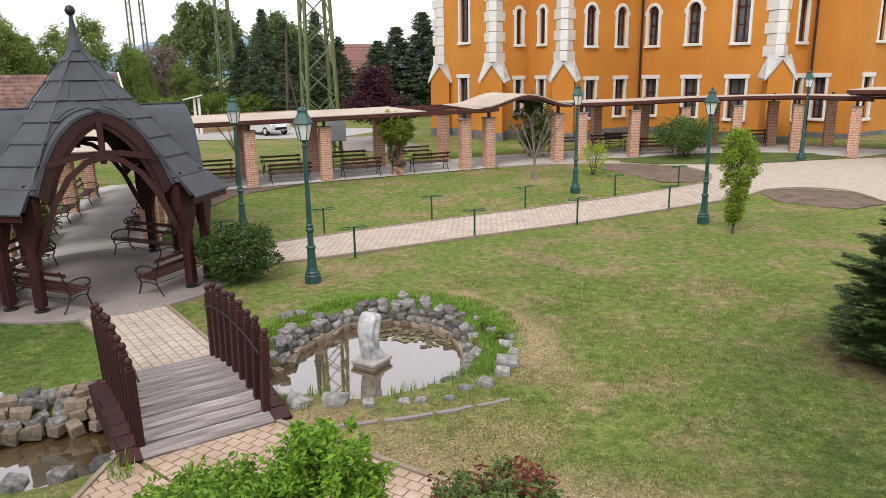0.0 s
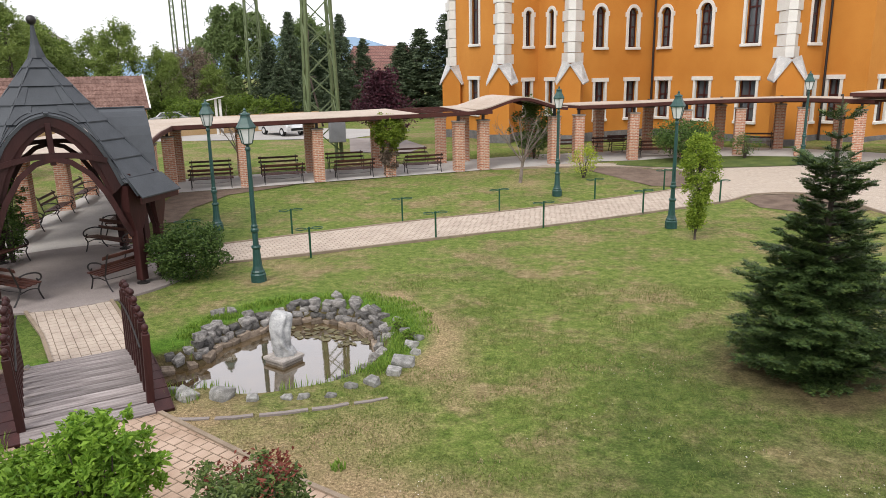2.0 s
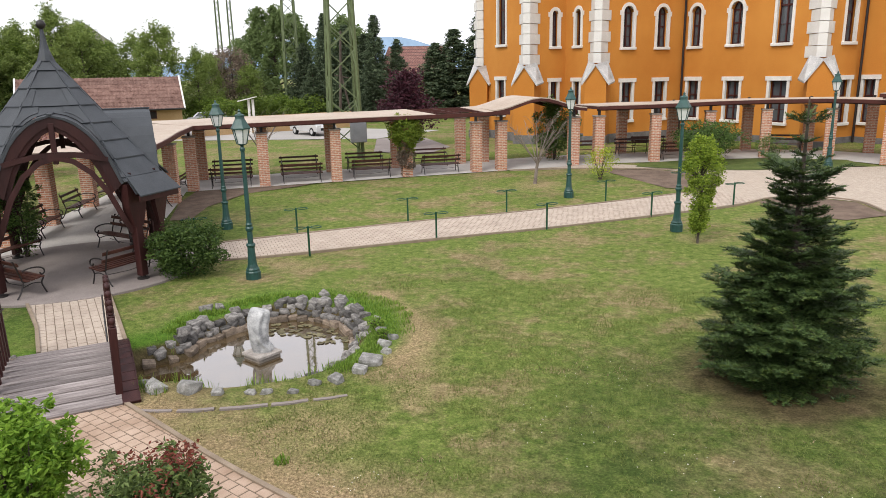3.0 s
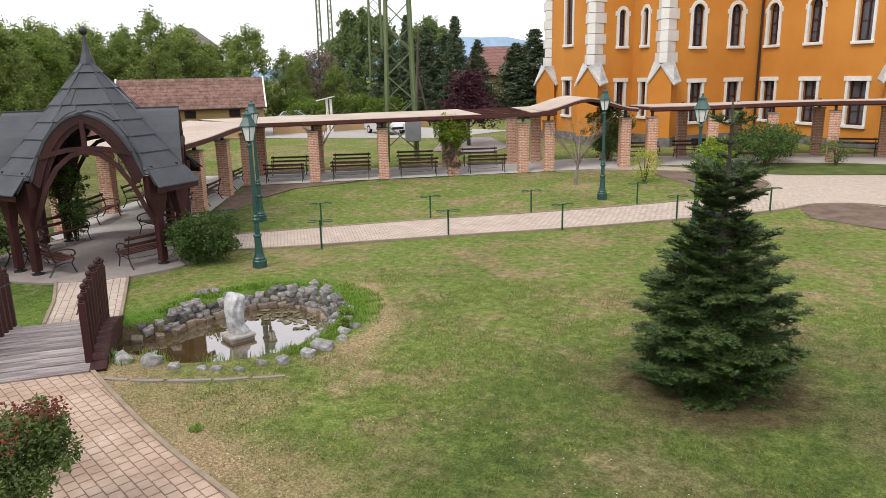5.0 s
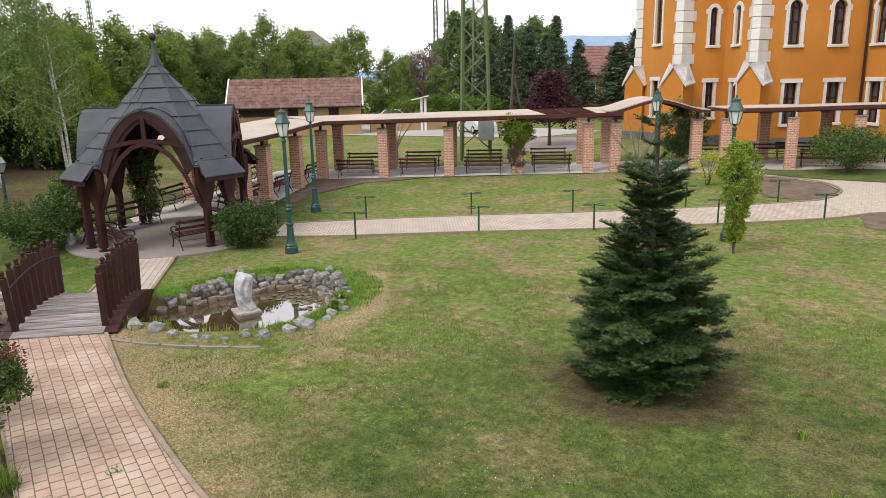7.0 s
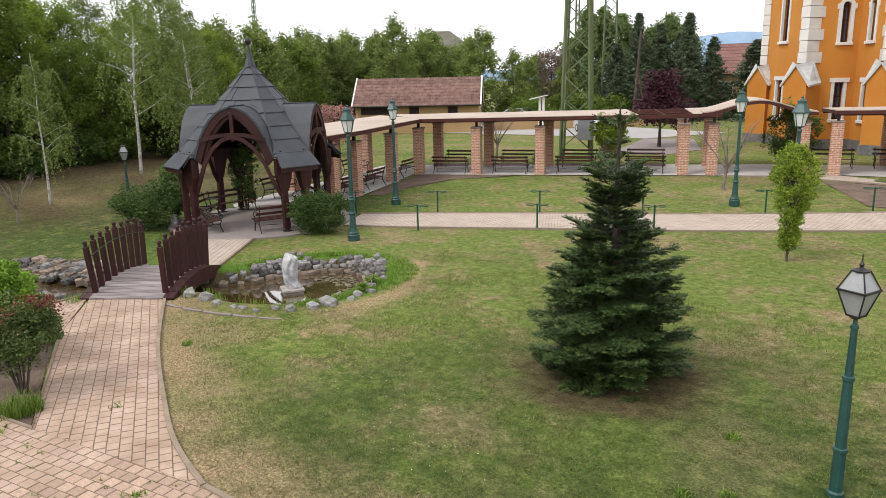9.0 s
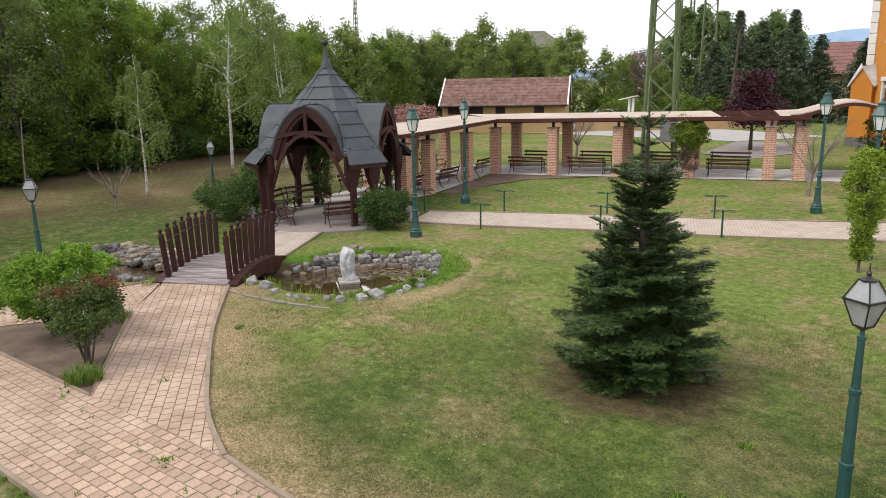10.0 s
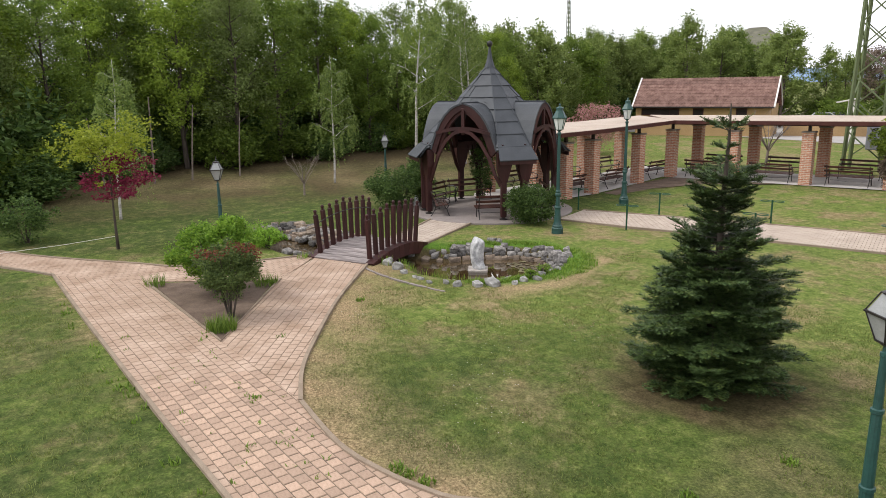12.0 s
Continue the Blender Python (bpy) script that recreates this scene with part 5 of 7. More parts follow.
solid("statue", st, M_STATUE, "weathered white stone figure on its pond pedestal", "statue", pose(SX, SY, -0.215, 0, 0, 25) @ Matrix.Diagonal((1.2, 1.15, 1.08, 1)), smooth=True)
orn = Geo()
orn.lathe([(0.10, 0.0), (0.12, 0.06), (0.13, 0.2), (0.09, 0.3), (0.10, 0.36), (0.07, 0.46), (0.02, 0.5)], 12)
solid("garden_ornament", orn, M_STATUE, "small white plaster ornament at the gazebo's edge", "ornament", pose(-13.75, 12.98, 0.0), smooth=True)
solid("white_stone", Geo().lathe([(0.13, -0.05), (0.16, 0.03), (0.11, 0.11), (0.03, 0.13)], 9), M_STATUE, "pale rounded stone on the stream bank", "stone", pose(-9.9, 8.75, 0.05), smooth=True)
lil = Geo()
for k in range(70):
    a, r = rnd(35, 118), rnd(0.95, 1.78)
    x, y = POND.x + r * math.cos(radians(a)), POND.y + r * math.sin(radians(a))
    if pond_dist(Vector((x, y))) > -0.1 or (x - SX) ** 2 + (y - SY) ** 2 < 0.16:
        continue
    s, t0 = rnd(0.04, 0.09), rnd(0, 6.28)
    vs = [(x, y, WATER_Z + 0.008 + rnd(0, 0.012))] + [(x + s * math.cos(t0 + i * 0.6), y + s * math.sin(t0 + i * 0.6), WATER_Z + 0.006 + rnd(0, 0.015)) for i in range(10)]
    lil.add(vs, [(0, i, i + 1) for i in range(1, 10)])
solid("lily_pads", lil, M_LILY, "floating lily pads on the pond", "water lily", kind="stuff")


# ---- grass ----
def blades(name, spots, material, label, h0, h1, w=0.012, lean=0.6, kind="stuff"):
    g = Geo()
    for x, y, n, r in spots:
        for _ in range(n):
            a, d = rnd(0, 6.28), r * math.sqrt(rnd(0, 1))
            px, py = x + d * math.cos(a), y + d * math.sin(a)
            z = ground_z(px, py)
            if z < WATER_Z - 0.12:
                continue
            h, b, t = rnd(h0, h1), rnd(0, 6.28), rnd(0.1, lean)
            dx, dy = math.cos(b) * w, math.sin(b) * w
            lx, ly = -math.sin(b) * t * h, math.cos(b) * t * h
            k = len(g.v)
            g.v += [(px - dx, py - dy, z - 0.01), (px + dx, py + dy, z - 0.01), (px + lx * 0.4 + dx * 0.7, py + ly * 0.4 + dy * 0.7, z + h * 0.6), (px + lx * 0.4 - dx * 0.7, py + ly * 0.4 - dy * 0.7, z + h * 0.6), (px + lx, py + ly, z + h)]
            g.f += [(k, k + 1, k + 2, k + 3), (k + 3, k + 2, k + 4)]
    return solid(name, g, material, label, "grass", kind=kind)


spots = []
for a in range(196, 372, 5):
    p = shore(radians(a), 0.30)
    if noise.noise(Vector((a * 0.06, 2.0, 0.5))) > -0.12:
        spots.append((p.x, p.y, 15, 0.24))
for x, y in ((-5.75, 9.1), (-5.5, 8.95), (-5.2, 8.9), (-7.0, 7.1), (-6.9, 6.9)):
    spots.append((x, y, 45, 0.16))
blades("pond_grass", spots, M_TUFT, "long green grass along the pond's edge", 0.06, 0.24, 0.008)
spots = []
for _ in range(420):
    deg = rnd(-40, 185)
    a, e = radians(deg), rnd(0.45, 1.15 if 10 < deg < 95 else 0.8)
    p = shore(a, e)
    spots.append((p.x, p.y, 16, 0.12))
blades("bank_grass", spots, M_TUFT, "bright grass on the pond's bank", 0.03, 0.09, 0.008, 1.0)
blades("grass_tuft", [(-1.55, 4.18, 420, 0.32), (-4.6, 5.55, 160, 0.3), (-5.7, 3.0, 90, 0.25)], M_TUFT, "round tuft of fine ornamental grass in the soil bed", 0.12, 0.34, 0.008, 0.9)
spots = []
on_path = [(Vector(a), Vector(b)) for a, b in zip(PATH_EDGE, PATH_EDGE[1:])]
for _ in range(11000):
    x, y = rnd(-3.5, 11.5), rnd(5.0, 16.0)
    if pond_dist(Vector((x, y))) < 0.4 or y < 5.2 + 0.6 * max(0, x - 5.5) + max(0, -(x - 1)) * 0.5:
        continue
    if noise.noise(Vector((x * 0.7, y * 0.7, 3.0))) + noise.noise(Vector((x * 2.1, y * 2.1, 7.0))) * 0.6 < -0.15 or (Vector((x, y)) - FIR).length < 1.9 or min(seg_dist(Vector((x, y)), a, b) for a, b in on_path) < rnd(0.3, 1.1) or min(seg_dist(Vector((x, y)), Vector(a), Vector(b)) for a, b in zip(WORN, WORN[1:])) < 0.45:
        continue
    spots.append((x, y, 9, 0.16))
blades("lawn_grass", spots, M_GRASS, "short tufts of lawn grass", 0.010, 0.036, 0.007, 1.8)
spots = []
for _ in range(3600):
    x, y = rnd(-7.0, 7.0), rnd(-4.0, 3.6)
    if y > 1.35 + 0.245 * (x + 3.4) - 0.15 or y < -6 or noise.noise(Vector((x * 0.8, y * 0.8, 1.0))) < -0.25:
        continue
    spots.append((x, y, 7, 0.11))
blades("lawn_grass", spots, M_GRASS, "short tufts of lawn grass beside the path", 0.015, 0.055, 0.007, 1.4)
spots = []
for _ in range(5200):
    x, y = rnd(-5.0, 10.5), rnd(4.9, 15.5)
    e = min(seg_dist(Vector((x, y)), a, b) for a, b in on_path)
    if pond_dist(Vector((x, y))) < 0.9 or y < 5.2 + 0.6 * max(0, x - 5.5) + max(0, -(x - 1)) * 0.5 or e < 0.12:
        continue
    if noise.noise(Vector((x * 0.6, y * 0.6, 13.0))) + 0.5 * noise.noise(Vector((x * 2.4, y * 2.4, 17.0))) < 0.42 - 0.85 * sm(1.9, 0.2, e) + 0.22 * sm(0.5, 3.0, x) + 0.3 * sm(5.2, 6.8, x):
        continue
    spots.append((x, y, 9, 0.14))
blades("dry_grass", spots, M_STRAW, "dry straw-coloured grass in worn patches of the lawn", 0.012, 0.045, 0.006, 1.8)
dsy = Geo()
for _ in range(110):
    cx, cy, sp_ = random.choice(((2.9, 8.0, 0.8), (1.2, 8.8, 0.9), (4.0, 7.4, 0.8), (-1.0, 6.9, 0.7), (2.0, 10.6, 0.7)))
    x, y, s = random.gauss(cx, sp_ * 0.6), random.gauss(cy, sp_ * 0.5), rnd(0.004, 0.0065)
    if pond_dist(Vector((x, y))) < 0.5 or y < 6.6:
        continue
    dsy.add([(x - s, y - s, 0.05), (x + s, y - s, 0.05), (x + s, y + s, 0.052), (x - s, y + s, 0.052), (x, y, 0.0)], [(0, 1, 2, 3)])
solid("daisies", dsy, M_WHITE, "tiny white daisies scattered in the lawn", "flowers", kind="stuff")
weeds = []
for x, y in ((5.2, 5.75), (5.45, 5.9), (5.0, 5.65), (-2.3, 7.3), (7.0, 8.6), (7.4, 8.9), (6.9, 10.3), (2.1, 4.3), (-0.6, 5.2)):
    weeds.append((x, y, 40, 0.11))
for _ in range(46):
    x = rnd(-2.0, 6.0)
    weeds.append((x, 1.6 + 0.245 * (x + 3.4) + rnd(0.15, 1.75), 5, 0.05))
for _ in range(30):
    x = rnd(-6.0, 6.0)
    weeds.append((x, 1.45 + 0.245 * (x + 3.4) + rnd(-0.25, 0.05), 8, 0.08))
blades("weeds", weeds, M_TUFT, "small green weeds by the path", 0.03, 0.10, 0.014, 1.2)


# ---- ochre building ----
WALL_TOP, WALL_T = 13.2, 0.45
B0, B1, C1, B2, C2, B3, C3, B4 = [Vector(p) for p in ((-6.74, 50.54), (-3.07, 46.0), (-0.81, 47.83), (1.27, 45.26), (6.62, 49.59), (12.81, 41.95), (15.4, 44.05), (17.02, 42.04))]
E1 = B4 + Vector((0.777, 0.629)) * 6
END_L = B0 + Vector((0.777, 0.629)) * 14
hall = thing("ochre_building", "large ochre plastered building with cream trim, buttresses and arched windows", "building", pose(0, 54, 0))
HI = Matrix.Translation((0, -54, 0))


def wall_frame(p, q):
    d = (q - p).normalized()
    return Matrix(((d.x, -d.y, 0, p.x), (d.y, d.x, 0, p.y), (0, 0, 1, 0), (0, 0, 0, 1))), (q - p).length


def arch_z(x, c, hw, zs):
    return zs + math.sqrt(max(0.0, hw * hw - (x - c) ** 2))


def build_wall(p, q, openings):
    """openings: (middle, half width, sill, top, arched) along the wall from p to q."""
    fm, length = wall_frame(p, q)
    g = Geo()
    xs = sorted({0.0, length} | {c + s * hw for c, hw, *_ in openings for s in (-1, 1)})
    for xa, xb in zip(xs, xs[1:]):
        mid = (xa + xb) / 2
        holes = sorted([(z0, z1, c, hw, ar) for c, hw, z0, z1, ar in openings if abs(mid - c) < hw])
        z = 0.95
        for z0, z1, c, hw, ar in holes:
            g.add([(xa, 0, z), (xb, 0, z), (xb, 0, z0), (xa, 0, z0)], [(0, 1, 2, 3)])
            g.add([(xa, 0, z0), (xb, 0, z0), (xb, WALL_T, z0), (xa, WALL_T, z0)], [(0, 1, 2, 3)])
            if ar:
                n = 8
                for i in range(n):
                    u, v = c - hw + 2 * hw * i / n, c - hw + 2 * hw * (i + 1) / n
                    zu, zv = arch_z(u, c, hw, z1 - hw), arch_z(v, c, hw, z1 - hw)
                    g.add([(u, 0, zu), (v, 0, zv), (v, 0, z1 + 0.05), (u, 0, z1 + 0.05)], [(0, 1, 2, 3)])
                    g.add([(u, 0, zu), (u, WALL_T, zu), (v, WALL_T, zv), (v, 0, zv)], [(0, 1, 2, 3)])
                z = z1 + 0.05
                zj = z1 - hw
            else:
                g.add([(xa, 0, z1), (xa, WALL_T, z1), (xb, WALL_T, z1), (xb, 0, z1)], [(0, 1, 2, 3)])
                z = zj = z1
            for x, o in ((c - hw, 1), (c + hw, -1)):
                f = [(x, 0, z0), (x, WALL_T, z0), (x, WALL_T, zj), (x, 0, zj)]
                g.add(f if o > 0 else f[::-1], [(0, 1, 2, 3)])
        g.add([(xa, 0, z), (xb, 0, z), (xb, 0, WALL_TOP), (xa, 0, WALL_TOP)], [(0, 1, 2, 3)])
    g.add([(0, WALL_T, 0), (length, WALL_T, 0), (length, WALL_T, WALL_TOP), (0, WALL_T, WALL_TOP)], [(3, 2, 1, 0)])
    w = part("wall", g, M_ORANGE, hall, m=HI @ fm)
    part("plinth", Geo().box(-0.06, -0.08, -0.05, length + 0.06, WALL_T, 0.97), M_PLINTH, hall, "grey rough stone plinth", m=HI @ fm)
    part("cornice", Geo().box(-0.1, -0.28, WALL_TOP, length + 0.1, WALL_T, WALL_TOP + 0.35, c=0.05), M_WHITE, hall, m=HI @ fm)
    # added dark sheet behind the openings, in place of a shaded interior
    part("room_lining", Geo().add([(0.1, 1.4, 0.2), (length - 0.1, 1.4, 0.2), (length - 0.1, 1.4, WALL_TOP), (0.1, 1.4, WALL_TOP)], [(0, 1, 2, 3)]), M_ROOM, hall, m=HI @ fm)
    for c, hw, z0, z1, ar in openings:
        build_window(HI @ fm, c, hw, z0, z1, ar)


def build_window(fm, c, hw, z0, z1, ar):
    m = fm @ Matrix.Translation((c, 0, 0))
    g = Geo()
    t = 0.19 if ar else 0.16
    zs = z1 - hw if ar else z1
    for s in (-1, 1):
        a, b = sorted((s * (hw - 0.01), s * (hw + t)))
        g.box(a, -0.05, z0, b, 0.10, zs)
    if ar:
        n = 12
        pr, po = hw - 0.01, hw + t
        for i in range(n):
            a0, a1 = math.pi * i / n, math.pi * (i + 1) / n
            vs = [(r * math.cos(a), y, zs + r * math.sin(a)) for y in (-0.05, 0.10) for a in (a0, a1) for r in (pr, po)]
            g.add(vs, [(0, 1, 3, 2), (6, 7, 5, 4), (0, 2, 6, 4), (3, 1, 5, 7)])
        for s in (-1, 1):
            a, b = sorted((s * (hw + t - 0.02), s * (hw + t + 0.1)))
            g.box(a, -0.05, zs - 0.16, b, 0.06, zs + 0.12)
    else:
        g.box(-hw - t - 0.10, -0.09, z1, hw + t + 0.10, 0.10, z1 + 0.24)
    win = part("window", g, M_WHITE, hall, "cream-framed window with dark red casements", m=m)
    part("sill", Geo().box(-hw - t - 0.03, -0.14, z0 - 0.17, hw + t + 0.03, 0.2, z0, c=0.02), M_WHITE, win)
    y0, y1 = 0.22, 0.30
    zt = z0 + (zs - z0) * 0.62
    zm = z0 + (zt - z0) * 0.5
    for bit in ((-hw, y0, z0, -hw + 0.07, y1, zs), (hw - 0.07, y0, z0, hw, y1, zs), (-0.045, y0 - 0.01, z0 + 0.08, 0.045, y1 - 0.004, zs + (hw * 0.6 if ar else -0.06)), (-hw + 0.07, y0 + 0.003, z0, hw - 0.07, y1, z0 + 0.08), (-hw + 0.07, y0 + 0.003, zs - 0.06, hw - 0.07, y1, zs + 0.03), (-hw + 0.07, y0 - 0.006, zt - 0.05, hw - 0.07, y1 - 0.008, zt + 0.05), (-hw + 0.07, y0 + 0.01, zm - 0.018, hw - 0.07, y1 - 0.01, zm + 0.018)):
        part("casement_bar", Geo().box(*bit), M_WINFRAME, win)
    if ar:
        f = Geo()
        n = 10
        for i in range(n):
            a0, a1 = math.pi * i / n, math.pi * (i + 1) / n
            vs = [(r * math.cos(a), y, zs + r * math.sin(a)) for y in (y0, y1) for a in (a0, a1) for r in (hw - 0.07, hw)]
            f.add(vs, [(0, 1, 3, 2), (6, 7, 5, 4), (0, 2, 6, 4), (3, 1, 5, 7)])
        part("casement_head", f, M_WINFRAME, win, "dark red rounded casement head")
    pg = Geo().add([(-hw, 0.27, z0), (hw, 0.27, z0), (hw, 0.27, zs), (-hw, 0.27, zs)], [(0, 1, 2, 3)])
    if ar:
        pts = [(hw * math.cos(math.pi * i / 10), 0.27, zs + hw * math.sin(math.pi * i / 10)) for i in range(11)]
        pg.add(pts, [tuple(range(11))])
    part("pane", pg, M_GLASS, win, "dark glass pane")


LO_Z, HI_Z = (1.78, 4.10), (6.22, 8.66)
build_wall(END_L, B0, [])
build_wall(B0, B1, [(2.62, 0.48, 2.1, 4.35, False), (2.75, 0.5, 6.65, 10.2, False)])
build_wall(B1, C1, [(2.05, 0.27, 2.1, 4.2, False), (2.08, 0.24, 6.4, 8.6, True)])
build_wall(C1, B2, [(1.28, 0.30, 2.1, 4.2, False), (1.32, 0.27, 6.4, 8.6, True)])
build_wall(B2, C2, [(2.35, 0.42, *LO_Z, False), (2.28, 0.40, *HI_Z, True), (5.05, 0.44, *LO_Z, False), (5.03, 0.42, *HI_Z, True)])
build_wall(C2, B3, [(1.05, 0.48, *LO_Z, False), (1.02, 0.42, *HI_Z, True), (4.2, 0.52, *LO_Z, False), (4.17, 0.46, *HI_Z, True), (7.42, 0.58, *LO_Z, False), (7.45, 0.50, 6.15, 9.4, False)])
build_wall(B3, C3, [(2.25, 0.38, *LO_Z, False), (2.2, 0.42, 6.1, 8.6, False)])
build_wall(C3, B4, [(0.72, 0.36, *LO_Z, False)])
build_wall(B4, E1, [(1.6, 0.45, *LO_Z, False), (2.6, 0.4, 6.1, 8.6, False)])
# buttresses with quoins at the outer corners
for c in (B0, B1, B2, B3):
    m = HI @ pose(c.x, c.y, 0, 0, 0, -6)
    mb = HI @ pose(c.x + 0.06, c.y, 0, 0, 0, -8)
    W, D = 0.64, 1.0
    g = Geo().box(-W, -D, 0.5, W, 0.9, 4.25)
    g.add([(-W, -D, 4.25), (W, -D, 4.25), (0, -D, 5.2), (-W, 0.3, 4.25), (W, 0.3, 4.25), (0, 0.3, 5.2)], [(0, 1, 2), (5, 4, 3)])
    bt = part("buttress", g, M_ORANGE, hall, "ochre corner buttress", m=mb)
    part("plinth", Geo().box(-W - 0.07, -D - 0.07, -0.05, W + 0.07, 0.6, 0.97), M_PLINTH, bt, "grey rough stone plinth")
    for s in (-1, 1):
        cap = Geo()
        vs = [(0, -D - 0.10, 5.12), (s * (W + 0.16), -D - 0.10, 3.98), (s * (W + 0.36), -0.10, 4.12), (s * 0.56, -0.22, 5.32)]
        vs += [(x * 1.04, y, z + 0.10) for x, y, z in vs]
        fs = [(0, 1, 2, 3), (7, 6, 5, 4), (0, 4, 5, 1), (1, 5, 6, 2), (2, 6, 7, 3), (3, 7, 4, 0)]
        cap.add(vs, fs if s < 0 else [f[::-1] for f in fs])
        part("cap", cap, M_LEADCAP, bt, "pale weathered cap slab")
    z, k = 5.3, 0
    while z < WALL_TOP - 0.5:
        h = 0.62
        w = 1.12 if k % 2 == 0 else 0.86
        q = Geo()
        d = w * 0.707
        q.add([(-d - 0.05, d + 0.25, z), (-0.22, -0.30, z), (0.22, -0.30, z), (d + 0.05, d + 0.25, z), (-d - 0.05, d + 0.25, z + h - 0.03), (-0.22, -0.30, z + h - 0.03), (0.22, -0.30, z + h - 0.03), (d + 0.05, d + 0.25, z + h - 0.03)],
              [(0, 1, 5, 4), (1, 2, 6, 5), (2, 3, 7, 6), (4, 5, 6, 7), (3, 2, 1, 0)])
        part("quoin", q, M_WHITE, hall, "cream corner block", m=m)
        z += h
        k += 1
for c, dx in ((C2, -0.0), (C3, 0.0)):
    part("downpipe", Geo().tube([(c.x, c.y - 0.3 - 54, 0.3), (c.x, c.y - 0.3 - 54, WALL_TOP)], 0.07, 8), M_STEEL, hall, "dark rainwater pipe")
rf = Geo()
rim = [END_L, B0, B1, C1, B2, C2, B3, C3, B4, E1, Vector((30, 70)), Vector((4, 74))]
rf.v = [(p.x, p.y - 54, WALL_TOP + 0.35) for p in rim] + [(6.0, 10, 19.0)]
rf.f = [(i, (i + 1) % len(rim), len(rim)) for i in range(len(rim))]
part("roof", rf, M_TILE, hall, "tiled hipped roof")

# ---- low shed behind the walk ----
SH0, SH1 = Vector((-38.7, 43.1)), Vector((-29.9, 49.7))
fm, SL = wall_frame(SH0, SH1)
shed = thing("long_shed", "low yellow outbuilding with a weathered clay tile roof", "shed", fm @ pose(0, -1.6, 0.3))
g = Geo()
for (x0, y0, x1, y1) in ((0.2, 0.0, SL - 0.2, 0.25), (0.2, 4.2, SL - 0.2, 4.45), (0.2, 0.25, 0.45, 4.2), (SL - 0.45, 0.25, SL - 0.2, 4.2)):
    g.box(x0, y0, -0.2, x1, y1, 2.6)
part("wall", g, M_YELLOW, shed)
for s in (0, 1):
    pts = [(0, -0.45, 2.40), (SL, -0.45, 2.40), (SL, 2.2, 4.70), (0, 2.2, 4.70)]
    if s:
        pts = [(x, 4.4 - y, z) for x, y, z in pts][::-1]
    slope = part("roof_slope", Geo().add(pts, [(0, 1, 2, 3)]), M_TILE, shed, "weathered clay tile roof")
    for k in range(9):
        ya, yb = -0.47 + 2.67 * k / 9, -0.47 + 2.67 * (k + 1) / 9
        za, zb = 2.42 + 2.3 * k / 9, 2.42 + 2.3 * (k + 1) / 9
        if s:
            ya, yb = 4.4 - ya, 4.4 - yb
        nn = 44
        g = Geo()
        for i in range(nn):
            x0, x1 = SL * i / nn, SL * (i + 1) / nn
            xm = (x0 + x1) / 2
            j = 0.012 * math.sin(i * 2.3 + k * 1.7)
            vs = [(x0, ya, za + 0.05 + j), (xm, ya, za + 0.10 + j), (x1, ya, za + 0.05 + j), (x1, yb, zb + 0.02), (xm, yb, zb + 0.06), (x0, yb, zb + 0.02), (x0, ya, za - 0.01), (x1, ya, za - 0.01)]
            fs = [(0, 1, 4, 5), (1, 2, 3, 4), (6, 7, 2, 1, 0)]
            g.add(vs, fs if not s else [f[::-1] for f in fs])
        part("tile_course", g, M_TILE_P, slope)
for x in (0.0, SL):
    part("verge", Geo().bar([(x, -0.5, 2.45), (x, 2.2, 4.78), (x, 4.9, 2.45)], 0.12, 0.12), M_WHITE, shed)
part("gutter", Geo().tube([(0, -0.52, 2.42), (SL, -0.52, 2.42)], 0.07, 6), M_STEEL, shed)
for x, w in ((1.9, 1.2), (3.4, 0.4), (5.3, 0.42), (8.6, 0.42)):
    wn_ = part("window", Geo().box(x - w, -0.06, 1.75, x + w, 0.02, 2.32), M_WINFRAME, shed)
    # opaque pane with the indoor darkness as its colour
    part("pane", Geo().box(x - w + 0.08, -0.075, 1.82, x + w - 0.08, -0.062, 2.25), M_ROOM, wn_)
booth = thing("bus_shelter", "small white open shelter in the far yard", "shelter", pose(-25.9, 52.5, 0.42, 0, 0, 20))
part("roof", Geo().add([(-0.7, -0.45, 2.6), (0.7, -0.45, 2.9), (0.7, 0.45, 2.9), (-0.7, 0.45, 2.6), (-0.7, -0.45, 2.68), (0.7, -0.45, 2.98), (0.7, 0.45, 2.98), (-0.7, 0.45, 2.68)], [(3, 2, 1, 0), (4, 5, 6, 7), (0, 1, 5, 4), (2, 3, 7, 6), (0, 4, 7, 3), (1, 2, 6, 5)]), M_WHITE, booth)
for x in (0.1, 0.42):
    part("post", Geo().box(x - 0.09, -0.1, 0, x + 0.09, 0.1, 2.75), M_WHITE, booth)
mast = thing("utility_pole", "leaning wooden pole with a prop before the conifers", "pole", pose(-21.0, 60.0, 0.4, 0, 3, 30))
part("pole", Geo().tube([(0, 0, 0), (0, 0, 8.2)], [0.15, 0.10], 8), M_BARK, mast)
part("prop", Geo().tube([(1.3, 0, 0), (0.05, 0, 4.6)], 0.09, 7), M_BARK, mast)
part("crossbar", Geo().bar([(-0.55, 0, 4.5), (0.7, 0, 4.3)], 0.08, 0.08), M_BARK, mast)
setting("wall_1", Geo().bar([(-29.6, 50.2, 0.9), (-20, 60, 0.9)], 0.3, 1.8), M_YELLOW, "plain yellow yard wall")

# ---- lattice pylons ----


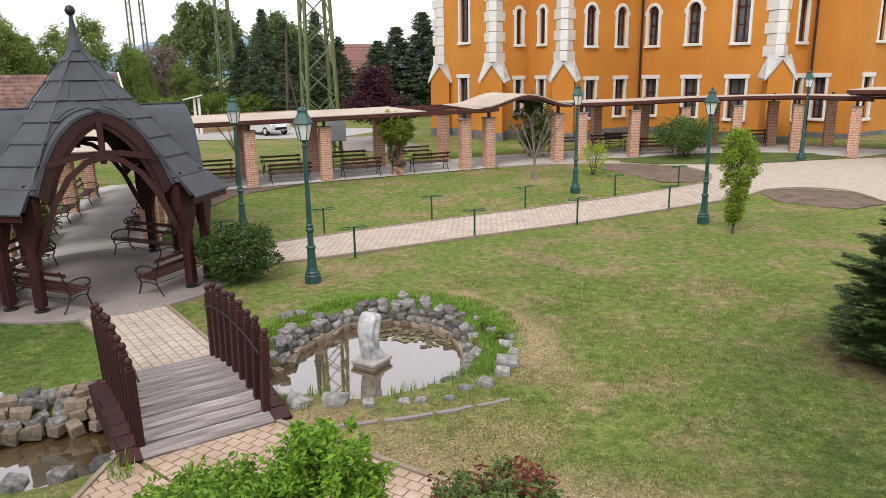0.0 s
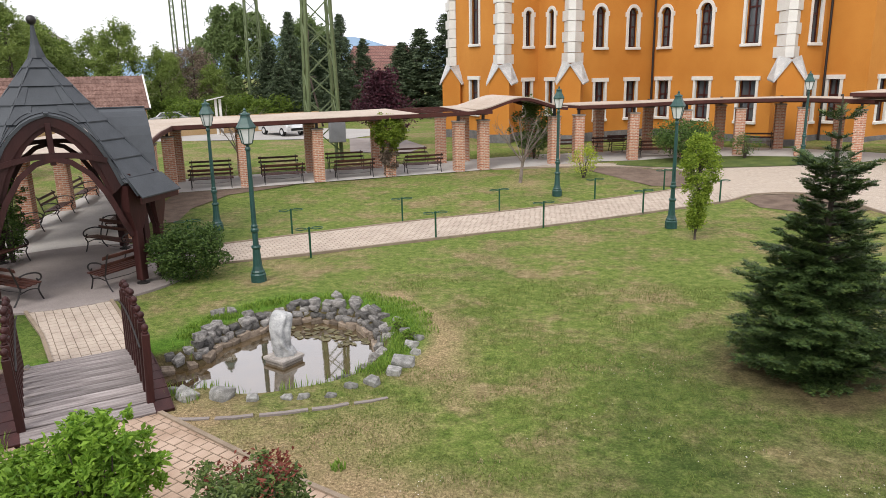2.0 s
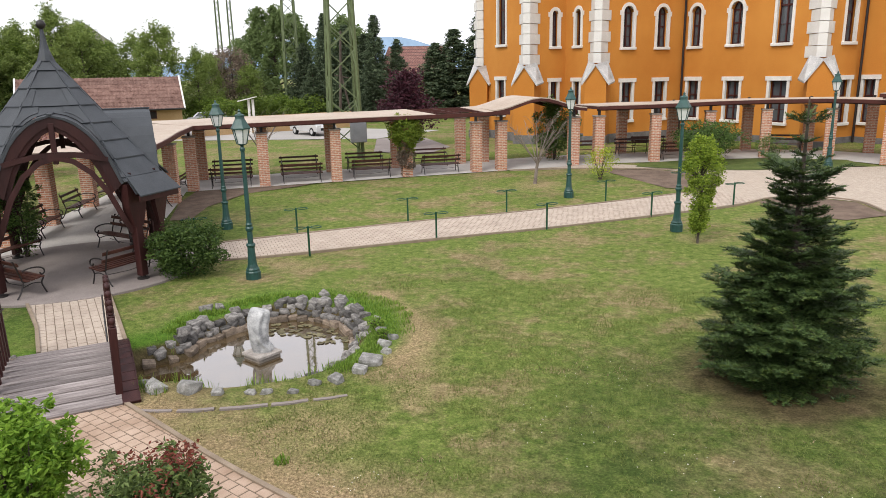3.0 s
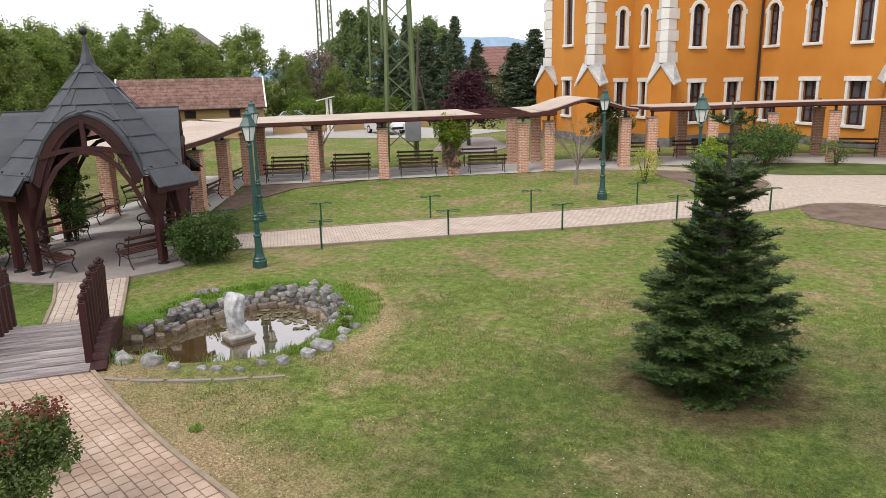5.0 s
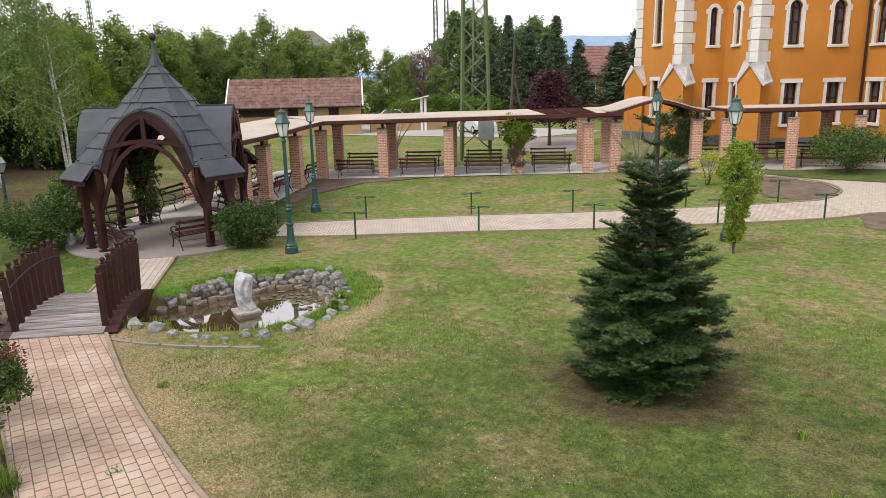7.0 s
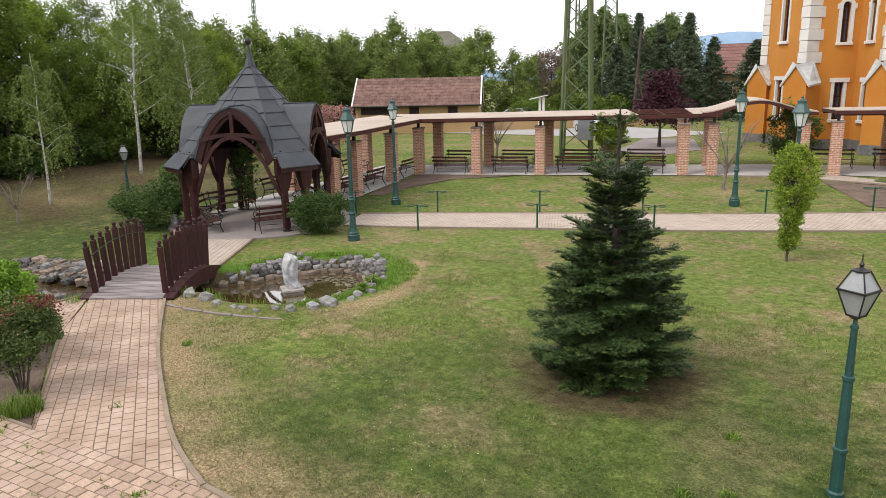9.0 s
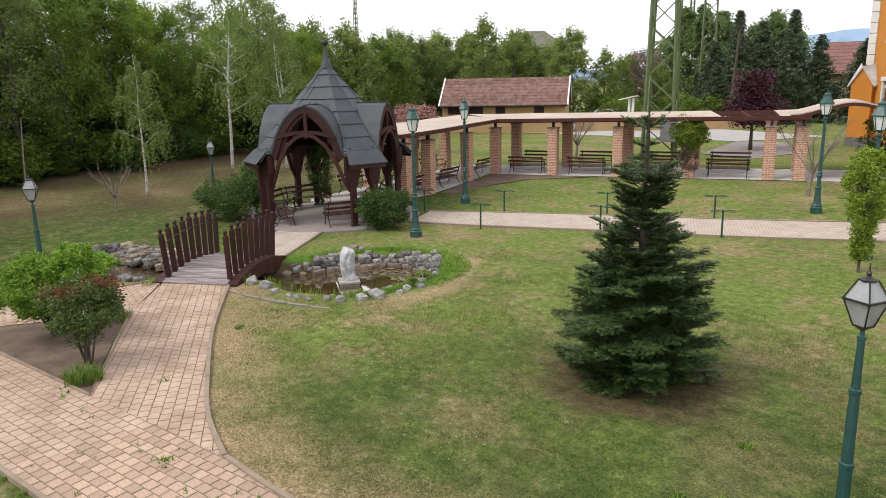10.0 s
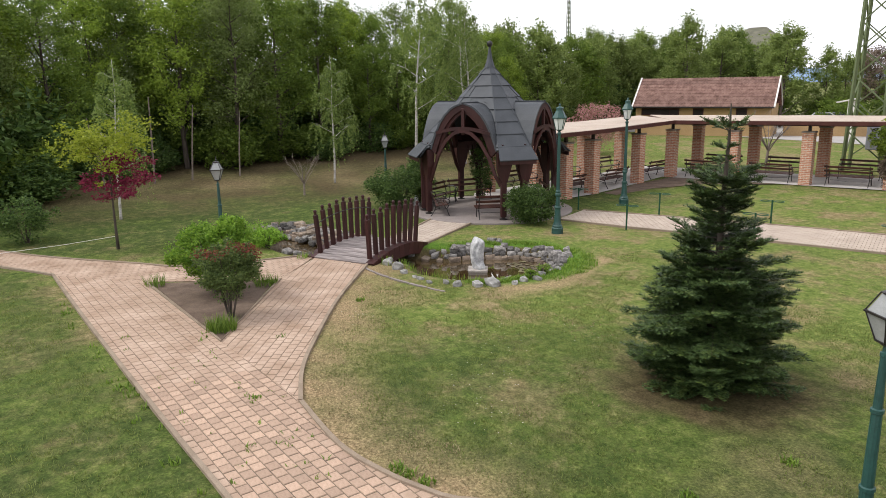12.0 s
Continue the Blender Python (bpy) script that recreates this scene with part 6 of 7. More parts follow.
def pylon(x, y, wb, wt, h, turn, label, single=False):
    ob = thing("power_pylon", label, "pylon", pose(x, y, rise(x, y), 0, 0, turn))

    def cor(k, z):
        w = wb + (wt - wb) * z / h
        return Vector(((-w, w, w, -w)[k] / 2, (-w, -w, w, w)[k] / 2, z))

    for k in range(4):
        part("leg", Geo().bar([cor(k, 0), cor(k, h)], 0.14, 0.14), M_PYLON, ob)
        g = Geo()
        z, i = 0.6, 0
        while z < h - 1.2 and single:
            st = 1.35 * (1 - 0.3 * z / h)
            a, b = (k, (k + 1) % 4) if i % 2 else ((k + 1) % 4, k)
            part("brace", Geo().bar([cor(a, z), cor(b, z + st)], 0.06, 0.06), M_PYLON, ob)
            if i % 3 == 1:
                part("brace", Geo().bar([cor(b, z), cor(a, z + st)], 0.05, 0.05), M_PYLON, ob)
            z += st
            i += 1
        while z < h - 1.2:
            st = 1.35 * (1 - 0.3 * z / h)
            a, b = (k, (k + 1) % 4) if i % 2 else ((k + 1) % 4, k)
            g.bar([cor(a, z), cor(b, z + st)], 0.085, 0.085)
            g.bar([cor(b, z), cor(a, z + st)], 0.05, 0.05) if i % 3 == 1 else None
            z += st
            i += 1
        if not single:
            tagged(part("bracing", g, M_PYLON, ob), "fine lattice bracing", "", "", "stuff")
    return ob


py = pylon(-11.8, 36.1, 1.62, 0.42, 26.0, 27, "moss-green steel lattice pylon behind the walk", True)
part("cabinet", Geo().box(0.15, -1.2, 1.1, 1.0, -0.9, 2.4, c=0.03), M_BOX, py, "grey metal cabinet")
pylon(-31.5, 74, 1.6, 0.7, 30.0, 30, "distant green steel lattice pylon")
for x, y, h in ((-71, 130, 30), (-69, 131, 30), (-140, 100, 34)):
    pylon(x, y, 0.9, 0.5, h, 20, "thin distant lattice mast")

# ---- cars ----


def car(m, label):
    ob = thing("car", label, "car", m)
    prof = [(-2.1, 0.35), (-2.12, 0.75), (-1.9, 0.95), (-1.45, 1.02), (-1.0, 1.42), (0.5, 1.46), (1.25, 1.02), (1.95, 0.86), (2.12, 0.62), (2.1, 0.35)]
    g = Geo()
    for yy, tuck in ((-0.86, 1), (0.86, 1)):
        g.v += [(x, yy * (0.86 if z > 1.1 else 1.0), z) for x, z in prof]
    n = len(prof)
    g.f = [(i, i + 1, n + i + 1, n + i) for i in range(n - 1)] + [tuple(range(n - 1, -1, -1)), tuple(range(n, 2 * n)), (n - 1, 0, n, 2 * n - 1)]
    part("body", g, M_CAR, ob)
    for s in (-1, 1):
        gl = [(-1.25, 1.06), (-0.92, 1.36), (0.45, 1.40), (1.05, 1.06)]
        part("side_window", Geo().add([(x, s * (0.872 if z < 1.1 else 0.775), z) for x, z in gl], [(0, 1, 2, 3)]), M_GLASS, ob)
        part("headlight", Geo().box(1.88, s * 0.62 - 0.16, 0.68, 2.10, s * 0.62 + 0.16, 0.83), M_PANE, ob)
        for x in (-1.3, 1.35):
            w = part("wheel", Geo().lathe([(0.31, -0.1), (0.32, -0.06), (0.32, 0.06), (0.31, 0.1)], 16), M_TYRE, ob, m=pose(x, s * 0.78, 0.32, 90, 0, 0))
            part("rim", Geo().lathe([(0.19, -0.11), (0.19, 0.11)], 12), M_CAR, w)
    part("windscreen", Geo().add([(1.22, -0.78, 1.06), (1.22, 0.78, 1.06), (0.55, 0.70, 1.43), (0.55, -0.70, 1.43)], [(0, 1, 2, 3)]), M_GLASS, ob)
    part("grille", Geo().box(2.05, -0.5, 0.42, 2.13, 0.5, 0.6), M_TYRE, ob)
    return ob


c1_ = car(pose(-20.3, 52.0, 0.45, 0, 0, -38), "silver hatchback parked in the yard")
tagged(copy_thing(c1_, pose(-33.5, 60.0, 0.45, 0, 0, 10)), "silver car parked at the far side of the yard")

# ---- houses far behind ----


def house(x, y, w, d, h, rise, turn, wall, label, hip=0.0):
    ob = thing("house", label, "house", pose(x, y, 0.4, 0, 0, turn))
    part("wall", Geo().box(-w / 2, -d / 2, -0.1, w / 2, d / 2, h), wall, ob)
    r = w / 2 - hip
    g = Geo().add([(-w / 2 - .5, -d / 2 - .5, h), (w / 2 + .5, -d / 2 - .5, h), (w / 2 + .5, d / 2 + .5, h), (-w / 2 - .5, d / 2 + .5, h), (-r, 0, h + rise), (r, 0, h + rise)], [(0, 1, 5, 4), (2, 3, 4, 5), (1, 2, 5), (3, 0, 4), (3, 2, 1, 0)])
    part("roof", g, M_TILE if wall is not M_HOUSE else M_SLATE, ob, "pitched roof")
    for sx in (-0.3, 0.3):
        wd = part("window", Geo().box(sx * w - 0.6, -d / 2 - 0.05, h - 2.2, sx * w + 0.6, -d / 2, h - 0.8), M_WHITE, ob)
        # the darkness behind the glass is the pane's own painted colour
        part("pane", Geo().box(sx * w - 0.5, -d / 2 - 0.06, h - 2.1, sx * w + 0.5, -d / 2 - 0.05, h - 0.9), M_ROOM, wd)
    return ob


house(-19.8, 83, 7, 9, 4.4, 3.2, 25, M_YELLOW, "distant house with a red tiled gable roof", 0.3)
house(-63.5, 81.5, 7.4, 7.4, 8.8, 2.6, 32, M_HOUSE, "tall grey house behind the trees", 2.6)
hills = Geo()
n = 90
for i in range(n):
    a = radians(60 + 90 * i / (n - 1))
    h = 30 + 34 * sm(64, 54, i) + 34 * sm(40.5, 45.5, i) * sm(60, 54.5, i) + 7 * noise.noise(Vector((i * 0.33, 0.4, 0))) + 6 * math.sin(i * 0.55)
    h *= sm(0, 10, i) * sm(n - 1, n - 12, i)
    x, y = 1900 * math.cos(a), 1900 * math.sin(a)
    hills.v += [(x, y, -40), (x, y, h)]
hills.f = [(2 * i + 2, 2 * i, 2 * i + 1, 2 * i + 3) for i in range(n - 1)]
setting("backdrop", hills, M_HILL, "blue hazy line of hills")


# ---- plants ----


def leaves(g, c, r, n, s, rng, flat=1.0, droop=0.0, thin=False):
    """n small folded leaves round c within r."""
    for _ in range(n):
        a, b, d = rng.uniform(0, 6.283), math.asin(rng.uniform(-1, 1)), r * rng.uniform(0.25, 1.0) ** 0.6
        p = Vector((c[0] + d * math.cos(a) * math.cos(b), c[1] + d * math.sin(a) * math.cos(b), c[2] + d * math.sin(b) * flat))
        u = Vector((rng.gauss(0, 1), rng.gauss(0, 1), rng.gauss(0, 0.6) - droop)).normalized()
        w = u.cross(Vector((rng.gauss(0, 1), rng.gauss(0, 1), rng.gauss(0, 1) + 0.4))).normalized()
        k, ss = len(g.v), s * rng.uniform(0.6, 1.35)
        if thin:
            g.v += [tuple(p - w * ss * 0.3), tuple(p + w * ss * 0.3), tuple(p + u * ss)]
            g.f.append((k, k + 1, k + 2))
            continue
        q = u.cross(w) * ss * 0.16
        g.v += [tuple(p), tuple(p + u * ss * 0.5 + w * ss * 0.26 + q), tuple(p + u * ss), tuple(p + u * ss * 0.5 - w * ss * 0.26 + q)]
        g.f += [(k, k + 1, k + 2), (k, k + 2, k + 3)]


def limb_set(rng, h, trunk_h, spread, n_limb, lift=0.6):
    """Limbs that leave the trunk above trunk_h, and the tips where leaves sit."""
    limbs, tips = [], []
    for i in range(n_limb):
        f = i / max(1, n_limb - 1)
        z = trunk_h + (h * 0.86 - trunk_h) * f
        a = i * 2.4 + rng.uniform(-0.4, 0.4)
        ln = spread * (1.0 - 0.62 * f ** 1.4) * rng.uniform(0.75, 1.15)
        p0 = Vector((0, 0, z))
        p1 = p0 + Vector((math.cos(a) * ln * 0.5, math.sin(a) * ln * 0.5, ln * lift * 0.45))
        p2 = p0 + Vector((math.cos(a + 0.2) * ln, math.sin(a + 0.2) * ln, ln * lift * rng.uniform(0.7, 1.1)))
        limbs.append([p0, p1, p2])
        tips += [(p1, 0.75), (p2, 1.0), (p1.lerp(p2, 0.5) + Vector((rng.uniform(-.4, .4), rng.uniform(-.4, .4), rng.uniform(-.2, .5))), 0.9)]
        for _ in range(2):
            b = a + rng.uniform(-1.1, 1.1)
            p3 = p1 + Vector((math.cos(b), math.sin(b), rng.uniform(-0.1, 0.7))) * ln * 0.45
            limbs.append([p1, p1.lerp(p3, 0.5) + Vector((0, 0, 0.08)), p3])
            tips.append((p3, 0.85))
    tips.append((Vector((0, 0, h * 0.97)), 0.8))
    return limbs, tips


def tree(name, label, m, seed, h, r0, trunk_h, spread, n_limb, leaf, bark, n_leaf, size, clump, lift=0.6, droop=0.0, group="", bend=0.0, thin=False):
    """A tapered trunk, limbs and a crown of single leaves in uneven clumps."""
    rng = random.Random(seed)
    ob = thing(name, label, "tree", m, group)
    limbs, tips = limb_set(rng, h, trunk_h, spread, n_limb, lift)
    g = Geo()
    sway = [Vector((bend * (k / 5) ** 2 + rng.uniform(-.03, .03) * h * 0.1, rng.uniform(-.03, .03) * h * 0.1, h * 0.95 * k / 5)) for k in range(6)]
    sway[0] = Vector((0, 0, -0.1))
    g.tube(sway, [r0 * (1.25, 0.85, 0.66, 0.48, 0.3, 0.08)[k] for k in range(6)], 8)
    part("trunk", g, bark, ob, smooth=True)
    lg = Geo()
    for k, (p0, p1, p2) in enumerate(limbs):
        b = Vector((bend * (p0.z / h) ** 2, 0, 0))
        rr = r0 * (0.36 if k % 3 == 0 else 0.2) * (1.1 - 0.6 * p0.z / h)
        lg.tube([p0 + b, p1 + b, p2 + b], [rr, rr * 0.6, rr * 0.15], 5, cap=False)
    part("limb_frame", lg, bark, ob)
    cg = Geo()
    per = max(6, n_leaf // len(tips))
    for p, k in tips:
        b = Vector((bend * (p.z / h) ** 2, 0, 0))
        for _ in range(3):
            c = p + b + Vector((rng.gauss(0, clump * 0.5), rng.gauss(0, clump * 0.5), rng.gauss(0, clump * 0.4) - droop * clump * rng.uniform(0, 2)))
            leaves(cg, c, clump * k * rng.uniform(0.5, 1.0), per // 3, size, rng, 0.75 + droop, droop * 2, thin)
    part("crown", cg, leaf, ob)
    return ob


def spray_tree(name, label, m, seed, h, r0, trunk_h, spread, n_limb, leaf, bark, n_leaf, size, twig, lift=0.6, droop=0.0, group="", lean=0.0, per=22):
    """A tree whose leaves sit along fine twigs, so that the crown stays open and ragged."""
    rng = random.Random(seed)
    ob = thing(name, label, "tree", m, group)
    limbs, _ = limb_set(rng, h, trunk_h, spread, n_limb, lift)
    side = [rng.uniform(-0.012, 0.012) * h for _ in range(6)]
    sway = [Vector((lean * (k / 5) ** 1.5 + side[k], side[5 - k], h * 0.97 * k / 5)) for k in range(6)]
    sway[0] = Vector((0, 0, -0.1))
    part("trunk", Geo().tube(smooth_line(sway, 3), [r0 * (1.2 - 1.1 * k / 15) for k in range(16)], 8), bark, ob, smooth=True)
    lg, cg = Geo(), Geo()
    tips = []
    for k, (p0, p1, p2) in enumerate(limbs):
        b = Vector((lean * (max(p0.z, 0) / h) ** 1.5, 0, 0))
        rr = r0 * (0.34 if k % 3 == 0 else 0.2) * (1.1 - 0.6 * p0.z / h)
        lg.tube([p0 + b, p1 + b, p2 + b], [rr, rr * 0.6, rr * 0.2], 5, cap=False)
        tips.append((p0 + b, p1 + b, p2 + b))
    top = Vector((lean, 0, h * 0.97))
    tips += [(top - Vector((0, 0, h * 0.25)), top - Vector((0, 0, h * 0.12)), top)] * 3
    for _ in range(max(1, n_leaf // per)):
        p0, p1, p2 = rng.choice(tips)
        t = rng.uniform(0.25, 1.0) ** 0.7
        p = p0.lerp(p1, t * 2) if t < 0.5 else p1.lerp(p2, t * 2 - 1)
        d = (p2 - p0).normalized() * rng.uniform(0.2, 0.9) + Vector((rng.gauss(0, 0.55), rng.gauss(0, 0.55), rng.gauss(0.25, 0.45)))
        weep = droop > 0.8
        if weep:
            d = Vector((d.x, d.y, abs(d.z) * 0.4))
        d = d.normalized() * twig * rng.uniform(0.4, 1.25) * (0.6 if weep else 1.0)
        fall = droop * rng.uniform(0.6, 1.4) * twig
        for _ in range(per):
            u = rng.uniform(0.1, 1.0)
            q = p + d * u - Vector((0, 0, fall * u * u)) + Vector((rng.gauss(0, 1), rng.gauss(0, 1), rng.gauss(0, 1))) * (0.04 * twig if weep else 0.10 * twig + 0.05)
            e = Vector((rng.gauss(0, 1), rng.gauss(0, 1), rng.gauss(0, 0.7) - droop * 0.5)).normalized()
            w = e.cross(Vector((rng.gauss(0, 1), rng.gauss(0, 1), rng.gauss(0, 1) + 0.5))).normalized()
            k, ss = len(cg.v), size * rng.uniform(0.6, 1.3)
            cg.v += [tuple(q - w * ss * 0.3), tuple(q + w * ss * 0.3), tuple(q + e * ss)]
            cg.f.append((k, k + 1, k + 2))
    part("limb_frame", lg, bark, ob)
    part("crown", cg, leaf, ob)
    return ob


def shrub(name, label, m, seed, rx, rz, n, size, leaf, stems=7, base=0.15, lumps=14, category="shrub", tip=None, tip_part=0.0):
    rng = random.Random(seed)
    ob = thing(name, label, category, m)
    sg, cg, tg = Geo(), Geo(), Geo()
    for k in range(stems):
        a = rng.uniform(0, 6.28)
        d = rng.uniform(0.3, 0.8) * rx
        sg.tube([(0.04 * math.cos(a), 0.04 * math.sin(a), -0.03), (d * 0.4 * math.cos(a), d * 0.4 * math.sin(a), rz * 0.4), (d * math.cos(a), d * math.sin(a), rz * rng.uniform(0.7, 0.9))], [0.022, 0.015, 0.006], 5)
    for k in range(lumps):
        a, u = rng.uniform(0, 6.28), rng.uniform(-0.9, 1.0)
        rr = math.sqrt(1 - u * u * 0.95)
        c = (rx * 0.62 * rr * math.cos(a), rx * 0.62 * rr * math.sin(a), base + (rz - base) * (0.5 + 0.36 * u))
        leaves(cg, c, rx * rng.uniform(0.22, 0.46), int(n / lumps * 0.85), size, rng, 0.85)
        if tip and u > 0.1:
            c2 = (c[0] * 1.3, c[1] * 1.3, c[2] + rx * 0.28)
            leaves(tg, c2, rx * 0.32, int(n * tip_part / lumps), size * 0.9, rng, 0.7)
    for k in range(int(lumps * 1.8)):
        a, u = rng.uniform(0, 6.28), rng.uniform(-0.3, 1.0)
        rr, far = math.sqrt(1 - u * u * 0.95), rng.uniform(0.80, 1.06)
        leaves(cg, (rx * far * rr * math.cos(a), rx * far * rr * math.sin(a), base + (rz - base) * (0.5 + 0.5 * far * u)), rx * rng.uniform(0.08, 0.17), max(6, n // lumps // 7), size, rng, 1.1)
    leaves(cg, (0, 0, base + (rz - base) * 0.45), rx * 0.7, n // 4, size, rng, 0.8 * (rz - base) / rx)
    tagged(part("stem_growth", sg, M_BARK, ob), "thin brown stems", "", "", "stuff")
    part("foliage", cg, leaf, ob)
    if tip:
        tagged(part("shoot_growth", tg, tip, ob), "young reddish shoots", "", "", "stuff")
    return ob


# the fir on the lawn
rng = random.Random(11)
fir = thing("fir_tree", "young dark green fir with a sparse upright leader on the lawn", "tree", pose(FIR.x, FIR.y, 0))
part("trunk", Geo().tube([(0, 0, -0.05), (0, 0, 1.5), (0.01, 0, 3.2), (0.02, 0.02, 3.9), (0.01, 0.02, 4.45)], [0.085, 0.065, 0.034, 0.022, 0.010], 8), M_BARK, fir)


def fir_r(z):
    pts = [(0.0, 1.22), (0.3, 1.44), (0.9, 1.46), (1.3, 1.42), (1.77, 1.26), (2.1, 1.02), (2.34, 0.82), (2.5, 0.62), (2.8, 0.54), (3.1, 0.46), (3.36, 0.48), (3.46, 0.25), (4.5, 0.1)]
    for (a, ra), (b, rb) in zip(pts, pts[1:]):
        if a <= z <= b:
            return ra + (rb - ra) * (z - a) / (b - a)
    return 0.05


def needle_twig(g, p, d, ln, rng, dens=46.0, nl=0.048, wd=0.011):
    """A twig set round with flat needles."""
    side = d.cross(Vector((0, 0, 1)))
    side = side.normalized() if side.length > 0.05 else Vector((1, 0, 0))
    up = side.cross(d)
    n = max(5, int(ln * dens))
    for i in range(n):
        t = i / n
        q = p + d * ln * t
        for s in (-1, 1):
            e = (side * s * rng.uniform(0.6, 1.0) + up * rng.uniform(-0.15, 0.75) + d * rng.uniform(0.35, 0.8)).normalized() * nl * rng.uniform(0.75, 1.2) * (1.15 - 0.45 * t)
            k = len(g.v)
            w = d * wd
            g.v += [tuple(q - w), tuple(q + w), tuple(q + e)]
            g.f.append((k, k + 1, k + 2))


def fir_branch(z, a, ln, tilt, thick):
    """A main branch with flat side sprays that hang slightly and turn up at the tip."""
    out = Vector((math.cos(a), math.sin(a), 0))
    pts = [Vector((0, 0, z)) + out * (ln * t) + Vector((0, 0, tilt * ln * t + 0.24 * ln * t * t)) for t in (0, 0.35, 0.7, 1.0)]
    bg_.tube(pts, [thick, thick * 0.7, thick * 0.4, 0.003], 4, cap=False)
    m_ = max(3, int(ln / 0.07))
    for i in range(m_):
        t = 0.2 + 0.8 * (i + rng.random() * 0.7) / m_
        f = min(t, 0.999) * 3
        j = int(f)
        p = pts[j].lerp(pts[j + 1], f - j)
        d0 = (pts[j + 1] - pts[j]).normalized()
        for s in (-1, 1):
            if rng.random() < 0.08:
                continue
            ang = s * rng.uniform(0.5, 1.05)
            d = Vector((d0.x * math.cos(ang) - d0.y * math.sin(ang), d0.x * math.sin(ang) + d0.y * math.cos(ang), d0.z - rng.uniform(-0.08, 0.30))).normalized()
            tl = min((0.12 + 0.30 * ln * (1.12 - t)) * rng.uniform(0.75, 1.2), 0.40)
            needle_twig(yg if t > 0.7 and rng.random() < 0.4 else fg, p, d, tl, rng, 36.0, 0.062, 0.014)
            if tl > 0.17:
                for s2 in (-1, 1):
                    b2 = s2 * rng.uniform(0.5, 0.95)
                    d2 = Vector((d.x * math.cos(b2) - d.y * math.sin(b2), d.x * math.sin(b2) + d.y * math.cos(b2), d.z - rng.uniform(0, 0.25))).normalized()
                    needle_twig(fg, p + d * tl * rng.uniform(0.3, 0.6), d2, tl * 0.55, rng, 36.0, 0.055)
    needle_twig(yg if rng.random() < 0.3 else fg, pts[2], (pts[3] - pts[2]).normalized(), (pts[3] - pts[2]).length + 0.03, rng, 50, 0.052)


fg, yg, bg_ = Geo(), Geo(), Geo()
z = 0.08
while z < 3.0:
    r = fir_r(z) * 0.87
    cnt = int(9 + 9 * min(1.0, r))
    a0 = rng.uniform(0, 6.28)
    for k in range(cnt):
        a = a0 + 6.283 * k / cnt + rng.uniform(-0.2, 0.2)
        side = 1.0 + 0.13 * noise.noise(Vector((math.cos(a) * 1.6, math.sin(a) * 1.6, z * 2.2)))
        fir_branch(z + rng.uniform(-0.17, 0.17), a, r * side * rng.uniform(0.80, 1.04), rng.uniform(-0.42, -0.08) if z < 2.2 else rng.uniform(-0.05, 0.22), 0.013)
    for k in range(int(cnt * 0.9)):
        a = rng.uniform(0, 6.283)
        fir_branch(z + rng.uniform(0.06, 0.14), a, r * rng.uniform(0.45, 0.74), rng.uniform(-0.15, 0.2), 0.010)
    z += 0.27
for z, cnt in ((3.02, 9), (3.14, 8), (3.26, 8), (3.34, 12), (3.58, 3), (3.78, 4), (4.06, 6)):
    for k in range(cnt):
        fir_branch(z, 6.283 * k / cnt + rng.uniform(-0.3, 0.3), (fir_r(z) * 1.05 if z < 3.5 else 0.15 if z < 4.0 else 0.32) * rng.uniform(0.7, 1.2), rng.uniform(0.1, 0.4) if z > 3.5 else rng.uniform(-0.1, 0.25), 0.007)
for k in range(6):
    needle_twig(fg, Vector((0.01, 0.01, 3.0 + 0.23 * k)), Vector((0.02, 0.02, 1)).normalized(), 0.22, rng, 50, 0.04)
tagged(part("branchwork", bg_, M_BARK, fir), "thin grey fir branches", "", "", "stuff")
tagged(part("needle_growth", fg, M_NEEDLE, fir), "dense dark green needles", "", "", "stuff")
tagged(part("shoot_growth", yg, M_NEEDLE_T, fir), "lighter young needles", "", "", "stuff")

# garden shrubs
shrub("hydrangea_bush", "broad lime-green leafy bush in the soil bed", pose(-4.42, 4.35, 0), 3, 0.98, 1.62, 13000, 0.075, M_LEAF_L, 26, 0.45, 34)
shrub("hydrangea_bush", "tall lime-green leafy shoots beside the broad bush", pose(-3.75, 4.75, 0), 33, 0.55, 1.98, 4800, 0.075, M_LEAF_L, 9, 0.6, 16)
shrub("red_tipped_bush", "rounded dark bush with red young shoots in the soil bed", pose(-2.30, 4.45, 0), 5, 0.70, 1.66, 7600, 0.06, M_LEAF_RB, 8, 0.45, 18, tip=M_LEAF_R, tip_part=0.20)
shrub("round_bush", "dense dark green bush beside the gazebo", pose(-8.55, 15.35, 0), 7, 1.02, 1.35, 7500, 0.08, M_LEAF_C, 8, 0.05, 26)
shrub("dark_bush", "dark leafy bush spreading against the gazebo", pose(-14.15, 12.35, 0), 8, 1.30, 1.55, 6800, 0.09, M_LEAF_C, 8, 0.02, 24)
shrub("dark_bush", "dark leaves climbing the gazebo's corner posts", pose(-14.3, 13.3, 0), 38, 0.75, 2.2, 3200, 0.09, M_LEAF_C, 8, 0.05, 18)
shrub("dark_bush", "low dark bush by the path near the maple", pose(-13.1, -0.7, 0), 39, 0.95, 1.5, 3000, 0.09, M_LEAF_C, 7, 0.03, 18)
for x, y, r_, hh, sd in ((-8.9, 6.3, 0.55, 0.55, 51), (-9.8, 6.05, 0.7, 0.6, 52)):
    shrub("bank_plant", "low bright green leafy plant on the stream bank", pose(x, y, 0), sd, r_, hh, 1700, 0.07, M_LEAF_L, 9, 0.02, 14)
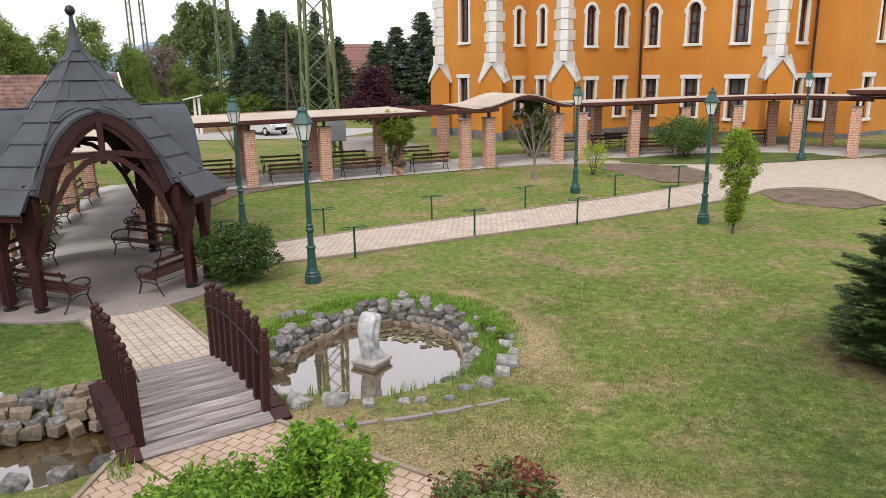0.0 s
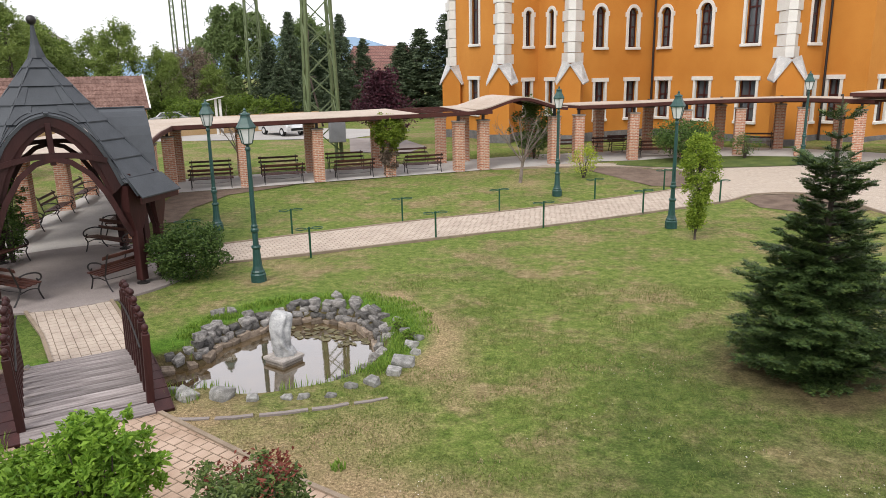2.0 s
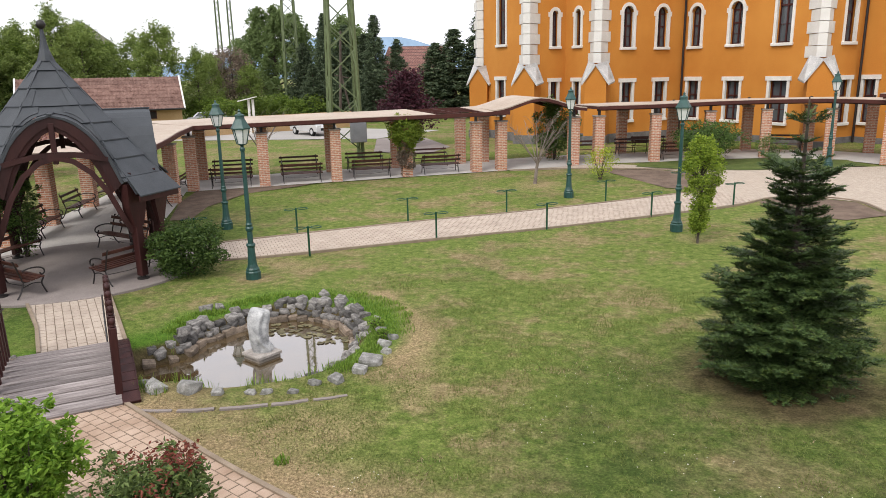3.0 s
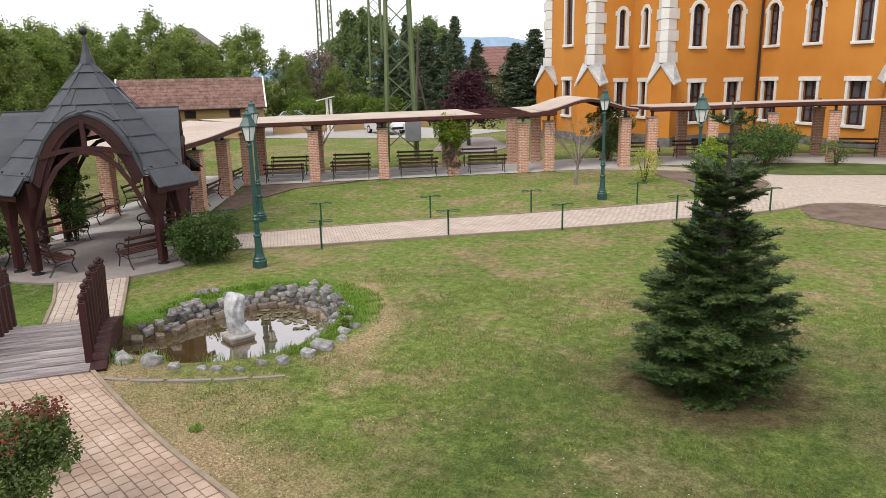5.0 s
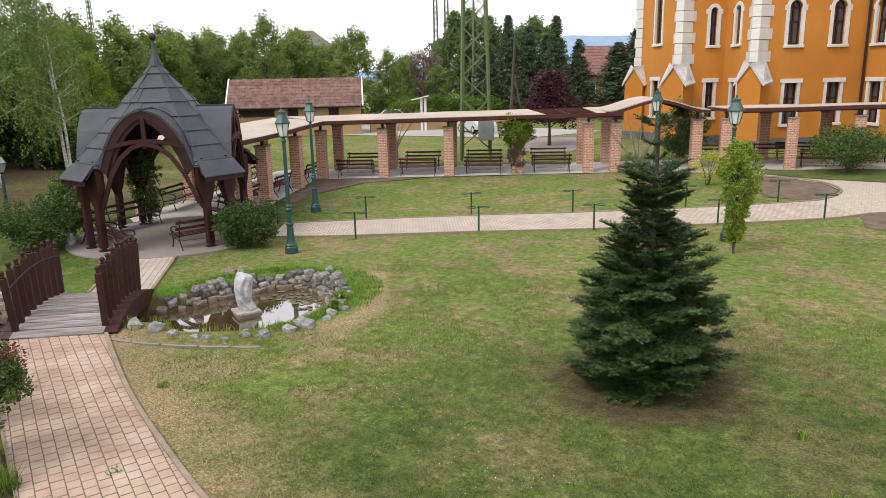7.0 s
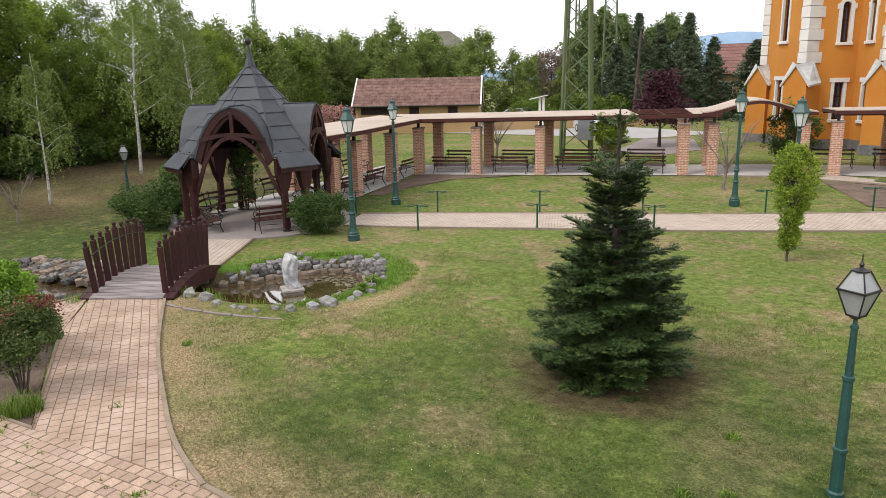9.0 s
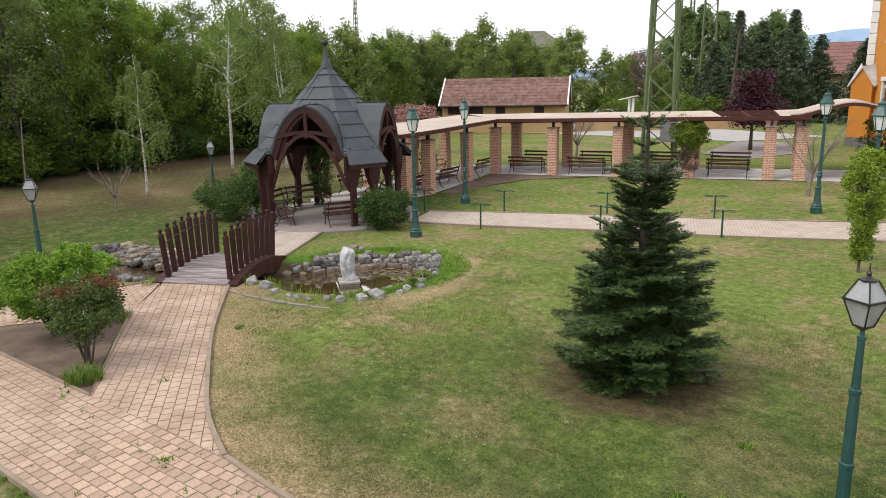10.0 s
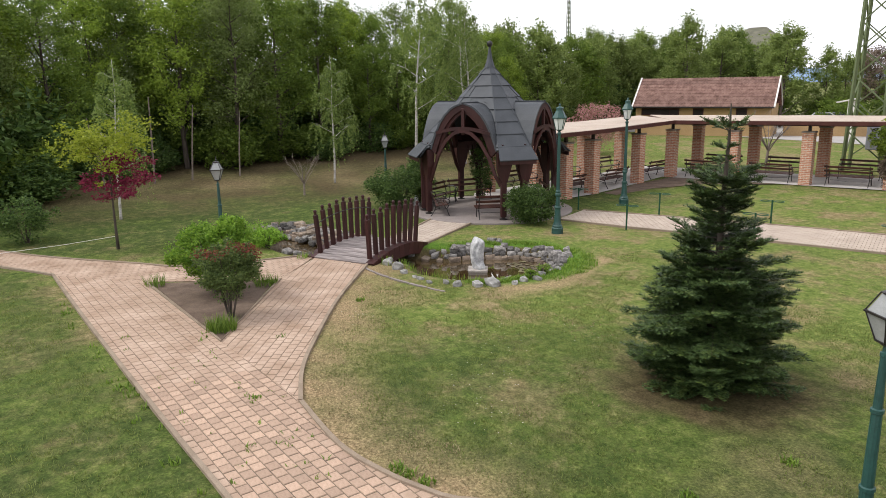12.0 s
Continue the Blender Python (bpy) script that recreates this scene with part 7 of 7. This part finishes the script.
for x, y, r_, hh, sd in ((-2.6, 12.3, 0.2, 0.24, 53), (-2.3, 11.75, 0.15, 0.2, 54)):
    shrub("bank_plant", "small yellow-green plant among the pond stones", pose(x, y, ground_z(x, y)), sd, r_, hh, 190, 0.055, M_TUFT, 6, 0.02, 9)
shrub("ivy_clump", "dark ivy climbing inside the gazebo's rear corner", pose(-14.2, 16.2, 0.06), 9, 0.6, 2.5, 4000, 0.09, M_LEAF_C, 6, 0.1, 22)
shrub("yellow_shrub", "small yellow-green shrub on the far lawn", pose(1.65, 31.5, 0.2), 12, 0.75, 1.45, 900, 0.08, M_LEAF_Y, 7, 0.15, 14)
shrub("spreading_bush", "wide green bush before the ochre building", pose(6.7, 35.9, 0.38), 13, 1.75, 1.95, 4000, 0.12, M_LEAF_C, 12, 0.4, 17)
shrub("grey_shrub", "small brownish shrub before the columns", pose(9.6, 36.4, 0.45), 14, 0.8, 1.3, 800, 0.08, M_LEAF_C, 7, 0.1, 10)
shrub("gate_bush", "tall dark evergreen inside the gateway", pose(-0.75, 37.2, 0.36), 15, 1.25, 3.1, 4200, 0.12, M_LEAF_C, 6, 0.1, 22)
shrub("climbing_vine", "leafy vine wrapped round a brick column", pose(FRONT[3].x, FRONT[3].y - 0.1, 1.25), 16, 0.85, 1.9, 4600, 0.11, M_LEAF_H, 10, 0.05, 22)
shrub("vine_stems", "brown twining vine stems at the column's foot", pose(FRONT[3].x, FRONT[3].y - 0.1, 0.2), 17, 0.44, 1.75, 3200, 0.10, M_TWIG, 26, 0.0, 16)
# upright young hornbeam on the lawn
horn = thing("young_tree", "slim upright young tree with fresh yellow-green leaves", "tree", pose(4.42, 20.5, 0))
rng = random.Random(21)
part("trunk", Geo().tube([(0, 0, -0.05), (0.01, 0, 0.9), (-0.01, 0.01, 1.9), (0.02, 0, 2.8)], [0.036, 0.028, 0.018, 0.006], 7), M_BARK, horn)
hl, hc = Geo(), Geo()
HORN_R = ((0.38, 0.10), (0.8, 0.20), (1.3, 0.36), (1.9, 0.54), (2.3, 0.58), (2.7, 0.44), (3.02, 0.14))
for k in range(150):
    z = rng.uniform(0.4, 3.0)
    for (za, ra), (zb, rb) in zip(HORN_R, HORN_R[1:]):
        if za <= z <= zb:
            rr = ra + (rb - ra) * (z - za) / (zb - za)
    a = rng.uniform(0, 6.283)
    d = rr * rng.uniform(0.45, 1.0)
    q = Vector((d * math.cos(a), d * math.sin(a), z))
    hl.tube([(0, 0, max(0.3, z - 0.55)), (q.x * 0.5, q.y * 0.5, z - 0.25), tuple(q)], [0.008, 0.006, 0.003], 4, cap=False)
    leaves(hc, q, rng.uniform(0.10, 0.17), 70, 0.075, rng, 1.2)
part("limb_frame", hl, M_BARK, horn)
part("crown", hc, M_LEAF_H, horn)
# bare branching plum
rng = random.Random(31)
bare = thing("bare_tree", "leafless young tree with spreading grey branches", "tree", pose(-1.1, 30.2, 0.17))
part("trunk", Geo().tube([(0, 0, -0.05), (0.05, 0, 0.5), (0.12, 0.02, 1.05)], [0.085, 0.07, 0.06], 7), M_BARE, bare)
bb = Geo()
for i in range(11):
    a, ln = 6.283 * i / 11 + rng.uniform(-0.3, 0.3), rng.uniform(1.3, 2.2)
    p0 = Vector((0.11, 0.02, rng.uniform(0.75, 1.02)))
    out = rng.uniform(0.35, 0.62)
    p1 = p0 + Vector((math.cos(a) * ln * out * 0.5, math.sin(a) * ln * out * 0.5, ln * 0.38))
    b = a + rng.uniform(-0.5, 0.5)
    p2 = p1 + Vector((math.cos(b) * ln * out * 0.5, math.sin(b) * ln * out * 0.5, ln * 0.36))
    p3 = p2 + Vector((math.cos(a) * ln * 0.12, math.sin(a) * ln * 0.12, ln * 0.2))
    bb.tube([p0, p1, p2, p3], [0.030, 0.019, 0.011, 0.004], 5, cap=False)
    for _ in range(7):
        q = p1.lerp(p2, rng.random()) if rng.random() < 0.6 else p2.lerp(p3, rng.random())
        b = a + rng.uniform(-1.5, 1.5)
        e = q + Vector((math.cos(b) * 0.32, math.sin(b) * 0.32, rng.uniform(0.05, 0.4)))
        bb.tube([q, e, e + Vector((math.cos(b + 0.5) * 0.2, math.sin(b + 0.5) * 0.2, rng.uniform(0.0, 0.25)))], [0.010, 0.006, 0.003], 4, cap=False)
part("branchwork", bb, M_BARE, bare)
copy_thing(bare, pose(-15.5, 33.5, 0.28, 0, 0, 80))
o = copy_thing(bare, pose(-19.2, 9.6, ground_z(-19.2, 9.6), 0, 0, 150))
o.scale = (0.6, 0.6, 0.6)
# two-coloured maple
map_ = tree("grafted_maple", "small grafted tree, yellow-green above and crimson below", pose(-10.75, 2.05, 0), 41, 3.7, 0.045, 2.1, 1.35, 14, M_LEAF_Y, M_BARK, 4200, 0.10, 0.30, 0.9)
solid("string", Geo().tube([(-10.73, 2.0, 0.42), (-10.5, 0.6, 0.34), (-10.25, -1.0, 0.30), (-9.9, -2.6, 0.32)], 0.008, 4), M_WHITE, "thin pale string tied along the path from the young maple", "string")
solid("peg", Geo().tube([(-9.9, -2.6, -0.1), (-9.9, -2.6, 0.36)], [0.02, 0.015], 6), M_BARK, "short wooden peg holding the string", "peg")
cr = Geo()
rng = random.Random(43)
for i in range(30):
    a, d = rng.uniform(0, 6.28), rng.uniform(0.15, 1.15)
    leaves(cr, (math.cos(a) * d * 0.8 + 0.15, math.sin(a) * d * 0.8 + 0.3, rng.uniform(1.65, 2.9)), 0.30, 75, 0.10, rng, 0.5)
part("lower_crown", cr, M_LEAF_P, map_, "crimson lower leaves")

# woodland and far trees
KINDS = []
for k, (leaf, h, sp_, tr, n, sz, tw, lf) in enumerate(((M_LEAF_A, 10.5, 2.6, 1.6, 15000, 0.16, 1.1, 1.0), (M_LEAF_B, 11.5, 2.8, 1.8, 16000, 0.16, 1.2, 0.9), (M_LEAF_A, 9.0, 2.2, 1.4, 13000, 0.15, 1.0, 1.2), (M_LEAF_B, 9.5, 2.6, 1.2, 14000, 0.16, 1.1, 0.7), (M_LEAF_D, 10.0, 2.3, 1.6, 14000, 0.14, 1.3, 0.8))):
    x0, y0 = ((-33, 2), (-36, 8), (-35, 16), (-30, -4), (-31, 22))[k]
    KINDS.append(spray_tree("broadleaf_tree", "leafy spring-green tree in the woodland edge", pose(x0, y0, ground_z(x0, y0)), 60 + k, h, 0.13, tr, sp_, 18, leaf, M_BARK, n, sz, tw, lf, 0.3 if k == 4 else 0.0, group="woodland trees", per=26))
FAR = []
for k, (leaf, h, sp_) in enumerate(((M_LEAF_F, 9.6, 2.6), (M_LEAF_F, 10.6, 2.3), (M_LEAF_B, 9.8, 2.8))):
    x0, y0 = ((-44, 57), (-41, 50), (-47, 61))[k]
    FAR.append(spray_tree("broadleaf_tree", "bright leafy tree behind the low shed", pose(x0, y0, 0), 160 + k, h, 0.13, 1.3, sp_, 20, leaf, M_BARK, 9500, 0.23, 1.1, 1.0, group="trees behind the shed", per=16))
rng = random.Random(77)
EDGE = [(-13, -9), (-17.5, -6), (-23, -2.5), (-27, 1.5), (-28.6, 5), (-29, 9), (-29.5, 13), (-30.5, 17), (-31, 23), (-34, 29), (-40, 36), (-44, 44), (-46, 52), (-45, 58), (-45, 64)]
for row in range(3):
    pts, ln = resample(EDGE, (30, 26, 22)[row])
    for i, p in enumerate(pts):
        out = Vector((-0.96, 0.25)) if i < len(pts) * 0.6 else Vector((-0.7, 0.7))
        q = p + out * (row * 4.2 + rng.uniform(0.3, 2.4)) + Vector((rng.uniform(-1, 1), rng.uniform(-1, 1)))
        big = 0.93 if 3 < q.y < 15 else 0.80 if q.y < 18 else 0.80 if q.y < 33 else 0.77
        s = rng.uniform(0.85, 1.15) * big * (1 + 0.07 * row)
        o = copy_thing(rng.choice(KINDS if q.y < 31 else FAR), pose(q.x, q.y, ground_z(q.x, q.y) - 0.05, 0, 0, rng.uniform(0, 360)) @ Matrix.Diagonal((s, s, s, 1)))
        o.scale = (s, s, s)
UND = []
for k in range(3):
    UND.append(shrub("undergrowth_bush", "dark undergrowth at the woodland edge", pose((-28.5, -31, -31.5)[k], (-3, 3, 10)[k], 0.7), 90 + k, 1.9, 2.6, 2600, 0.2, (M_LEAF_C, M_LEAF_B, M_LEAF_C)[k], 6, 0.0, 18))
p, _ = resample(EDGE, 61)
for i in range(0, 60):
    if i % 4 == 3:
        continue
    q = p[i] + Vector((rng.uniform(-2.5, 0.8), rng.uniform(-1, 1)))
    s = rng.uniform(0.7, 1.3)
    o = copy_thing(rng.choice(UND), pose(q.x, q.y, ground_z(q.x, q.y) - 0.1, 0, 0, rng.uniform(0, 360)))
    o.scale = (s, s, s * rng.uniform(0.45, 0.9))
p, _ = resample(EDGE, 40)
for i in range(39):
    q = p[i] + (Vector((-0.9, 0.3)) if i < 26 else Vector((-0.7, 0.7))) * rng.uniform(6.5, 10.0)
    s = rng.uniform(1.6, 2.2)
    o = copy_thing(UND[0], pose(q.x, q.y, ground_z(q.x, q.y) - 0.1, 0, 0, rng.uniform(0, 360)))
    o.scale = (s, s, s)
pole_ = solid("dead_stem", Geo().tube([(0, 0, -0.1), (0.25, 0.05, 1.8), (0.7, 0.1, 4.2)], [0.055, 0.045, 0.025], 6), M_BARE, "thin grey leaning stem at the woodland edge", "tree stem", pose(-25.2, 3.4, ground_z(-25.2, 3.4)), group="leaning stems")
for x, y, r, s in ((-25.6, 5.2, 20, 0.9), (-25.9, 7.6, 140, 0.8), (-24.6, 1.2, 300, 0.8)):
    o = copy_thing(pole_, pose(x, y, ground_z(x, y), 0, 0, r))
    o.scale = (s, s, s)
birch = spray_tree("birch_tree", "slender birch with white bark and hanging twigs", pose(-22.3, 11.8, ground_z(-22.3, 11.8)), 101, 6.4, 0.052, 1.9, 1.35, 13, M_LEAF_W, M_BIRCH, 6000, 0.085, 0.7, 0.6, 1.9, group="birches", lean=0.4, per=30)
for x, y, s, r in ((-26.9, 17.9, 1.6, 40), (-16.4, 2.0, 0.95, 75), (-29, 22.5, 1.5, 200), (-18.5, -4.6, 1.2, 10), (-25.5, 20.5, 1.35, 300)):
    o = copy_thing(birch, pose(x, y, ground_z(x, y) - 0.03, 0, 0, r))
    o.scale = (s, s, s)


def conifer(m, seed, h, r, label, leaf, group=""):
    rng = random.Random(seed)
    ob = thing("conifer", label, "tree", m, group)
    part("trunk", Geo().tube([(0, 0, -0.1), (0, 0, h * 0.96)], [r * 0.09, 0.02], 7), M_BARK, ob)
    g = Geo()
    z = 0.03 * h
    while z < h:
        rr = r * (1 - z / h) ** 0.8 * (0.86 + 0.28 * noise.noise(Vector((z * 0.9, seed, 0.3)))) + 0.10
        for k in range(int(8 + rr * 7)):
            a = rng.uniform(0, 6.28)
            ln = rr * rng.uniform(0.55, 1.2) * (1 + 0.35 * noise.noise(Vector((math.cos(a) * 2, math.sin(a) * 2, z * 0.7 + seed))))
            up = rng.uniform(-0.42, -0.05)
            for t in (0.45, 0.65, 0.85, 1.0):
                c = (ln * t * math.cos(a), ln * t * math.sin(a), z + up * ln * t + 0.22 * ln * t * t + rng.uniform(-0.1, 0.1))
                leaves(g, c, 0.17 + 0.05 * rr, 11, 0.17, rng, 0.7, 0.2, True)
        z += h * 0.028
    part("crown", g, leaf, ob)
    return ob


con = conifer(pose(-26.0, 70, 0), 111, 11.0, 2.7, "tall dark spruce behind the yard", M_CONIFER, "dark conifers")
for x, y, s, w in ((-28.4, 70, 0.74, 1.5), (-24.4, 71.5, 0.9, 1.3), (-22.6, 72.5, 0.82, 1.5), (-20.9, 70.5, 0.97, 1.1), (-19.0, 72, 0.76, 1.3), (-15.2, 73, 0.72, 2.1), (-13.4, 73.6, 0.84, 2.0), (-11.0, 75.8, 0.98, 1.8), (-9.4, 74.5, 0.74, 2.0), (-25.8, 66, 0.55, 1.7), (-23.0, 66.5, 0.52, 1.8), (-20.3, 67.5, 0.46, 1.9)):
    o = copy_thing(con, pose(x, y, 0, 0, 0, x * 17))
    o.scale = (s * w, s * w, s)
tree("purple_tree", "rounded dark purple-leaved plum tree", pose(-10.4, 43.5, 0.45), 121, 4.5, 0.11, 1.1, 1.35, 14, M_LEAF_U, M_BARK, 5000, 0.22, 0.7, 0.7)
spray_tree("willow_tree", "broad drooping green willow behind the yard", pose(-36.0, 80, 0), 122, 13.2, 0.3, 1.5, 6.2, 34, M_LEAF_O, M_BARK, 42000, 0.32, 1.9, 0.5, 0.9)
spray_tree("willow_tree", "broad drooping green tree by the distant pylon", pose(-28.5, 82, 0), 123, 11.5, 0.3, 1.5, 4.8, 24, M_LEAF_O, M_BARK, 24000, 0.32, 1.6, 0.5, 0.7)
shrub("tamarisk", "feathery dusty pink bush behind the walk", pose(-26.5, 30.5, 0), 124, 2.0, 3.6, 3600, 0.13, M_PINK, 9, 0.5, 20)
bud = tree("budding_tree", "brownish tree just coming into bud", pose(-36.5, 70, 0), 131, 8.0, 0.14, 1.6, 2.6, 18, M_TWIG, M_BARK, 6500, 0.17, 0.75, 0.8, thin=True)
o = copy_thing(bud, pose(-40, 73, 0, 0, 0, 100))
o.scale = (0.9, 0.9, 0.95)
for x, y, k, s in ((-43.5, 53, 4, 0.70), (-37.2, 58.2, 0, 0.98), (-39.5, 60.0, 4, 0.8), (-35.5, 61.5, 1, 0.72), (-52.0, 68.0, 0, 0.78), (-42.7, 62.8, 1, 0.86), (-37.0, 66.0, 1, 0.66), (-34.0, 69.0, 3, 0.62), (-39.5, 71.0, 0, 0.75), (-45, 50, 3, 0.72), (-48, 47, 4, 0.75)):
    o = copy_thing(FAR[k % 3], pose(x, y, 0, 0, 0, x * 41))
    o.scale = (s, s, s)
for x, y in ((-36, 62), (-40, 60), (-31, 64), (-33, 60.5), (-30, 67), (-26, 65)):
    o = copy_thing(UND[1], pose(x, y, 0, 0, 0, x * 31))
    o.scale = (1.3, 1.3, 1.2)

# ---- loose pavers nearest to the walk ----
unit = Geo().add([(-.5, -.5, 0), (.5, -.5, 0), (.5, .5, 0), (-.5, .5, 0), (-.5, -.5, 0.8), (.5, -.5, 0.8), (.5, .5, 0.8), (-.5, .5, 0.8), (-.46, -.46, 1), (.46, -.46, 1), (.46, .46, 1), (-.46, .46, 1)],
                 [(8, 9, 10, 11)] + [f for q in range(4) for f in ((q, (q + 1) % 4, 4 + (q + 1) % 4, 4 + q), (4 + q, 4 + (q + 1) % 4, 8 + (q + 1) % 4, 8 + q))]).mesh("paver", M_PAVER)
laid = part("pavers", ways, M_PAVER_REST, [o for o in scene.objects if o.name.startswith("pavement")][0])
tagged(laid, "clay pavers in running bond", "", "", "stuff")
pale_home = [o for o in scene.objects if o.name.startswith("pavement")][3]
tagged(part("pavers", pale_ways, M_PALE, pale_home), "sun-bleached pavers in running bond", "", "", "stuff")
home = [o for o in scene.objects if o.name.startswith("pavement")][0]
for mid, ang, dl, el in singles[:300]:
    part("paver", unit, None, home, m=pose(mid.x, mid.y, 0.006, 0, 0, ang) @ Matrix.Diagonal((dl, el, 0.026 + rnd(-0.003, 0.003), 1)))
extra = Geo()
for mid, ang, dl, el in singles[300:]:
    extra.add([v.co[:] for v in unit.vertices], [tuple(p.vertices) for p in unit.polygons], pose(mid.x, mid.y, 0.006, 0, 0, ang) @ Matrix.Diagonal((dl, el, 0.026, 1)))
if extra.v:
    tagged(part("pavers", extra, M_PAVER_REST, home), "clay pavers in running bond", "", "", "stuff")
